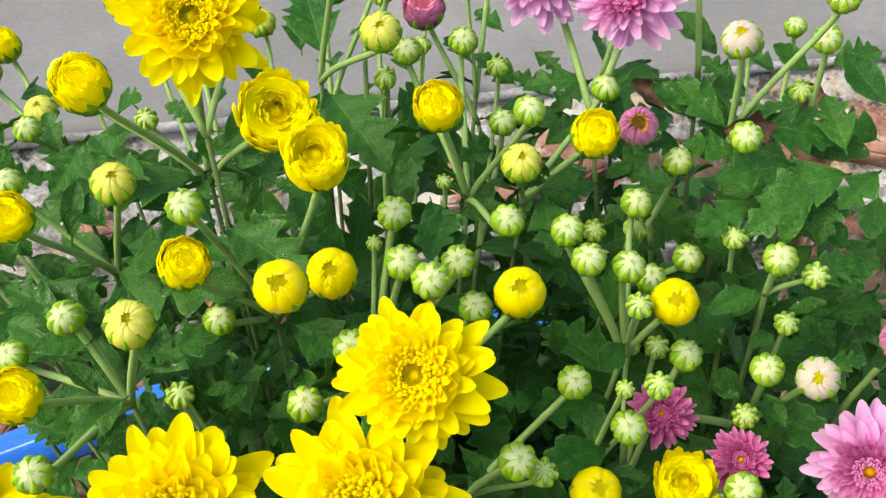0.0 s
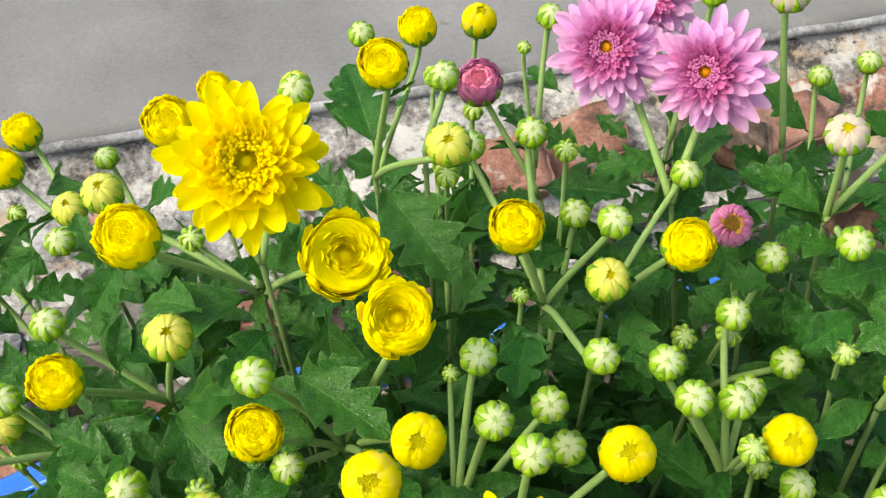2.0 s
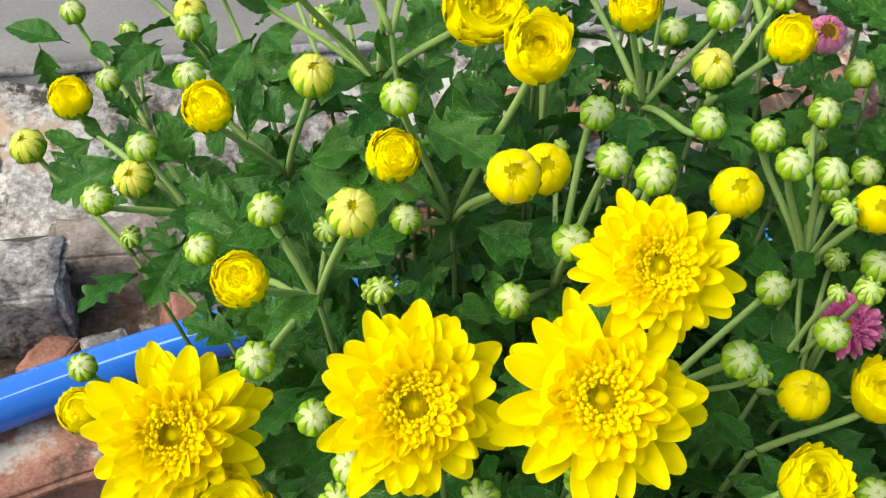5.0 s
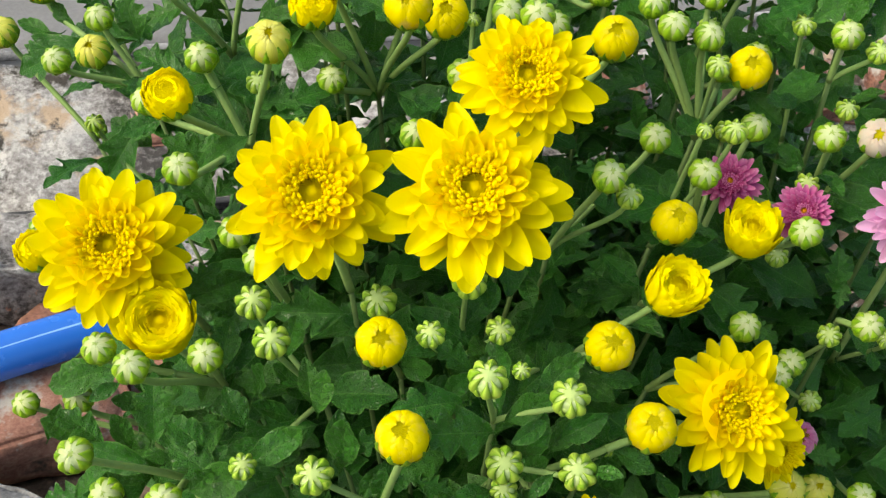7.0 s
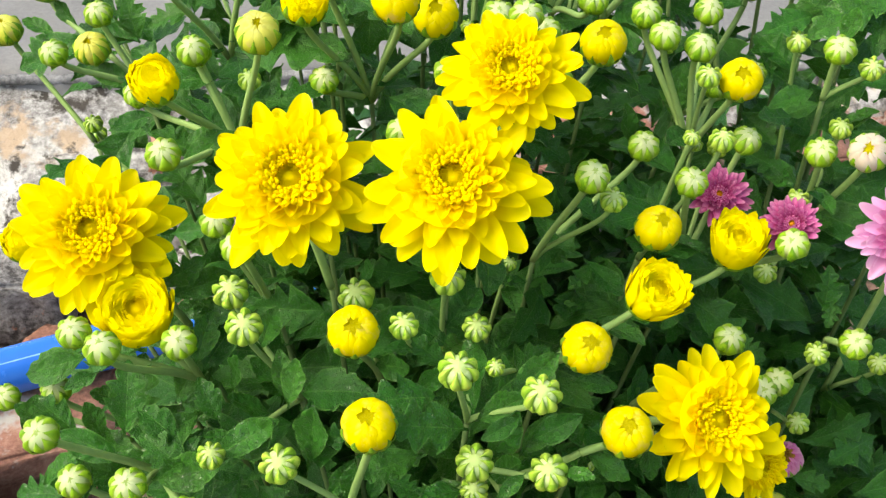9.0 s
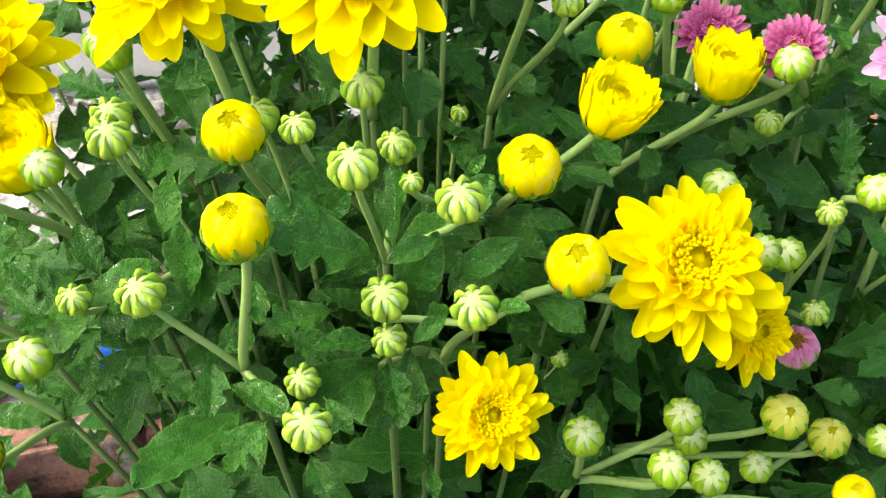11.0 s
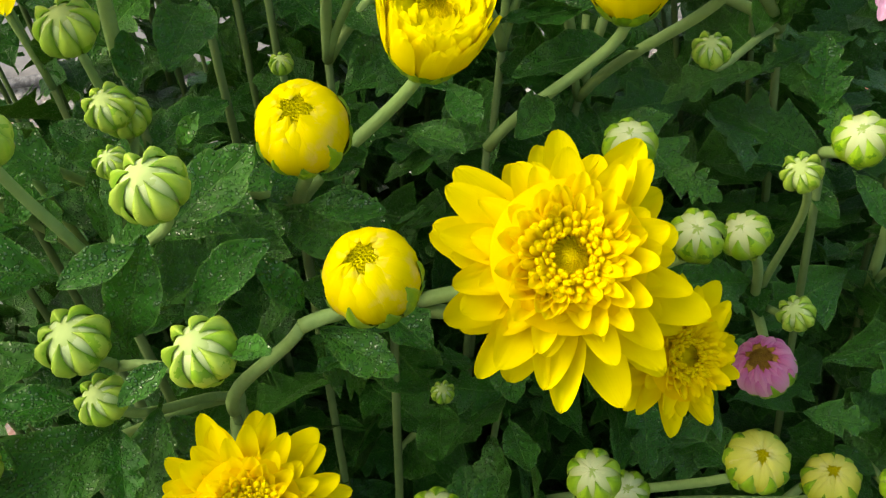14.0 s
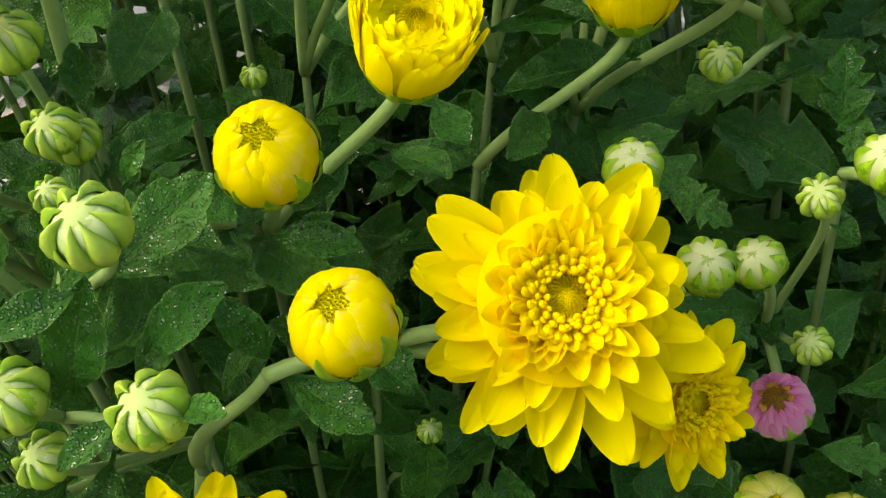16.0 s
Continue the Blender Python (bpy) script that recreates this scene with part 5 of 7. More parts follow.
leaf("y", -0.100, 0.174, 0.531, (0.30, -0.09, 0.95), (-0.12, -0.38, 0.90), 0.021, 5)
leaf("y", -0.002, 0.227, 0.550, (0.22, -0.97, 0.11), (-0.00, -0.22, 0.86), 0.019, 4)
leaf("y", 0.035, 0.201, 0.554, (0.67, -0.67, 0.31), (0.10, -0.16, 0.87), 0.019, 4)
leaf("y", -0.016, 0.157, 0.524, (-0.54, -0.23, 0.81), (0.15, -0.58, 0.92), 0.015, 4)
leaf("p", 0.130, 0.241, 0.545, (-0.19, -0.80, -0.57), (0.02, -0.20, 0.83), 0.014, 0)
leaf("y", -0.144, 0.144, 0.515, (-0.05, -1.00, -0.08), (-0.07, -0.19, 0.92), 0.012, 4)
leaf("y", -0.121, 0.177, 0.519, (0.89, -0.15, 0.44), (0.14, -0.48, 0.90), 0.016, 0)
leaf("y", -0.012, 0.135, 0.563, (-0.70, -0.48, 0.53), (0.10, -0.49, 0.81), 0.033, 0)
leaf("y", -0.011, 0.144, 0.557, (0.78, 0.02, 0.63), (0.00, -0.57, 0.81), 0.022, 5)
leaf("y", 0.009, 0.180, 0.548, (0.83, -0.55, -0.02), (0.19, -0.68, 0.80), 0.025, 4)
leaf("y", -0.027, 0.148, 0.535, (-0.84, -0.54, 0.07), (-0.05, -0.41, 0.83), 0.023, 0)
leaf("y", -0.012, 0.130, 0.540, (-0.77, -0.54, 0.33), (-0.08, -0.27, 0.85), 0.018, 4)
leaf("y", -0.013, 0.151, 0.517, (0.08, -0.88, -0.47), (0.24, -0.66, 0.85), 0.021, 3)
leaf("y", -0.005, 0.146, 0.528, (0.57, -0.31, 0.76), (-0.16, -0.53, 0.85), 0.022, 5)
leaf("y", 0.005, 0.138, 0.549, (0.54, 0.27, 0.80), (0.11, -0.43, 0.83), 0.019, 4)
leaf("y", -0.019, 0.149, 0.534, (-0.62, -0.33, 0.72), (0.08, -0.29, 0.84), 0.015, 4)
leaf("y", -0.037, 0.124, 0.514, (-0.86, 0.27, 0.42), (0.30, -0.24, 0.87), 0.019, 4)
leaf("y", -0.061, 0.139, 0.521, (-0.12, -0.82, -0.56), (-0.03, -0.61, 0.85), 0.018, 0)
leaf("y", -0.049, 0.142, 0.538, (-0.50, -0.62, -0.61), (0.33, -0.62, 0.83), 0.016, 5)
leaf("y", -0.060, 0.129, 0.544, (0.12, 0.02, 0.99), (0.08, -0.50, 0.83), 0.020, 2)
leaf("y", -0.041, 0.122, 0.516, (-0.38, -0.72, -0.58), (0.08, -0.44, 0.87), 0.019, 2)
leaf("y", -0.029, 0.114, 0.513, (0.50, -0.75, -0.43), (0.04, -0.53, 0.89), 0.014, 2)
leaf("y", -0.091, 0.148, 0.515, (-0.55, -0.61, -0.57), (0.17, -0.57, 0.84), 0.017, 0)
leaf("y", -0.030, 0.135, 0.527, (0.84, -0.54, 0.08), (0.22, -0.47, 0.85), 0.011, 4)
leaf("y", -0.016, 0.182, 0.572, (-0.11, 0.38, 0.92), (0.12, -0.71, 0.76), 0.014, 5)
leaf("y", 0.011, 0.245, 0.570, (0.56, -0.73, -0.40), (0.08, -0.36, 0.72), 0.020, 5)
leaf("y", 0.031, 0.207, 0.552, (0.93, -0.36, -0.04), (0.07, -0.71, 0.77), 0.019, 5)
leaf("y", 0.007, 0.229, 0.549, (-0.74, -0.62, 0.28), (-0.19, -0.42, 0.76), 0.015, 5)
leaf("y", -0.107, 0.161, 0.532, (-0.62, -0.77, 0.14), (0.19, -0.30, 0.80), 0.023, 3)
leaf("y", -0.108, 0.141, 0.530, (-0.37, -0.86, 0.34), (-0.00, -0.52, 0.82), 0.014, 2)
leaf("y", -0.031, 0.149, 0.562, (0.61, 0.09, 0.79), (0.22, -0.66, 0.80), 0.016, 5)
leaf("y", -0.086, 0.145, 0.516, (0.80, -0.51, -0.32), (0.06, -0.57, 0.84), 0.021, 0)
leaf("y", -0.072, 0.139, 0.506, (0.28, -0.82, -0.51), (0.39, -0.44, 0.86), 0.022, 2)
leaf("y", 0.002, 0.129, 0.495, (0.29, -0.93, -0.21), (-0.14, -0.28, 0.90), 0.010, 5)
leaf("y", -0.076, 0.145, 0.530, (-0.60, -0.79, 0.09), (0.27, -0.28, 0.83), 0.013, 0)
leaf("y", 0.054, 0.179, 0.521, (0.18, -0.28, -0.94), (0.12, -0.33, 0.83), 0.019, 5)
leaf("y", 0.032, 0.167, 0.524, (-0.68, -0.70, 0.23), (-0.18, -0.30, 0.84), 0.016, 0)
leaf("y", 0.017, 0.160, 0.532, (0.67, 0.15, -0.72), (0.12, -0.38, 0.84), 0.023, 3)
leaf("y", 0.036, 0.187, 0.492, (-0.17, -0.46, 0.87), (-0.10, -0.64, 0.87), 0.039, 4)
leaf("y", 0.036, 0.195, 0.482, (0.19, -0.98, 0.05), (-0.18, -0.60, 0.87), 0.025, 5)
leaf("y", 0.006, 0.250, 0.567, (0.56, -0.78, -0.28), (0.28, -0.27, 0.72), 0.020, 5)
leaf("p", 0.126, 0.236, 0.539, (-0.00, 0.12, 0.99), (0.05, -0.70, 0.77), 0.019, 1)
leaf("p", 0.123, 0.229, 0.526, (0.53, -0.80, -0.27), (-0.29, -0.33, 0.79), 0.012, 4)
leaf("p", 0.134, 0.233, 0.527, (0.59, -0.48, -0.65), (-0.08, -0.27, 0.79), 0.017, 4)
leaf("y", -0.008, 0.154, 0.556, (0.74, 0.50, 0.45), (0.34, -0.55, 0.81), 0.030, 1)
leaf("y", 0.011, 0.188, 0.544, (0.83, -0.50, 0.26), (0.19, -0.47, 0.80), 0.023, 3)
leaf("y", 0.041, 0.212, 0.561, (0.56, -0.79, -0.24), (-0.07, -0.43, 0.76), 0.017, 5)
leaf("y", 0.046, 0.192, 0.496, (-0.36, -0.52, 0.78), (0.07, -0.18, 0.86), 0.017, 3)
leaf("y", 0.055, 0.187, 0.493, (-0.04, -0.24, 0.97), (0.03, -0.17, 0.87), 0.027, 5)
leaf("y", 0.099, 0.210, 0.507, (0.97, -0.11, -0.21), (0.12, -0.20, 0.83), 0.012, 3)
leaf("y", 0.071, 0.240, 0.539, (0.76, -0.65, -0.01), (0.09, -0.35, 0.77), 0.031, 3)
leaf("y", 0.088, 0.223, 0.533, (0.87, -0.47, -0.13), (-0.20, -0.52, 0.79), 0.016, 1)
leaf("y", -0.028, 0.137, 0.524, (-0.48, -0.88, 0.00), (0.03, -0.37, 0.86), 0.014, 5)
leaf("y", 0.083, 0.251, 0.562, (-0.24, -0.56, -0.79), (0.19, -0.49, 0.73), 0.017, 3)
leaf("y", -0.018, 0.263, 0.568, (0.83, -0.52, -0.18), (0.19, -0.31, 0.71), 0.027, 1)
leaf("p", 0.126, 0.216, 0.463, (0.99, -0.13, -0.05), (-0.20, -0.55, 0.87), 0.019, 2)
leaf("y", 0.055, 0.182, 0.489, (0.33, -0.94, -0.05), (0.24, -0.23, 0.88), 0.018, 5)
leaf("y", 0.063, 0.166, 0.479, (-0.17, -0.19, 0.97), (0.10, -0.20, 0.90), 0.014, 5)
leaf("y", -0.006, 0.235, 0.552, (0.14, -0.99, 0.07), (0.33, -0.57, 0.75), 0.018, 5)
leaf("y", -0.001, 0.244, 0.551, (-0.22, -0.46, 0.86), (0.11, -0.54, 0.75), 0.009, 4)
leaf("p", 0.152, 0.239, 0.505, (-0.13, -0.97, -0.20), (-0.09, -0.57, 0.80), 0.012, 5)
leaf("y", -0.068, 0.140, 0.543, (0.81, -0.17, 0.56), (0.41, -0.54, 0.81), 0.018, 3)
leaf("p", 0.114, 0.310, 0.605, (-0.68, 0.44, 0.59), (-0.06, -0.54, 0.85), 0.025, 0)
leaf("p", 0.127, 0.298, 0.620, (0.19, 0.31, 0.93), (-0.19, -0.28, 0.84), 0.018, 5)
leaf("p", 0.123, 0.297, 0.601, (-0.89, -0.44, -0.09), (-0.03, -0.19, 0.86), 0.026, 4)
leaf("p", 0.131, 0.291, 0.612, (0.89, -0.06, 0.45), (-0.20, -0.52, 0.85), 0.024, 1)
leaf("p", 0.149, 0.331, 0.631, (-1.00, -0.07, -0.07), (-0.12, -0.27, 0.81), 0.040, 0)
leaf("p", 0.143, 0.320, 0.637, (-0.20, -0.93, -0.31), (0.03, -0.23, 0.81), 0.026, 1)
leaf("p", 0.118, 0.363, 0.628, (-0.77, 0.17, 0.62), (0.04, -0.30, 0.80), 0.029, 1)
leaf("p", 0.111, 0.447, 0.637, (0.72, -0.49, -0.49), (-0.28, -0.37, 0.75), 0.024, 4)
leaf("y", 0.043, 0.274, 0.588, (-0.12, -0.06, 0.99), (0.13, -0.50, 0.90), 0.018, 4)
leaf("y", 0.061, 0.284, 0.593, (-0.02, 0.11, 0.99), (-0.19, -0.42, 0.88), 0.025, 0)
leaf("y", 0.002, 0.316, 0.626, (-0.20, -0.97, 0.15), (-0.21, -0.55, 0.84), 0.034, 2)
leaf("y", -0.048, 0.291, 0.642, (-0.90, -0.33, -0.28), (-0.17, -0.45, 0.85), 0.028, 2)
leaf("y", -0.110, 0.258, 0.595, (0.80, 0.26, 0.54), (-0.10, -0.44, 0.89), 0.032, 3)
leaf("y", -0.143, 0.314, 0.610, (0.01, 0.76, 0.65), (0.11, -0.61, 0.84), 0.021, 5)
leaf("y", -0.065, 0.433, 0.624, (-0.14, 0.70, 0.70), (0.01, -0.45, 0.78), 0.027, 0)
leaf("p", 0.123, 0.359, 0.642, (0.73, -0.66, -0.16), (0.03, -0.65, 0.79), 0.018, 3)
leaf("y", 0.097, 0.266, 0.583, (0.78, -0.62, 0.00), (-0.34, -0.16, 0.90), 0.013, 5)
leaf("p", 0.124, 0.264, 0.581, (-0.48, -0.00, 0.88), (-0.38, -0.12, 0.89), 0.014, 5)
leaf("p", 0.138, 0.265, 0.592, (0.89, -0.04, 0.46), (-0.11, -0.41, 0.88), 0.014, 3)
leaf("y", 0.075, 0.344, 0.628, (-0.65, -0.75, -0.11), (-0.21, -0.35, 0.82), 0.016, 5)
leaf("y", 0.015, 0.357, 0.617, (0.29, 0.07, 0.96), (-0.23, -0.22, 0.82), 0.011, 5)
leaf("y", -0.054, 0.269, 0.591, (-0.06, -0.95, 0.32), (0.15, -0.35, 0.90), 0.012, 4)
leaf("y", -0.070, 0.260, 0.589, (-0.45, -0.88, 0.15), (0.17, -0.36, 0.91), 0.014, 4)
leaf("y", -0.094, 0.253, 0.585, (0.02, -1.00, -0.07), (0.23, -0.26, 0.91), 0.014, 1)
leaf("p", 0.133, 0.290, 0.590, (0.28, -0.32, 0.91), (-0.11, -0.25, 0.87), 0.015, 4)
leaf("y", -0.048, 0.276, 0.601, (0.54, -0.84, 0.04), (-0.10, -0.19, 0.89), 0.021, 5)
leaf("y", 0.003, 0.276, 0.612, (0.86, -0.51, -0.06), (-0.21, -0.18, 0.88), 0.020, 4)
leaf("y", -0.110, 0.322, 0.634, (-0.88, 0.47, 0.02), (0.35, -0.35, 0.82), 0.030, 3)
leaf("y", -0.143, 0.278, 0.601, (0.68, -0.05, 0.74), (0.21, -0.29, 0.87), 0.016, 5)
leaf("p", 0.117, 0.359, 0.627, (-0.64, 0.23, 0.74), (-0.15, -0.30, 0.80), 0.030, 0)
leaf("p", 0.134, 0.333, 0.623, (-0.98, 0.07, 0.17), (-0.37, -0.58, 0.81), 0.024, 3)
leaf("p", 0.133, 0.328, 0.635, (0.35, -0.92, -0.17), (-0.24, -0.54, 0.80), 0.033, 3)
leaf("p", 0.135, 0.360, 0.628, (0.78, 0.26, 0.57), (-0.39, -0.62, 0.79), 0.022, 3)
leaf("p", 0.104, 0.316, 0.600, (0.02, 0.36, 0.93), (0.05, -0.18, 0.85), 0.021, 3)
leaf("p", 0.119, 0.286, 0.630, (0.29, 0.27, 0.92), (-0.15, -0.27, 0.84), 0.017, 5)
leaf("p", 0.139, 0.288, 0.607, (0.71, 0.08, 0.70), (-0.19, -0.13, 0.85), 0.022, 1)
leaf("p", 0.115, 0.287, 0.611, (-0.86, -0.51, -0.04), (-0.27, -0.59, 0.85), 0.022, 4)
leaf("p", 0.130, 0.292, 0.592, (0.54, -0.32, 0.77), (-0.14, -0.17, 0.86), 0.018, 4)
leaf("p", 0.111, 0.288, 0.598, (-0.87, -0.48, 0.14), (-0.31, -0.54, 0.86), 0.022, 5)
leaf("p", 0.125, 0.285, 0.590, (-0.74, -0.63, 0.24), (-0.08, -0.43, 0.87), 0.015, 4)
leaf("p", 0.162, 0.281, 0.596, (-0.71, -0.25, 0.66), (-0.16, -0.54, 0.85), 0.014, 5)
leaf("p", 0.117, 0.264, 0.581, (0.36, -0.93, -0.08), (-0.01, -0.33, 0.89), 0.016, 4)
leaf("p", 0.112, 0.265, 0.580, (-0.85, -0.05, 0.52), (-0.12, -0.51, 0.89), 0.019, 5)
leaf("p", 0.116, 0.352, 0.623, (-0.93, -0.03, 0.37), (-0.21, -0.54, 0.81), 0.020, 5)
leaf("y", 0.076, 0.356, 0.634, (-0.03, -0.93, -0.38), (0.10, -0.23, 0.80), 0.021, 5)
leaf("p", 0.162, 0.314, 0.634, (-0.33, -0.89, -0.31), (-0.30, -0.20, 0.81), 0.023, 5)
leaf("p", 0.111, 0.357, 0.605, (0.66, -0.75, 0.02), (-0.07, -0.19, 0.82), 0.036, 2)
leaf("y", 0.083, 0.369, 0.596, (0.70, -0.59, -0.40), (0.10, -0.35, 0.82), 0.036, 0)
leaf("p", 0.126, 0.354, 0.580, (-0.95, 0.23, 0.22), (-0.10, -0.30, 0.84), 0.031, 0)
leaf("p", 0.162, 0.299, 0.566, (-0.68, -0.68, -0.29), (-0.39, -0.23, 0.87), 0.032, 1)
leaf("p", 0.180, 0.324, 0.580, (-0.60, -0.70, -0.39), (-0.21, -0.37, 0.84), 0.042, 3)
leaf("p", 0.121, 0.310, 0.555, (-0.82, 0.06, 0.56), (-0.30, -0.23, 0.88), 0.031, 1)
leaf("p", 0.145, 0.333, 0.584, (-0.79, -0.46, -0.41), (-0.40, -0.40, 0.84), 0.031, 3)
leaf("p", 0.202, 0.404, 0.596, (-0.85, 0.01, 0.53), (-0.40, -0.53, 0.79), 0.029, 1)
leaf("p", 0.158, 0.327, 0.602, (0.74, -0.64, -0.19), (-0.37, -0.25, 0.83), 0.020, 0)
leaf("p", 0.141, 0.281, 0.539, (-0.91, -0.42, 0.01), (-0.41, -0.28, 0.90), 0.028, 0)
leaf("p", 0.152, 0.308, 0.576, (0.91, -0.14, 0.40), (-0.18, -0.62, 0.86), 0.024, 2)
leaf("p", 0.151, 0.334, 0.578, (0.48, -0.72, -0.49), (-0.27, -0.21, 0.84), 0.033, 1)
leaf("p", 0.179, 0.309, 0.549, (-0.68, 0.25, 0.69), (-0.41, -0.18, 0.87), 0.028, 0)
leaf("y", -0.087, 0.339, 0.637, (0.84, 0.16, 0.51), (0.12, -0.34, 0.80), 0.027, 2)
leaf("y", -0.126, 0.335, 0.633, (-0.63, 0.76, 0.16), (0.31, -0.60, 0.80), 0.022, 4)
leaf("y", -0.126, 0.312, 0.618, (-0.72, 0.30, 0.62), (0.25, -0.47, 0.83), 0.022, 1)
leaf("y", -0.123, 0.302, 0.604, (0.77, -0.32, 0.55), (0.05, -0.61, 0.85), 0.046, 0)
leaf("y", -0.088, 0.289, 0.616, (-0.73, 0.66, 0.18), (-0.03, -0.25, 0.85), 0.028, 1)
leaf("y", -0.077, 0.290, 0.627, (0.73, 0.02, 0.68), (-0.06, -0.44, 0.84), 0.023, 0)
leaf("y", -0.077, 0.324, 0.636, (0.58, 0.22, 0.78), (0.01, -0.49, 0.81), 0.017, 3)
leaf("y", -0.089, 0.337, 0.630, (-0.34, 0.32, 0.89), (-0.08, -0.47, 0.81), 0.015, 5)
leaf("y", -0.046, 0.304, 0.639, (-0.89, 0.19, 0.41), (-0.08, -0.47, 0.82), 0.016, 0)
leaf("y", -0.056, 0.329, 0.628, (0.83, -0.10, 0.55), (0.08, -0.52, 0.81), 0.021, 2)
leaf("y", -0.070, 0.325, 0.613, (-0.72, 0.33, 0.61), (-0.04, -0.51, 0.83), 0.021, 3)
leaf("y", -0.116, 0.353, 0.608, (0.67, 0.61, 0.43), (-0.09, -0.70, 0.82), 0.023, 1)
leaf("y", -0.107, 0.339, 0.605, (-0.73, 0.01, 0.68), (-0.08, -0.51, 0.83), 0.023, 3)
leaf("y", -0.036, 0.307, 0.612, (-0.69, 0.10, 0.71), (-0.05, -0.60, 0.84), 0.022, 0)
leaf("y", -0.021, 0.334, 0.618, (0.58, 0.21, 0.79), (-0.24, -0.49, 0.82), 0.019, 1)
leaf("y", 0.028, 0.389, 0.591, (-0.67, -0.34, 0.66), (-0.06, -0.62, 0.80), 0.037, 1)
leaf("y", 0.044, 0.390, 0.602, (0.75, 0.20, 0.63), (-0.17, -0.60, 0.79), 0.023, 0)
leaf("y", 0.063, 0.366, 0.600, (-0.91, 0.15, 0.39), (-0.22, -0.52, 0.80), 0.022, 0)
leaf("y", 0.085, 0.385, 0.604, (0.57, 0.30, 0.77), (-0.09, -0.66, 0.78), 0.020, 3)
leaf("y", -0.009, 0.375, 0.627, (0.88, 0.17, 0.44), (-0.32, -0.47, 0.78), 0.019, 1)
leaf("y", -0.100, 0.381, 0.622, (-0.90, 0.16, 0.40), (-0.10, -0.52, 0.79), 0.020, 1)
leaf("y", -0.169, 0.401, 0.580, (-0.74, 0.60, 0.30), (-0.07, -0.38, 0.81), 0.030, 2)
leaf("y", -0.159, 0.431, 0.590, (0.54, -0.47, 0.70), (0.29, -0.42, 0.78), 0.035, 2)
leaf("y", -0.045, 0.377, 0.625, (0.69, 0.72, 0.12), (-0.16, -0.32, 0.79), 0.025, 3)
leaf("p", 0.109, 0.347, 0.593, (0.66, -0.70, -0.28), (0.00, -0.24, 0.75), 0.024, 3)
leaf("p", 0.135, 0.349, 0.594, (-0.85, 0.32, 0.43), (-0.29, -0.58, 0.74), 0.022, 2)
leaf("p", 0.151, 0.328, 0.598, (-0.81, -0.45, -0.37), (-0.12, -0.53, 0.74), 0.024, 0)
leaf("p", 0.142, 0.313, 0.581, (0.35, -0.94, -0.05), (-0.40, -0.48, 0.77), 0.025, 0)
leaf("p", 0.133, 0.323, 0.568, (-0.82, 0.22, 0.53), (-0.12, -0.70, 0.77), 0.021, 0)
leaf("p", 0.157, 0.343, 0.607, (-0.82, -0.56, -0.09), (-0.10, -0.70, 0.73), 0.024, 0)
leaf("y", 0.097, 0.329, 0.577, (0.66, -0.71, -0.25), (-0.14, -0.62, 0.77), 0.024, 2)
leaf("p", 0.124, 0.296, 0.561, (0.72, 0.05, 0.69), (-0.31, -0.20, 0.79), 0.022, 3)
leaf("p", 0.153, 0.279, 0.561, (-0.90, 0.16, 0.40), (-0.28, -0.43, 0.80), 0.020, 2)
leaf("p", 0.109, 0.291, 0.549, (-0.71, 0.32, 0.63), (0.07, -0.66, 0.81), 0.023, 2)
leaf("y", 0.082, 0.337, 0.597, (-0.68, -0.66, -0.31), (0.01, -0.41, 0.75), 0.026, 3)
leaf("y", -0.150, 0.312, 0.602, (0.79, -0.34, -0.51), (-0.05, -0.57, 0.75), 0.022, 3)
leaf("y", -0.127, 0.334, 0.586, (-0.76, -0.22, 0.62), (-0.07, -0.52, 0.76), 0.020, 2)
leaf("y", -0.071, 0.330, 0.592, (-0.74, -0.56, -0.37), (0.08, -0.34, 0.76), 0.022, 3)
leaf("y", -0.049, 0.308, 0.610, (-0.84, -0.24, 0.48), (-0.13, -0.37, 0.76), 0.019, 3)
leaf("y", -0.015, 0.284, 0.548, (0.72, 0.05, 0.69), (0.23, -0.47, 0.73), 0.020, 1)
leaf("y", -0.036, 0.241, 0.572, (-0.26, -0.96, -0.06), (0.03, -0.54, 0.72), 0.025, 1)
leaf("y", -0.019, 0.240, 0.551, (-0.64, -0.13, 0.76), (0.05, -0.38, 0.75), 0.020, 2)
leaf("y", -0.098, 0.223, 0.561, (0.74, 0.33, 0.59), (0.08, -0.62, 0.73), 0.018, 3)
leaf("y", -0.127, 0.248, 0.564, (0.63, 0.53, 0.57), (0.44, -0.69, 0.71), 0.017, 1)
leaf("y", -0.135, 0.207, 0.549, (0.77, 0.06, 0.63), (0.35, -0.67, 0.75), 0.020, 3)
leaf("y", -0.143, 0.201, 0.524, (0.79, -0.06, 0.61), (0.05, -0.31, 0.78), 0.022, 0)
leaf("y", 0.020, 0.280, 0.547, (-0.54, -0.21, 0.81), (-0.07, -0.45, 0.73), 0.024, 0)
leaf("y", 0.035, 0.265, 0.572, (-0.74, -0.32, 0.59), (0.18, -0.32, 0.71), 0.016, 3)
leaf("y", 0.014, 0.430, 0.622, (-0.61, 0.72, 0.32), (-0.09, -0.24, 0.84), 0.021, 2)
leaf("y", 0.035, 0.424, 0.613, (-0.71, 0.11, 0.69), (0.15, -0.67, 0.85), 0.024, 1)
leaf("y", 0.050, 0.408, 0.617, (-0.83, 0.24, 0.51), (-0.17, -0.18, 0.85), 0.022, 0)
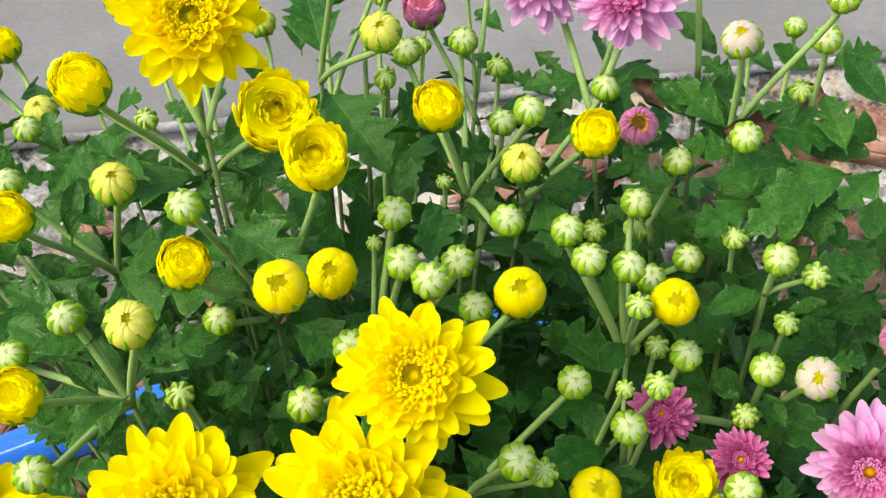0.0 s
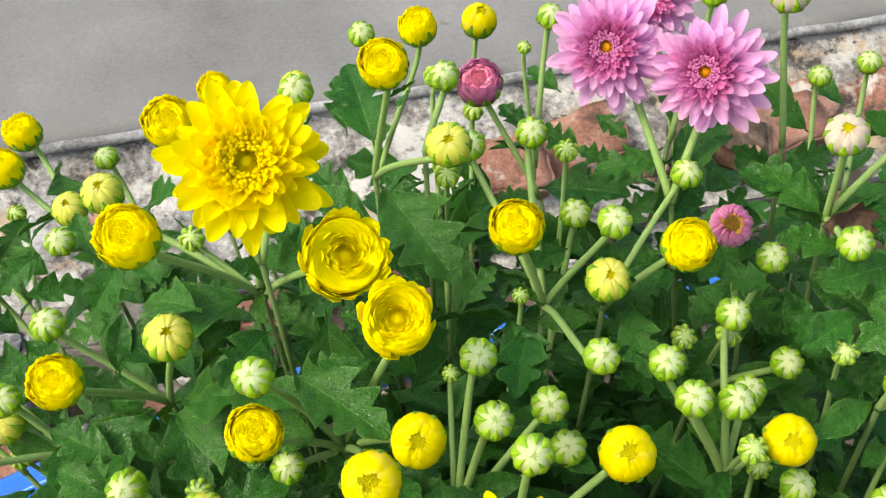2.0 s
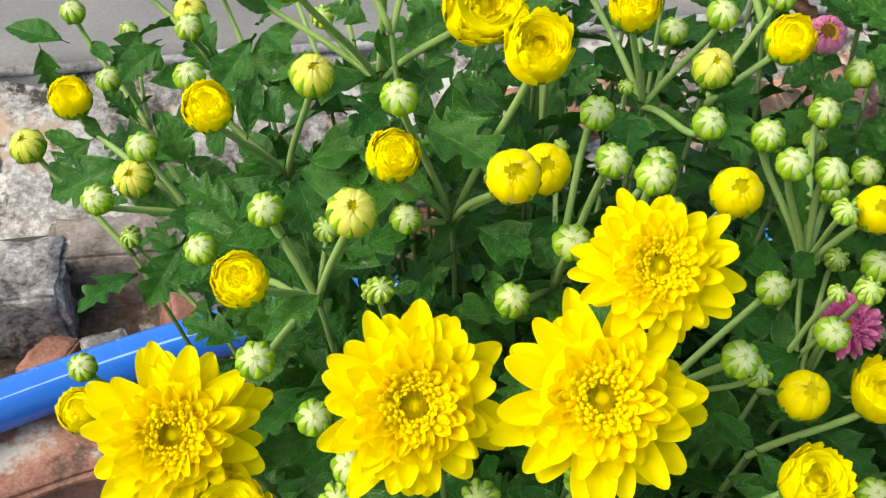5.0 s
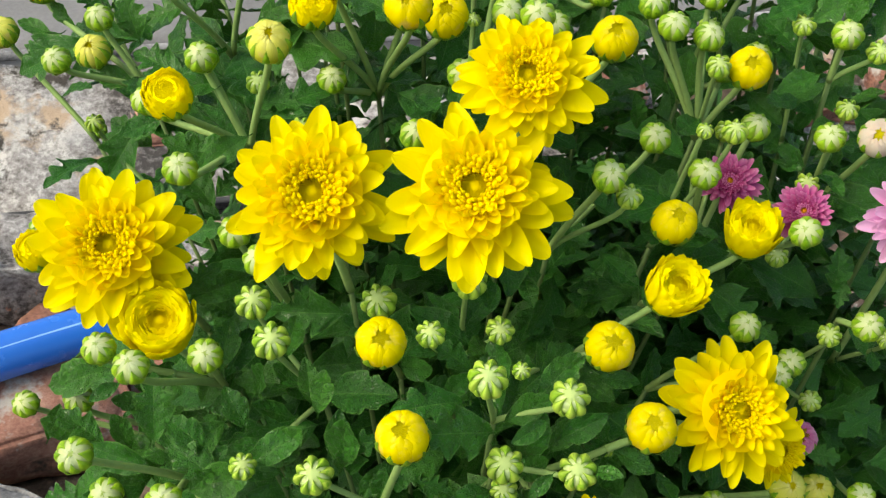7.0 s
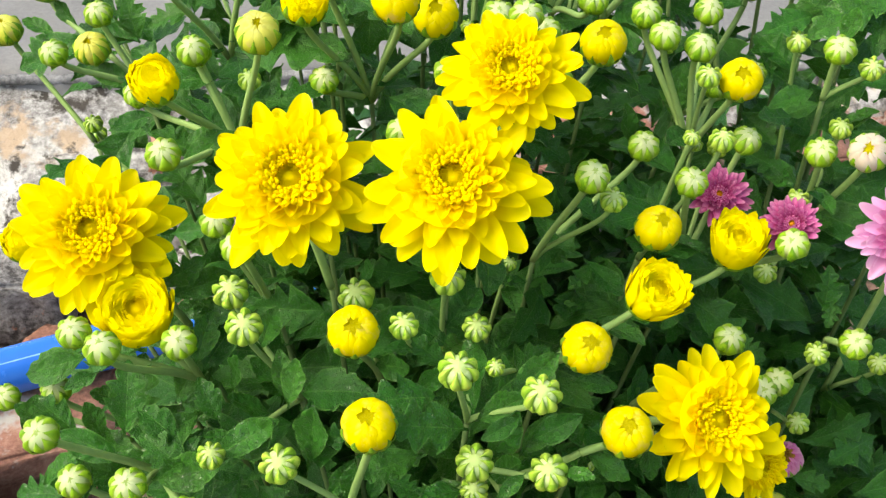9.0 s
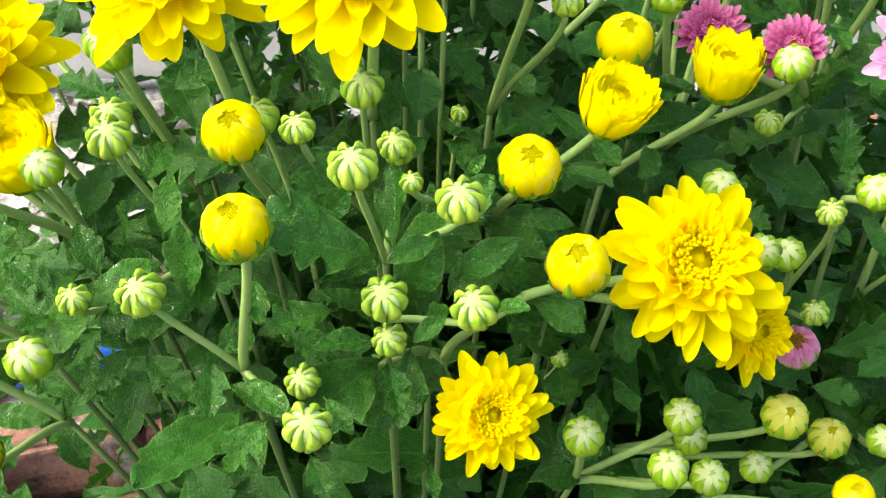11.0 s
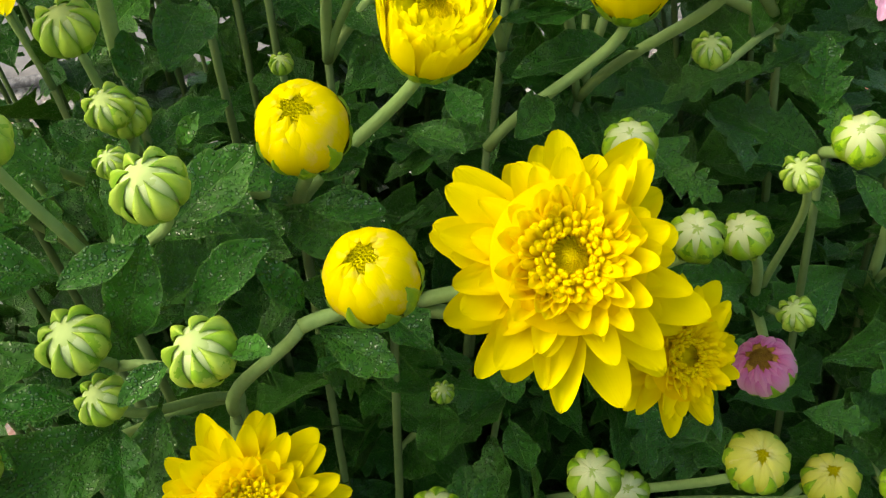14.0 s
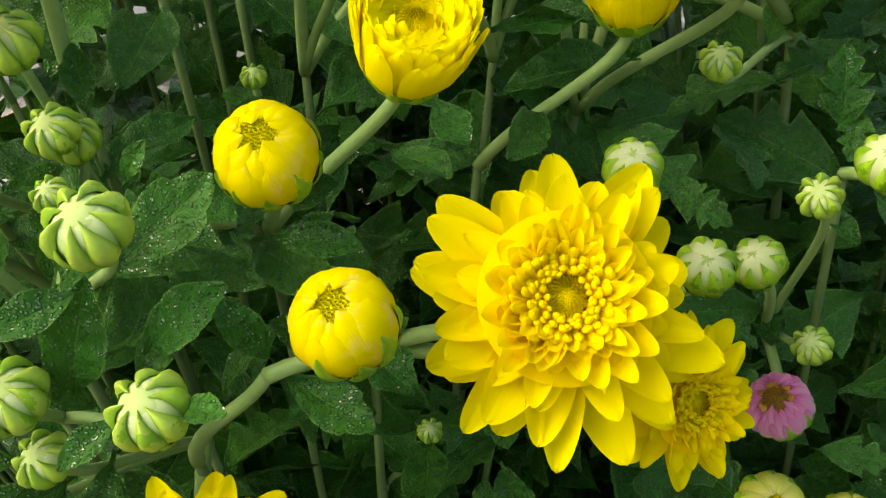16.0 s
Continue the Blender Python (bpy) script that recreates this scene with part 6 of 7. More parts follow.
leaf("y", 0.069, 0.421, 0.619, (-0.80, -0.59, -0.12), (-0.22, -0.51, 0.84), 0.023, 3)
leaf("y", 0.088, 0.420, 0.613, (-0.65, -0.66, -0.37), (-0.37, -0.33, 0.84), 0.025, 1)
leaf("p", 0.100, 0.412, 0.601, (-0.88, 0.22, 0.42), (-0.07, -0.15, 0.85), 0.022, 1)
leaf("p", 0.113, 0.407, 0.613, (-0.76, 0.21, 0.62), (-0.14, -0.63, 0.84), 0.020, 1)
leaf("p", 0.155, 0.479, 0.579, (-0.71, 0.36, 0.61), (-0.31, -0.55, 0.82), 0.024, 3)
leaf("p", 0.189, 0.521, 0.563, (-0.46, 0.88, 0.12), (-0.21, -0.20, 0.81), 0.025, 2)
leaf("y", -0.014, 0.405, 0.631, (-0.43, 0.75, 0.50), (0.11, -0.41, 0.85), 0.019, 1)
leaf("y", 0.030, 0.462, 0.621, (-0.66, 0.69, 0.29), (-0.10, -0.38, 0.82), 0.021, 0)
leaf("y", 0.043, 0.448, 0.619, (0.65, -0.75, -0.11), (0.06, -0.62, 0.83), 0.019, 0)
leaf("y", -0.015, 0.455, 0.628, (0.67, 0.36, 0.65), (0.15, -0.65, 0.82), 0.019, 5)
leaf("p", 0.108, 0.390, 0.601, (-0.92, -0.04, 0.38), (-0.39, -0.39, 0.86), 0.022, 1)
leaf("p", 0.131, 0.397, 0.621, (-0.76, -0.55, -0.35), (-0.05, -0.29, 0.83), 0.024, 0)
leaf("y", 0.037, 0.353, 0.608, (0.79, -0.60, -0.07), (-0.01, -0.25, 0.89), 0.019, 2)
leaf("y", 0.066, 0.363, 0.603, (-0.84, -0.54, -0.01), (-0.17, -0.30, 0.88), 0.021, 0)
leaf("y", 0.085, 0.356, 0.602, (-0.86, -0.50, -0.05), (-0.25, -0.15, 0.88), 0.020, 3)
leaf("y", 0.022, 0.357, 0.582, (0.67, -0.04, 0.74), (0.10, -0.52, 0.90), 0.022, 0)
leaf("y", 0.054, 0.340, 0.592, (-0.85, -0.14, 0.50), (-0.12, -0.25, 0.90), 0.022, 0)
leaf("y", 0.078, 0.362, 0.577, (0.74, 0.11, 0.67), (-0.21, -0.52, 0.89), 0.020, 0)
leaf("y", 0.050, 0.374, 0.597, (-0.90, 0.19, 0.40), (0.12, -0.29, 0.88), 0.018, 2)
leaf("y", 0.076, 0.377, 0.598, (0.76, 0.28, 0.58), (-0.17, -0.31, 0.87), 0.018, 1)
leaf("y", -0.063, 0.329, 0.633, (0.77, -0.17, 0.62), (-0.07, -0.22, 0.89), 0.022, 0)
leaf("y", -0.039, 0.308, 0.641, (-0.89, 0.19, 0.42), (-0.06, -0.41, 0.90), 0.014, 0)
leaf("y", -0.035, 0.345, 0.630, (0.80, 0.58, -0.13), (-0.11, -0.49, 0.88), 0.018, 1)
leaf("y", 0.026, 0.144, 0.550, (-0.44, -0.10, 0.89), (0.22, -0.51, 0.83), 0.015, 4)
leaf("y", 0.026, 0.144, 0.548, (0.86, -0.22, -0.45), (0.22, -0.51, 0.83), 0.018, 5)
leaf("y", 0.021, 0.165, 0.559, (0.98, -0.17, 0.11), (0.23, -0.57, 0.79), 0.016, 4)
leaf("y", 0.007, 0.139, 0.555, (0.70, -0.07, 0.71), (0.30, -0.49, 0.82), 0.021, 4)
leaf("y", -0.005, 0.135, 0.548, (0.33, -0.03, 0.94), (0.34, -0.45, 0.82), 0.024, 4)
leaf("y", 0.004, 0.135, 0.571, (-0.76, -0.64, -0.08), (0.34, -0.52, 0.78), 0.015, 4)
leaf("y", 0.009, 0.145, 0.583, (0.55, -0.09, 0.83), (0.33, -0.58, 0.75), 0.008, 4)
leaf("y", -0.001, 0.147, 0.563, (0.64, 0.67, 0.38), (0.33, -0.52, 0.79), 0.024, 5)
leaf("y", -0.011, 0.134, 0.531, (0.37, -0.88, -0.30), (0.33, -0.41, 0.85), 0.017, 2)
leaf("y", 0.018, 0.127, 0.556, (0.71, -0.48, 0.52), (0.28, -0.47, 0.84), 0.012, 4)
leaf("y", -0.045, 0.133, 0.556, (0.25, -0.79, -0.56), (0.28, -0.53, 0.80), 0.014, 5)
leaf("y", -0.044, 0.112, 0.539, (0.85, -0.50, -0.18), (0.27, -0.47, 0.84), 0.017, 4)
leaf("y", -0.056, 0.124, 0.536, (0.21, -0.90, -0.38), (0.29, -0.48, 0.83), 0.018, 2)
leaf("y", -0.036, 0.108, 0.531, (-0.59, -0.68, -0.44), (0.25, -0.46, 0.85), 0.018, 3)
leaf("y", -0.023, 0.111, 0.536, (0.73, -0.56, -0.39), (0.22, -0.48, 0.85), 0.012, 4)
leaf("y", 0.007, 0.129, 0.552, (-0.68, -0.69, -0.27), (0.15, -0.54, 0.83), 0.012, 4)
leaf("y", -0.005, 0.141, 0.531, (-0.01, -0.87, -0.50), (0.17, -0.52, 0.84), 0.024, 2)
leaf("p", 0.115, 0.356, 0.634, (-0.73, 0.44, 0.53), (-0.19, -0.57, 0.80), 0.029, 2)
leaf("p", 0.122, 0.354, 0.639, (0.94, -0.34, 0.08), (-0.20, -0.57, 0.80), 0.034, 1)
leaf("p", 0.157, 0.337, 0.635, (-0.17, 0.86, 0.47), (-0.25, -0.54, 0.80), 0.029, 0)
leaf("p", 0.182, 0.365, 0.638, (-0.49, 0.78, 0.38), (-0.28, -0.56, 0.78), 0.030, 5)
leaf("p", 0.134, 0.327, 0.638, (-0.94, -0.33, 0.10), (-0.22, -0.55, 0.81), 0.033, 0)
leaf("p", 0.151, 0.316, 0.641, (-0.94, -0.33, 0.10), (-0.26, -0.53, 0.81), 0.033, 3)
leaf("p", 0.118, 0.341, 0.632, (-0.97, 0.15, 0.17), (-0.19, -0.56, 0.81), 0.024, 2)
leaf("p", 0.119, 0.408, 0.641, (-0.55, 0.77, 0.33), (-0.18, -0.61, 0.77), 0.028, 4)
leaf("p", 0.160, 0.385, 0.646, (0.93, 0.24, 0.29), (-0.24, -0.59, 0.77), 0.027, 1)
leaf("p", 0.158, 0.393, 0.639, (-0.84, 0.35, 0.41), (-0.24, -0.59, 0.78), 0.021, 5)
leaf("p", 0.158, 0.309, 0.648, (-0.75, -0.65, -0.14), (-0.27, -0.53, 0.80), 0.025, 2)
leaf("p", 0.137, 0.308, 0.639, (-0.87, -0.49, -0.06), (-0.24, -0.53, 0.82), 0.031, 1)
leaf("p", 0.108, 0.380, 0.623, (-0.73, 0.44, 0.52), (-0.16, -0.58, 0.80), 0.024, 4)
leaf("p", 0.091, 0.330, 0.625, (-0.94, 0.23, 0.27), (-0.15, -0.55, 0.82), 0.020, 1)
leaf("p", 0.114, 0.309, 0.633, (-0.85, -0.53, -0.01), (-0.20, -0.53, 0.82), 0.026, 0)
leaf("y", -0.118, 0.265, 0.609, (-0.90, -0.41, 0.15), (0.20, -0.46, 0.86), 0.025, 4)
leaf("y", -0.132, 0.272, 0.587, (-0.85, 0.34, 0.41), (0.21, -0.45, 0.87), 0.035, 1)
leaf("y", -0.107, 0.244, 0.600, (-0.71, -0.68, -0.19), (0.19, -0.43, 0.88), 0.026, 4)
leaf("y", -0.147, 0.254, 0.580, (0.92, 0.25, 0.30), (0.24, -0.42, 0.88), 0.023, 5)
leaf("y", -0.142, 0.290, 0.593, (-0.88, 0.31, 0.37), (0.23, -0.47, 0.85), 0.028, 0)
leaf("y", -0.120, 0.243, 0.584, (-0.82, -0.07, 0.56), (0.20, -0.41, 0.89), 0.025, 2)
leaf("y", -0.149, 0.272, 0.587, (-0.89, -0.28, -0.34), (0.24, -0.44, 0.86), 0.020, 5)
leaf("y", -0.134, 0.276, 0.535, (-0.62, 0.37, 0.69), (0.35, -0.58, 0.73), 0.031, 0)
leaf("y", -0.151, 0.289, 0.523, (-0.91, 0.12, 0.40), (0.36, -0.57, 0.74), 0.026, 1)
leaf("y", -0.134, 0.317, 0.523, (-0.58, 0.40, 0.71), (0.33, -0.60, 0.73), 0.032, 2)
leaf("y", -0.105, 0.278, 0.530, (-0.52, 0.43, 0.74), (0.31, -0.59, 0.74), 0.028, 3)
leaf("y", -0.110, 0.305, 0.536, (-0.39, 0.48, 0.79), (0.30, -0.62, 0.73), 0.028, 0)
leaf("y", -0.172, 0.319, 0.536, (-0.78, 0.26, 0.57), (0.38, -0.59, 0.71), 0.026, 1)
leaf("y", -0.035, 0.285, 0.524, (-0.58, 0.40, 0.71), (0.19, -0.62, 0.76), 0.029, 2)
leaf("y", -0.032, 0.313, 0.528, (-0.55, 0.41, 0.72), (0.18, -0.64, 0.74), 0.028, 3)
leaf("y", -0.056, 0.331, 0.524, (-0.74, 0.30, 0.61), (0.21, -0.64, 0.74), 0.024, 0)
leaf("y", -0.017, 0.287, 0.522, (-0.53, 0.42, 0.74), (0.16, -0.63, 0.76), 0.023, 1)
leaf("y", -0.091, 0.299, 0.523, (-0.42, 0.47, 0.78), (0.27, -0.61, 0.75), 0.025, 2)
leaf("y", -0.140, 0.304, 0.506, (-0.84, 0.21, 0.51), (0.33, -0.57, 0.75), 0.021, 3)
leaf("y", -0.144, 0.261, 0.516, (-0.82, 0.22, 0.52), (0.36, -0.55, 0.76), 0.022, 0)
leaf("y", -0.154, 0.180, 0.536, (-0.92, -0.39, -0.06), (0.21, -0.44, 0.87), 0.021, 4)
leaf("y", -0.150, 0.177, 0.532, (-0.79, -0.60, -0.12), (0.20, -0.43, 0.88), 0.014, 4)
leaf("y", -0.132, 0.149, 0.529, (-0.00, 0.48, 0.88), (0.18, -0.40, 0.90), 0.027, 0)
leaf("y", -0.153, 0.158, 0.517, (-0.74, 0.21, 0.64), (0.21, -0.40, 0.89), 0.022, 2)
leaf("y", -0.142, 0.154, 0.520, (-0.43, 0.31, 0.85), (0.19, -0.40, 0.90), 0.017, 5)
leaf("y", -0.162, 0.162, 0.515, (-0.86, 0.05, 0.51), (0.22, -0.40, 0.89), 0.019, 5)
leaf("y", -0.111, 0.148, 0.528, (-0.71, 0.22, 0.67), (0.15, -0.41, 0.90), 0.021, 6)
leaf("y", -0.099, 0.154, 0.534, (-0.40, 0.34, 0.85), (0.13, -0.42, 0.90), 0.018, 6)
leaf("y", -0.097, 0.136, 0.537, (0.78, 0.24, 0.57), (0.13, -0.40, 0.91), 0.026, 4)
leaf("y", -0.066, 0.135, 0.543, (0.09, 0.41, 0.91), (0.07, -0.41, 0.91), 0.019, 4)
leaf("y", -0.075, 0.154, 0.549, (-0.15, 0.38, 0.91), (0.09, -0.44, 0.89), 0.018, 4)
leaf("y", -0.105, 0.138, 0.524, (-0.73, 0.22, 0.64), (0.14, -0.39, 0.91), 0.023, 3)
leaf("y", -0.124, 0.178, 0.517, (0.43, 0.40, 0.81), (0.16, -0.43, 0.89), 0.024, 0)
leaf("y", -0.143, 0.213, 0.513, (0.63, 0.32, 0.70), (0.18, -0.46, 0.87), 0.024, 1)
leaf("y", -0.115, 0.222, 0.523, (-0.82, 0.06, 0.56), (0.14, -0.48, 0.87), 0.017, 0)
leaf("y", -0.141, 0.167, 0.447, (0.39, 0.17, 0.90), (0.23, -0.43, 0.87), 0.024, 6)
leaf("y", -0.141, 0.140, 0.453, (-0.83, 0.50, 0.24), (0.25, -0.41, 0.88), 0.023, 5)
leaf("y", -0.156, 0.184, 0.497, (-0.11, -0.16, -0.98), (0.28, -0.49, 0.83), 0.020, 2)
leaf("y", -0.134, 0.190, 0.489, (0.42, 0.10, 0.90), (0.23, -0.50, 0.83), 0.017, 2)
leaf("y", -0.115, 0.185, 0.510, (0.19, 0.36, 0.91), (0.22, -0.52, 0.83), 0.019, 2)
leaf("y", -0.122, 0.184, 0.456, (-0.47, 0.09, 0.88), (0.20, -0.46, 0.86), 0.016, 3)
leaf("y", -0.123, 0.191, 0.466, (0.96, -0.22, 0.19), (0.21, -0.48, 0.85), 0.025, 4)
leaf("y", -0.157, 0.160, 0.467, (1.00, 0.01, 0.10), (0.27, -0.44, 0.86), 0.024, 4)
leaf("y", -0.154, 0.151, 0.466, (0.28, -0.00, -0.96), (0.27, -0.43, 0.86), 0.019, 4)
leaf("y", -0.183, 0.163, 0.445, (0.66, 0.33, 0.68), (0.29, -0.41, 0.86), 0.016, 4)
leaf("y", -0.131, 0.188, 0.461, (-0.52, 0.67, 0.53), (0.22, -0.47, 0.85), 0.019, 0)
leaf("y", -0.116, 0.155, 0.441, (-0.49, -0.84, -0.23), (0.20, -0.42, 0.88), 0.016, 5)
leaf("y", -0.135, 0.171, 0.438, (0.70, 0.14, 0.70), (0.22, -0.43, 0.87), 0.018, 0)
leaf("y", -0.151, 0.182, 0.473, (0.82, -0.45, -0.36), (0.26, -0.47, 0.84), 0.018, 0)
leaf("y", -0.165, 0.188, 0.485, (0.94, -0.33, -0.01), (0.28, -0.48, 0.83), 0.021, 5)
leaf("y", -0.170, 0.139, 0.446, (-0.96, -0.14, 0.23), (0.28, -0.39, 0.88), 0.019, 6)
leaf("y", -0.166, 0.165, 0.456, (0.83, -0.39, -0.41), (0.27, -0.43, 0.86), 0.023, 5)
leaf("y", -0.171, 0.157, 0.426, (-0.78, -0.24, 0.57), (0.27, -0.40, 0.88), 0.018, 5)
leaf("y", -0.153, 0.183, 0.493, (0.45, 0.83, 0.33), (0.27, -0.49, 0.83), 0.016, 6)
leaf("y", -0.116, 0.175, 0.474, (-0.99, -0.16, -0.05), (0.21, -0.47, 0.86), 0.024, 4)
leaf("y", -0.119, 0.180, 0.503, (0.34, 0.86, 0.39), (0.22, -0.51, 0.83), 0.017, 5)
leaf("y", -0.169, 0.168, 0.469, (-0.99, 0.10, -0.13), (0.29, -0.45, 0.85), 0.026, 0)
leaf("y", -0.126, 0.160, 0.462, (-0.75, 0.47, 0.46), (0.22, -0.44, 0.87), 0.020, 3)
leaf("y", -0.133, 0.196, 0.473, (0.97, 0.26, 0.01), (0.22, -0.49, 0.84), 0.025, 4)
leaf("y", -0.148, 0.197, 0.496, (-0.94, -0.17, 0.30), (0.26, -0.51, 0.82), 0.018, 5)
leaf("y", -0.144, 0.158, 0.463, (-0.64, -0.62, -0.44), (0.25, -0.44, 0.86), 0.015, 5)
leaf("y", -0.128, 0.169, 0.433, (-0.42, 0.17, 0.89), (0.21, -0.43, 0.88), 0.022, 6)
leaf("y", -0.115, 0.180, 0.495, (-0.73, -0.26, -0.63), (0.21, -0.50, 0.84), 0.023, 0)
leaf("y", -0.137, 0.191, 0.486, (0.26, 0.36, 0.90), (0.24, -0.50, 0.83), 0.017, 5)
leaf("y", -0.137, 0.146, 0.455, (-0.08, -0.63, -0.77), (0.24, -0.42, 0.88), 0.018, 6)
leaf("y", -0.132, 0.170, 0.499, (-0.66, 0.71, 0.25), (0.25, -0.49, 0.84), 0.021, 5)
leaf("y", -0.167, 0.150, 0.445, (0.92, -0.40, -0.06), (0.28, -0.40, 0.87), 0.027, 6)
leaf("y", -0.146, 0.167, 0.484, (-0.65, -0.19, 0.73), (0.26, -0.47, 0.85), 0.020, 4)
leaf("y", -0.161, 0.189, 0.475, (-0.84, 0.05, -0.54), (0.27, -0.47, 0.84), 0.023, 4)
leaf("y", -0.189, 0.344, 0.602, (0.75, -0.45, -0.49), (0.28, -0.57, 0.78), 0.026, 0, False)
leaf("y", -0.167, 0.376, 0.600, (0.95, -0.03, 0.33), (-0.05, -0.60, 0.80), 0.034, 1, False)
leaf("y", -0.160, 0.356, 0.590, (-0.07, 0.84, 0.54), (0.19, -0.49, 0.85), 0.018, 1, False)
leaf("y", -0.158, 0.311, 0.564, (-0.85, -0.17, -0.50), (-0.08, -0.44, 0.89), 0.025, 4, False)
leaf("y", -0.158, 0.398, 0.586, (0.03, -0.29, -0.95), (-0.10, -0.42, 0.90), 0.027, 3, False)
leaf("y", -0.150, 0.379, 0.593, (0.90, -0.36, 0.25), (-0.07, -0.50, 0.86), 0.028, 3, False)
leaf("y", -0.202, 0.368, 0.577, (-0.64, 0.15, 0.75), (0.22, -0.31, 0.93), 0.020, 0, False)
leaf("y", -0.222, 0.355, 0.550, (0.69, 0.54, 0.47), (0.00, -0.31, 0.95), 0.027, 4, False)
leaf("y", -0.142, 0.369, 0.597, (-0.83, 0.50, 0.24), (0.13, -0.41, 0.91), 0.022, 1, False)
leaf("y", -0.150, 0.370, 0.612, (0.81, 0.12, 0.57), (0.28, -0.42, 0.87), 0.025, 4, False)
leaf("y", -0.159, 0.366, 0.588, (-0.93, -0.36, -0.11), (-0.05, -0.44, 0.89), 0.024, 1, False)
leaf("y", -0.189, 0.384, 0.608, (-0.79, -0.52, -0.32), (0.26, -0.48, 0.84), 0.025, 1, False)
leaf("y", -0.198, 0.370, 0.597, (0.92, 0.38, -0.09), (0.12, -0.44, 0.89), 0.026, 2, False)
leaf("y", -0.175, 0.345, 0.532, (0.98, -0.20, 0.02), (-0.01, -0.53, 0.85), 0.036, 2, False)
leaf("y", -0.248, 0.392, 0.601, (0.13, -0.20, -0.97), (0.15, -0.60, 0.79), 0.023, 0, False)
leaf("y", -0.223, 0.365, 0.619, (-0.96, 0.15, 0.23), (0.29, -0.40, 0.87), 0.028, 4, False)
leaf("y", -0.184, 0.341, 0.547, (-0.64, 0.61, 0.47), (0.08, -0.28, 0.96), 0.022, 0, False)
leaf("y", -0.193, 0.393, 0.586, (-0.72, 0.17, 0.67), (-0.04, -0.59, 0.81), 0.021, 6, False)
leaf("y", -0.184, 0.358, 0.566, (0.91, -0.40, -0.13), (-0.03, -0.41, 0.91), 0.029, 4, False)
leaf("y", -0.182, 0.337, 0.589, (-0.98, 0.20, 0.05), (0.15, -0.51, 0.84), 0.032, 3, False)
leaf("y", -0.168, 0.384, 0.602, (-0.42, 0.72, 0.55), (-0.06, -0.48, 0.88), 0.023, 2, False)
leaf("y", -0.221, 0.363, 0.573, (-0.79, -0.43, -0.45), (0.09, -0.42, 0.90), 0.030, 1, False)
leaf("y", -0.176, 0.332, 0.574, (-0.89, -0.21, -0.40), (0.01, -0.56, 0.83), 0.022, 2, False)
leaf("y", -0.173, 0.336, 0.587, (-0.92, -0.35, 0.17), (0.06, -0.47, 0.88), 0.028, 6, False)
leaf("y", -0.178, 0.310, 0.557, (0.99, -0.04, 0.14), (0.03, -0.31, 0.95), 0.031, 3, False)
leaf("y", -0.143, 0.391, 0.596, (0.88, -0.46, 0.08), (-0.07, -0.63, 0.77), 0.027, 3, False)
leaf("y", -0.122, 0.347, 0.552, (0.14, -0.92, -0.37), (0.09, -0.22, 0.97), 0.019, 0, False)
leaf("y", -0.076, 0.348, 0.556, (-0.93, -0.35, -0.13), (0.19, -0.33, 0.92), 0.029, 0, False)
leaf("y", -0.143, 0.379, 0.558, (0.47, -0.69, -0.55), (-0.05, -0.24, 0.97), 0.021, 0, False)
leaf("y", -0.075, 0.365, 0.566, (-0.55, -0.58, -0.59), (-0.01, -0.29, 0.96), 0.020, 4, False)
leaf("y", -0.119, 0.375, 0.558, (-0.44, -0.66, -0.61), (0.06, -0.46, 0.89), 0.021, 0, False)
leaf("y", -0.126, 0.367, 0.561, (-0.96, 0.27, 0.05), (-0.02, -0.36, 0.93), 0.025, 2, False)
leaf("y", -0.077, 0.339, 0.534, (-0.84, 0.29, 0.45), (0.12, -0.26, 0.96), 0.030, 1, False)
leaf("y", -0.146, 0.346, 0.562, (-0.96, 0.09, -0.26), (0.14, -0.49, 0.86), 0.034, 0, False)
leaf("y", -0.131, 0.361, 0.543, (0.86, -0.50, 0.13), (-0.01, -0.48, 0.88), 0.026, 1, False)
leaf("y", -0.110, 0.339, 0.550, (-0.90, -0.24, -0.36), (0.23, -0.35, 0.91), 0.029, 2, False)
leaf("y", -0.119, 0.350, 0.574, (-0.58, -0.46, -0.68), (0.25, -0.36, 0.90), 0.021, 0, False)
leaf("y", -0.129, 0.345, 0.536, (-0.26, -0.73, -0.63), (0.27, -0.46, 0.84), 0.021, 0, False)
leaf("y", -0.137, 0.349, 0.564, (-0.54, 0.76, 0.36), (0.08, -0.35, 0.93), 0.020, 0, False)
leaf("y", -0.078, 0.369, 0.566, (0.46, -0.84, -0.30), (-0.08, -0.49, 0.87), 0.025, 2, False)
leaf("y", 0.038, 0.435, 0.573, (0.37, -0.37, -0.85), (0.09, -0.32, 0.94), 0.027, 2, False)
leaf("y", -0.023, 0.447, 0.581, (0.49, 0.70, 0.53), (0.16, -0.46, 0.87), 0.024, 2, False)
leaf("y", 0.052, 0.460, 0.564, (-0.67, -0.18, -0.72), (-0.23, -0.46, 0.86), 0.032, 2, False)
leaf("y", 0.002, 0.417, 0.510, (0.53, -0.51, -0.67), (-0.17, -0.29, 0.94), 0.022, 0, False)
leaf("y", 0.010, 0.450, 0.548, (-0.86, -0.48, -0.14), (-0.08, -0.40, 0.91), 0.025, 2, False)
leaf("y", -0.074, 0.455, 0.569, (-0.92, 0.29, 0.27), (0.08, -0.37, 0.93), 0.026, 2, False)
leaf("y", 0.027, 0.444, 0.583, (0.97, 0.15, -0.17), (0.04, -0.43, 0.90), 0.028, 1, False)
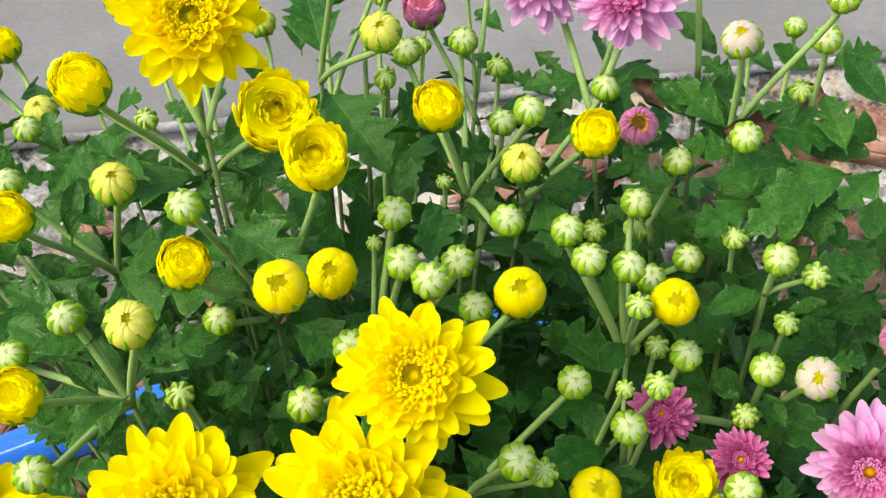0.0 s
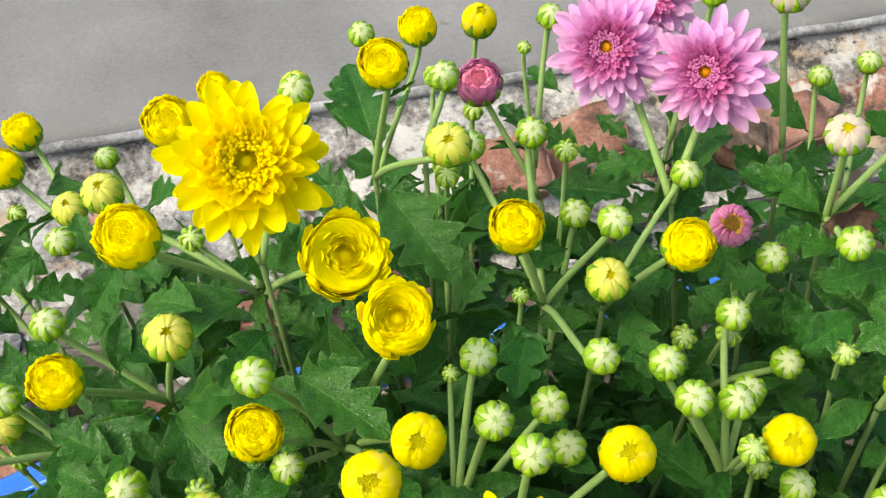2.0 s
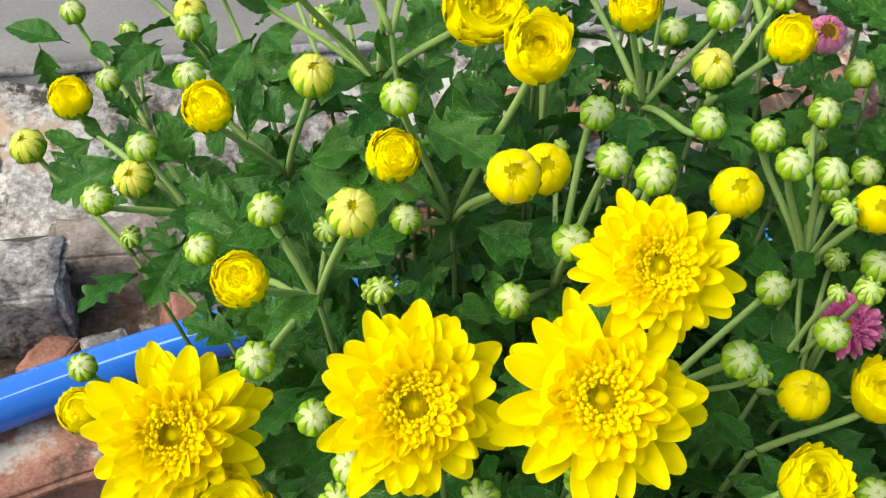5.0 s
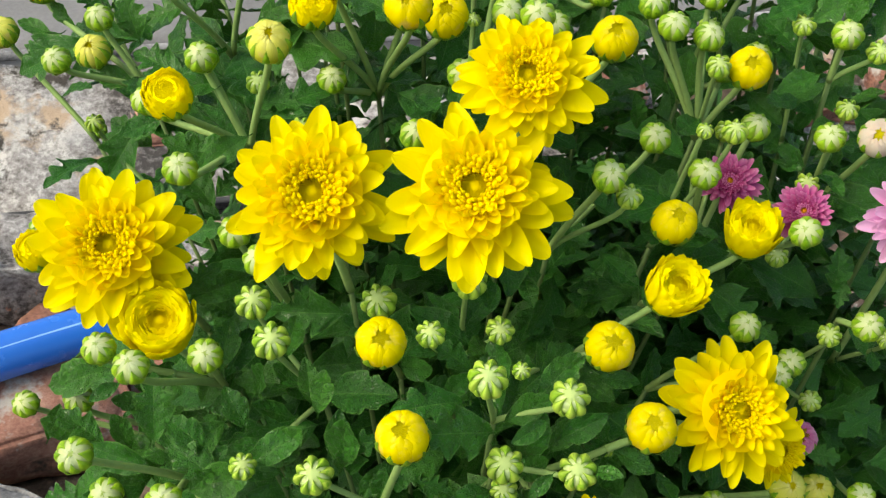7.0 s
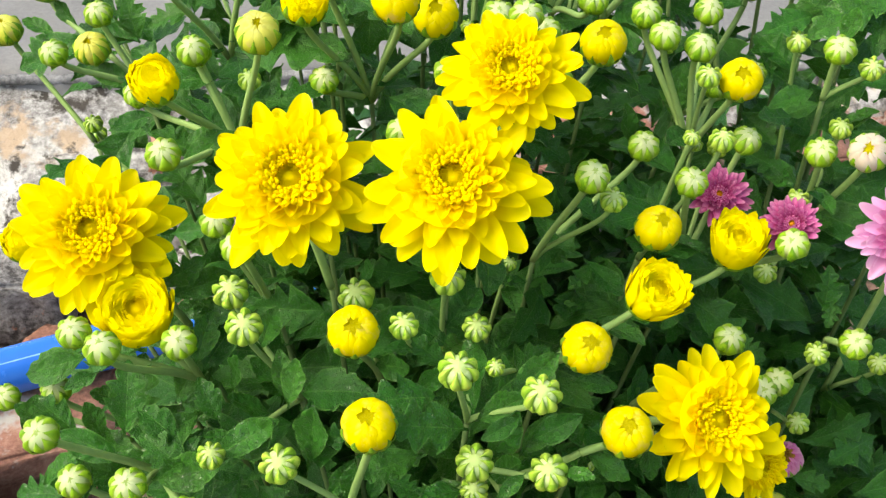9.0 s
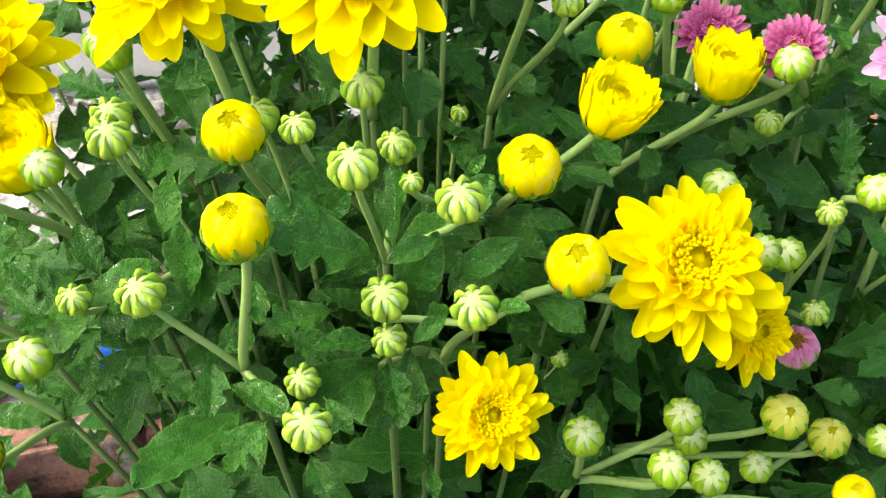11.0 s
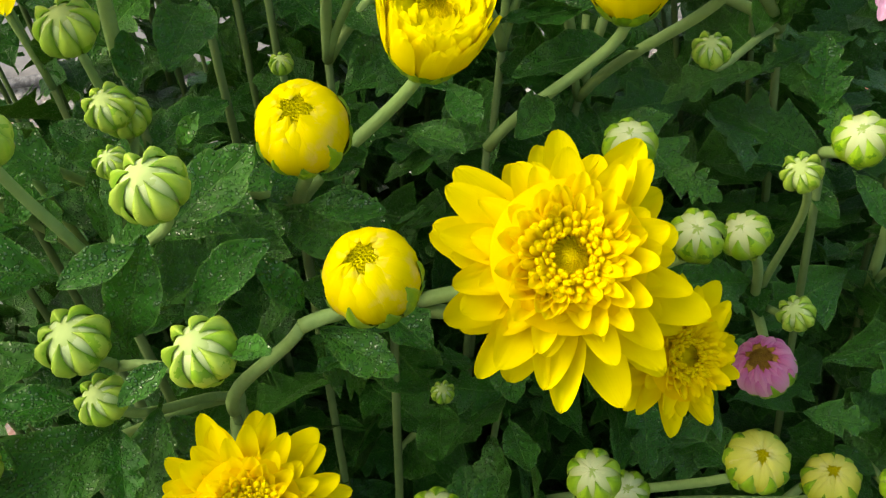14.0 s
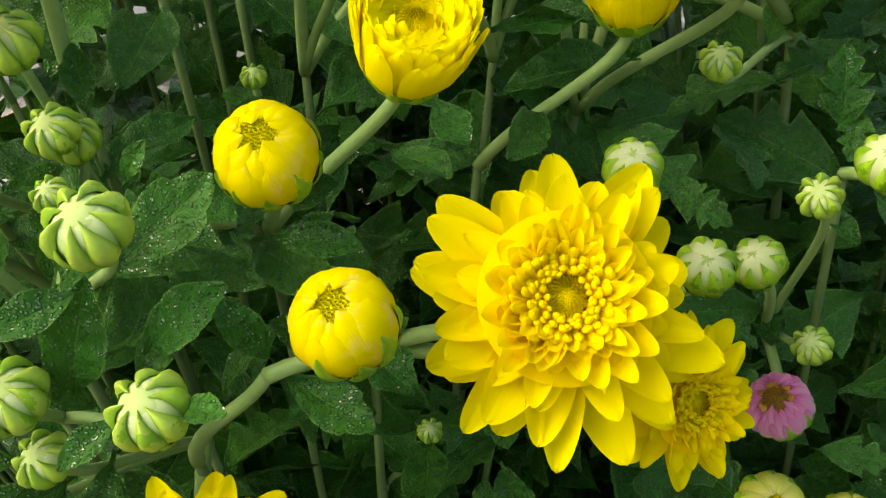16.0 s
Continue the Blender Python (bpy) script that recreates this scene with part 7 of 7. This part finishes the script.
leaf("y", -0.021, 0.440, 0.542, (-0.11, -0.38, -0.92), (-0.01, -0.28, 0.96), 0.025, 0, False)
leaf("y", 0.001, 0.445, 0.539, (0.91, -0.01, 0.40), (0.03, -0.52, 0.85), 0.026, 0, False)
leaf("y", -0.065, 0.437, 0.581, (-0.72, 0.55, 0.42), (-0.04, -0.34, 0.94), 0.031, 0, False)
leaf("y", -0.080, 0.392, 0.545, (0.80, -0.06, -0.59), (0.03, -0.46, 0.89), 0.027, 1, False)
leaf("y", -0.084, 0.420, 0.575, (-0.89, -0.46, 0.02), (0.08, -0.48, 0.87), 0.025, 3, False)
leaf("y", 0.032, 0.409, 0.585, (-0.93, 0.33, -0.16), (-0.17, -0.46, 0.87), 0.034, 0, False)
leaf("y", -0.036, 0.381, 0.554, (-0.94, -0.30, -0.14), (0.08, -0.36, 0.93), 0.030, 4, False)
leaf("y", -0.060, 0.425, 0.564, (0.89, -0.01, -0.46), (-0.10, -0.41, 0.91), 0.037, 2, False)
leaf("y", -0.034, 0.475, 0.562, (-0.90, 0.11, -0.42), (0.18, -0.33, 0.93), 0.033, 2, False)
leaf("y", -0.006, 0.444, 0.565, (-0.28, 0.24, 0.93), (-0.06, -0.58, 0.81), 0.027, 0, False)
leaf("y", 0.004, 0.406, 0.532, (0.98, -0.07, 0.21), (0.08, -0.44, 0.89), 0.025, 2, False)
leaf("y", -0.071, 0.442, 0.546, (-0.65, 0.61, 0.45), (-0.03, -0.40, 0.92), 0.027, 6, False)
leaf("y", -0.089, 0.406, 0.577, (-0.30, 0.81, 0.50), (0.19, -0.49, 0.85), 0.026, 6, False)
leaf("y", -0.077, 0.404, 0.533, (-0.82, 0.34, 0.46), (0.04, -0.52, 0.85), 0.033, 0, False)
leaf("y", 0.008, 0.432, 0.555, (-0.89, 0.17, 0.43), (-0.04, -0.52, 0.85), 0.034, 2, False)
leaf("y", -0.072, 0.307, 0.519, (-0.99, 0.10, 0.04), (0.19, -0.43, 0.88), 0.031, 2, False)
leaf("y", -0.084, 0.307, 0.535, (0.45, 0.16, 0.88), (0.34, -0.63, 0.70), 0.023, 0, False)
leaf("y", -0.066, 0.305, 0.504, (0.83, 0.23, -0.51), (0.24, -0.67, 0.70), 0.023, 3, False)
leaf("y", -0.088, 0.279, 0.524, (0.74, -0.02, -0.67), (0.45, -0.62, 0.64), 0.017, 0, False)
leaf("y", -0.046, 0.303, 0.521, (0.39, 0.07, -0.92), (0.11, -0.49, 0.86), 0.023, 2, False)
leaf("y", -0.119, 0.347, 0.504, (0.11, -0.33, -0.94), (0.34, -0.55, 0.76), 0.023, 4, False)
leaf("y", -0.026, 0.288, 0.519, (-0.88, -0.47, 0.07), (0.09, -0.52, 0.85), 0.022, 0, False)
leaf("y", -0.055, 0.291, 0.529, (-0.98, -0.14, -0.15), (0.27, -0.46, 0.85), 0.021, 2, False)
leaf("y", -0.128, 0.343, 0.508, (0.62, 0.14, 0.77), (0.18, -0.62, 0.76), 0.024, 6, False)
leaf("y", -0.043, 0.327, 0.500, (-0.34, -0.09, 0.94), (0.22, -0.53, 0.82), 0.022, 2, False)
leaf("y", -0.092, 0.296, 0.540, (0.07, 0.88, 0.48), (0.19, -0.67, 0.72), 0.020, 2, False)
leaf("y", -0.055, 0.339, 0.523, (-0.44, 0.36, 0.82), (0.24, -0.55, 0.80), 0.021, 0, False)
leaf("y", -0.075, 0.326, 0.509, (-0.71, -0.70, -0.09), (0.26, -0.64, 0.72), 0.023, 2, False)
leaf("y", -0.030, 0.302, 0.535, (-0.82, -0.23, 0.52), (0.23, -0.60, 0.77), 0.020, 2, False)
leaf("y", -0.063, 0.284, 0.514, (0.97, 0.13, 0.21), (0.10, -0.64, 0.76), 0.022, 1, False)
leaf("y", -0.083, 0.273, 0.524, (-0.49, 0.73, 0.48), (0.43, -0.44, 0.79), 0.024, 3, False)
leaf("p", 0.086, 0.410, 0.527, (-0.35, -0.35, -0.87), (-0.09, -0.41, 0.91), 0.022, 1, False)
leaf("p", 0.061, 0.432, 0.582, (0.97, -0.11, -0.19), (-0.21, -0.50, 0.84), 0.034, 0, False)
leaf("p", 0.129, 0.423, 0.582, (0.87, -0.49, -0.00), (-0.26, -0.57, 0.78), 0.025, 0, False)
leaf("p", 0.153, 0.420, 0.548, (0.55, -0.42, -0.72), (-0.27, -0.53, 0.80), 0.028, 3, False)
leaf("p", 0.161, 0.416, 0.541, (-0.82, 0.56, -0.05), (-0.21, -0.38, 0.90), 0.028, 3, False)
leaf("p", 0.069, 0.389, 0.535, (-0.97, -0.19, -0.13), (-0.15, -0.42, 0.90), 0.029, 2, False)
leaf("p", 0.095, 0.435, 0.530, (-0.57, 0.19, 0.80), (-0.26, -0.31, 0.91), 0.026, 1, False)
leaf("p", 0.107, 0.427, 0.559, (0.20, -0.81, -0.56), (-0.24, -0.26, 0.93), 0.026, 2, False)
leaf("p", 0.090, 0.439, 0.576, (0.82, 0.55, 0.17), (-0.01, -0.37, 0.93), 0.035, 6, False)
leaf("p", 0.166, 0.439, 0.547, (-0.73, -0.31, -0.61), (-0.37, -0.34, 0.87), 0.030, 6, False)
leaf("p", 0.073, 0.384, 0.545, (0.35, 0.91, 0.25), (0.01, -0.53, 0.85), 0.025, 4, False)
leaf("p", 0.061, 0.436, 0.595, (-0.91, -0.27, -0.31), (-0.18, -0.60, 0.78), 0.026, 6, False)
# small blades along the flower stems
for p, d, pts, ob in HEADS:
    base = YELLOW_BASE if ob == yellow_plant else PINK_BASE
    for s in (leaf_dice.uniform(0.3, 0.5), leaf_dice.uniform(0.6, 0.8), 0.95):
        if leaf_dice.random() < (0.3 if s < 0.52 else 0.55):
            q = pts[round(s * 11)]
            a = leaf_dice.uniform(0, math.tau)
            ln = leaf_dice.uniform(0.012, 0.02) if s < 0.6 else leaf_dice.uniform(0.018, 0.032)
            BLADES.append(("y" if ob == yellow_plant else "p", q, Vector((math.cos(a), math.sin(a), leaf_dice.uniform(0.0, 0.9))), ln, 4 + leaf_dice.randrange(3)))
# larger blades at the forks
for key, q in NODES.items():
    for k in range(1 if q.y < 0.19 else 2 if q.x < 0.1 else 1):
        a = leaf_dice.uniform(0, math.tau)
        side = Vector((math.cos(a), math.sin(a), leaf_dice.uniform(-0.15, 0.45)))
        BLADES.append(("p" if q.x > 0.1 else "y", q - Vector((0, 0, 0.012 + 0.014 * k)), side, leaf_dice.uniform(0.024, 0.046 if q.x < 0.1 else 0.032), leaf_dice.choice((0, 1, 2, 3, 4, 5, 6))))
for plant, q, way, ln, which in BLADES:
    if not clear_of_blooms(q, way, ln):
        continue
    base = PLANTS[plant][1]
    face = Vector((q.x - base.x, q.y - base.y - 0.05, 0.25)) + Vector((leaf_dice.uniform(-1, 1), leaf_dice.uniform(-1, 1), 0)) * 0.22
    leaf(plant, q.x, q.y, q.z, way, face, ln, which, False)

# the mass of foliage deeper in, too thick to count
src = [(np.array([v.co for v in me.vertices]), [tuple(f.vertices) for f in me.polygons], np.array([l.uv for l in me.uv_layers[0].data])) for me in INNER_LEAVES]
for plant, count, seed in (("y", 4200, 3), ("p", 3000, 4)):
    rnd = random.Random(seed)
    ob, base = PLANTS[plant]
    heads = [h[0] for h in HEADS if h[3] == ob]
    verts, faces, uvs, total = [], [], [], 0
    while count:
        h = rnd.choice(heads)
        depth = rnd.uniform(0.13 if h.y < 0.24 else 0.07, 0.3) if plant == "y" else rnd.uniform(0.1, 0.33)
        q = h + Vector((rnd.gauss(0, 0.03), rnd.gauss(0, 0.03), 0))
        q = q + (base + Vector((0, 0, 0.25)) - q).normalized() * depth * 0.75 - Vector((0, 0, depth * 0.5))
        low = rnd.random() < 0.5
        if low:
            mid, size = ((-0.02, 0.34, 0.27), (0.15, 0.15, 0.19)) if plant == "y" else ((0.18, 0.38, 0.25), (0.19, 0.16, 0.2))
            q = Vector([c + k * max(-1, min(1, rnd.gauss(0, 0.55))) for c, k in zip(mid, size)])
        w = Vector((rnd.uniform(-1, 1), rnd.uniform(-1, 1), rnd.uniform(-0.3, 0.5))).normalized()
        if q.z < 0.08 or q.x < -0.17 or not clear_of_blooms(q, w, 0.045):
            continue
        count -= 1
        n = Vector((q.x - base.x, q.y - base.y - 0.05, 0.28)) + Vector((rnd.uniform(-1, 1), rnd.uniform(-1, 1), rnd.uniform(-0.3, 0.3))) * 0.45
        s = w.cross(n).normalized()
        n = s.cross(w)
        ln = rnd.uniform(0.035, 0.058) if low else rnd.uniform(0.022, 0.042)
        co, fs, uv = src[rnd.randrange(4)]
        basis = np.array((s, w, n)) * ln
        verts.append(co @ basis + np.array(q))
        faces += [tuple(i + total for i in f) for f in fs]
        uvs.append(uv)
        total += len(co)
    me = bpy.data.meshes.new("foliage")
    me.from_pydata(np.concatenate(verts).tolist(), [], faces)
    me.uv_layers.new(name="UVMap").data.foreach_set("uv", np.concatenate(uvs).ravel())
    me.materials.append(LEAF)
    me.shade_smooth()
    tagged(part("foliage", me, ob, None, "dense dark green inner foliage"), kind="stuff")

# withered leaves caught among the stems
def withered_mesh(seed):
    """A dried blade, curled in along its length."""
    def f(u, v):
        w = 0.24 * math.sin(math.pi * min(0.98, v * 0.9 + 0.08)) * (1 + 0.15 * math.sin(17 * v + seed))
        q = u * 1.9
        return (w * math.sin(q), v, w * (1 - math.cos(q)) * 0.9 + 0.2 * v * v + 0.05 * math.sin(9 * v + 3 * u + seed))
    return mesh("withered_leaf", grid(bmesh.new(), 16, 8, f), DRY)


part("withered_leaf", withered_mesh(0), pink_plant, aim((0.132, 0.349, 0.637), (0.2, -0.6, 0.75), 1.43) @ Matrix.Scale(0.026, 4), "curled brown withered leaf")
part("withered_leaf", withered_mesh(1), pink_plant, aim((0.139, 0.343, 0.633), (0.2, -0.6, 0.75), 3.27) @ Matrix.Scale(0.022, 4), "curled brown withered leaf")
part("withered_leaf", withered_mesh(2), pink_plant, aim((0.166, 0.404, 0.626), (0.2, -0.6, 0.75), 2.22) @ Matrix.Scale(0.022, 4), "curled brown withered leaf")
part("withered_leaf", withered_mesh(3), pink_plant, aim((0.091, 0.440, 0.607), (0.2, -0.6, 0.75), 3.62) @ Matrix.Scale(0.02, 4), "curled brown withered leaf")
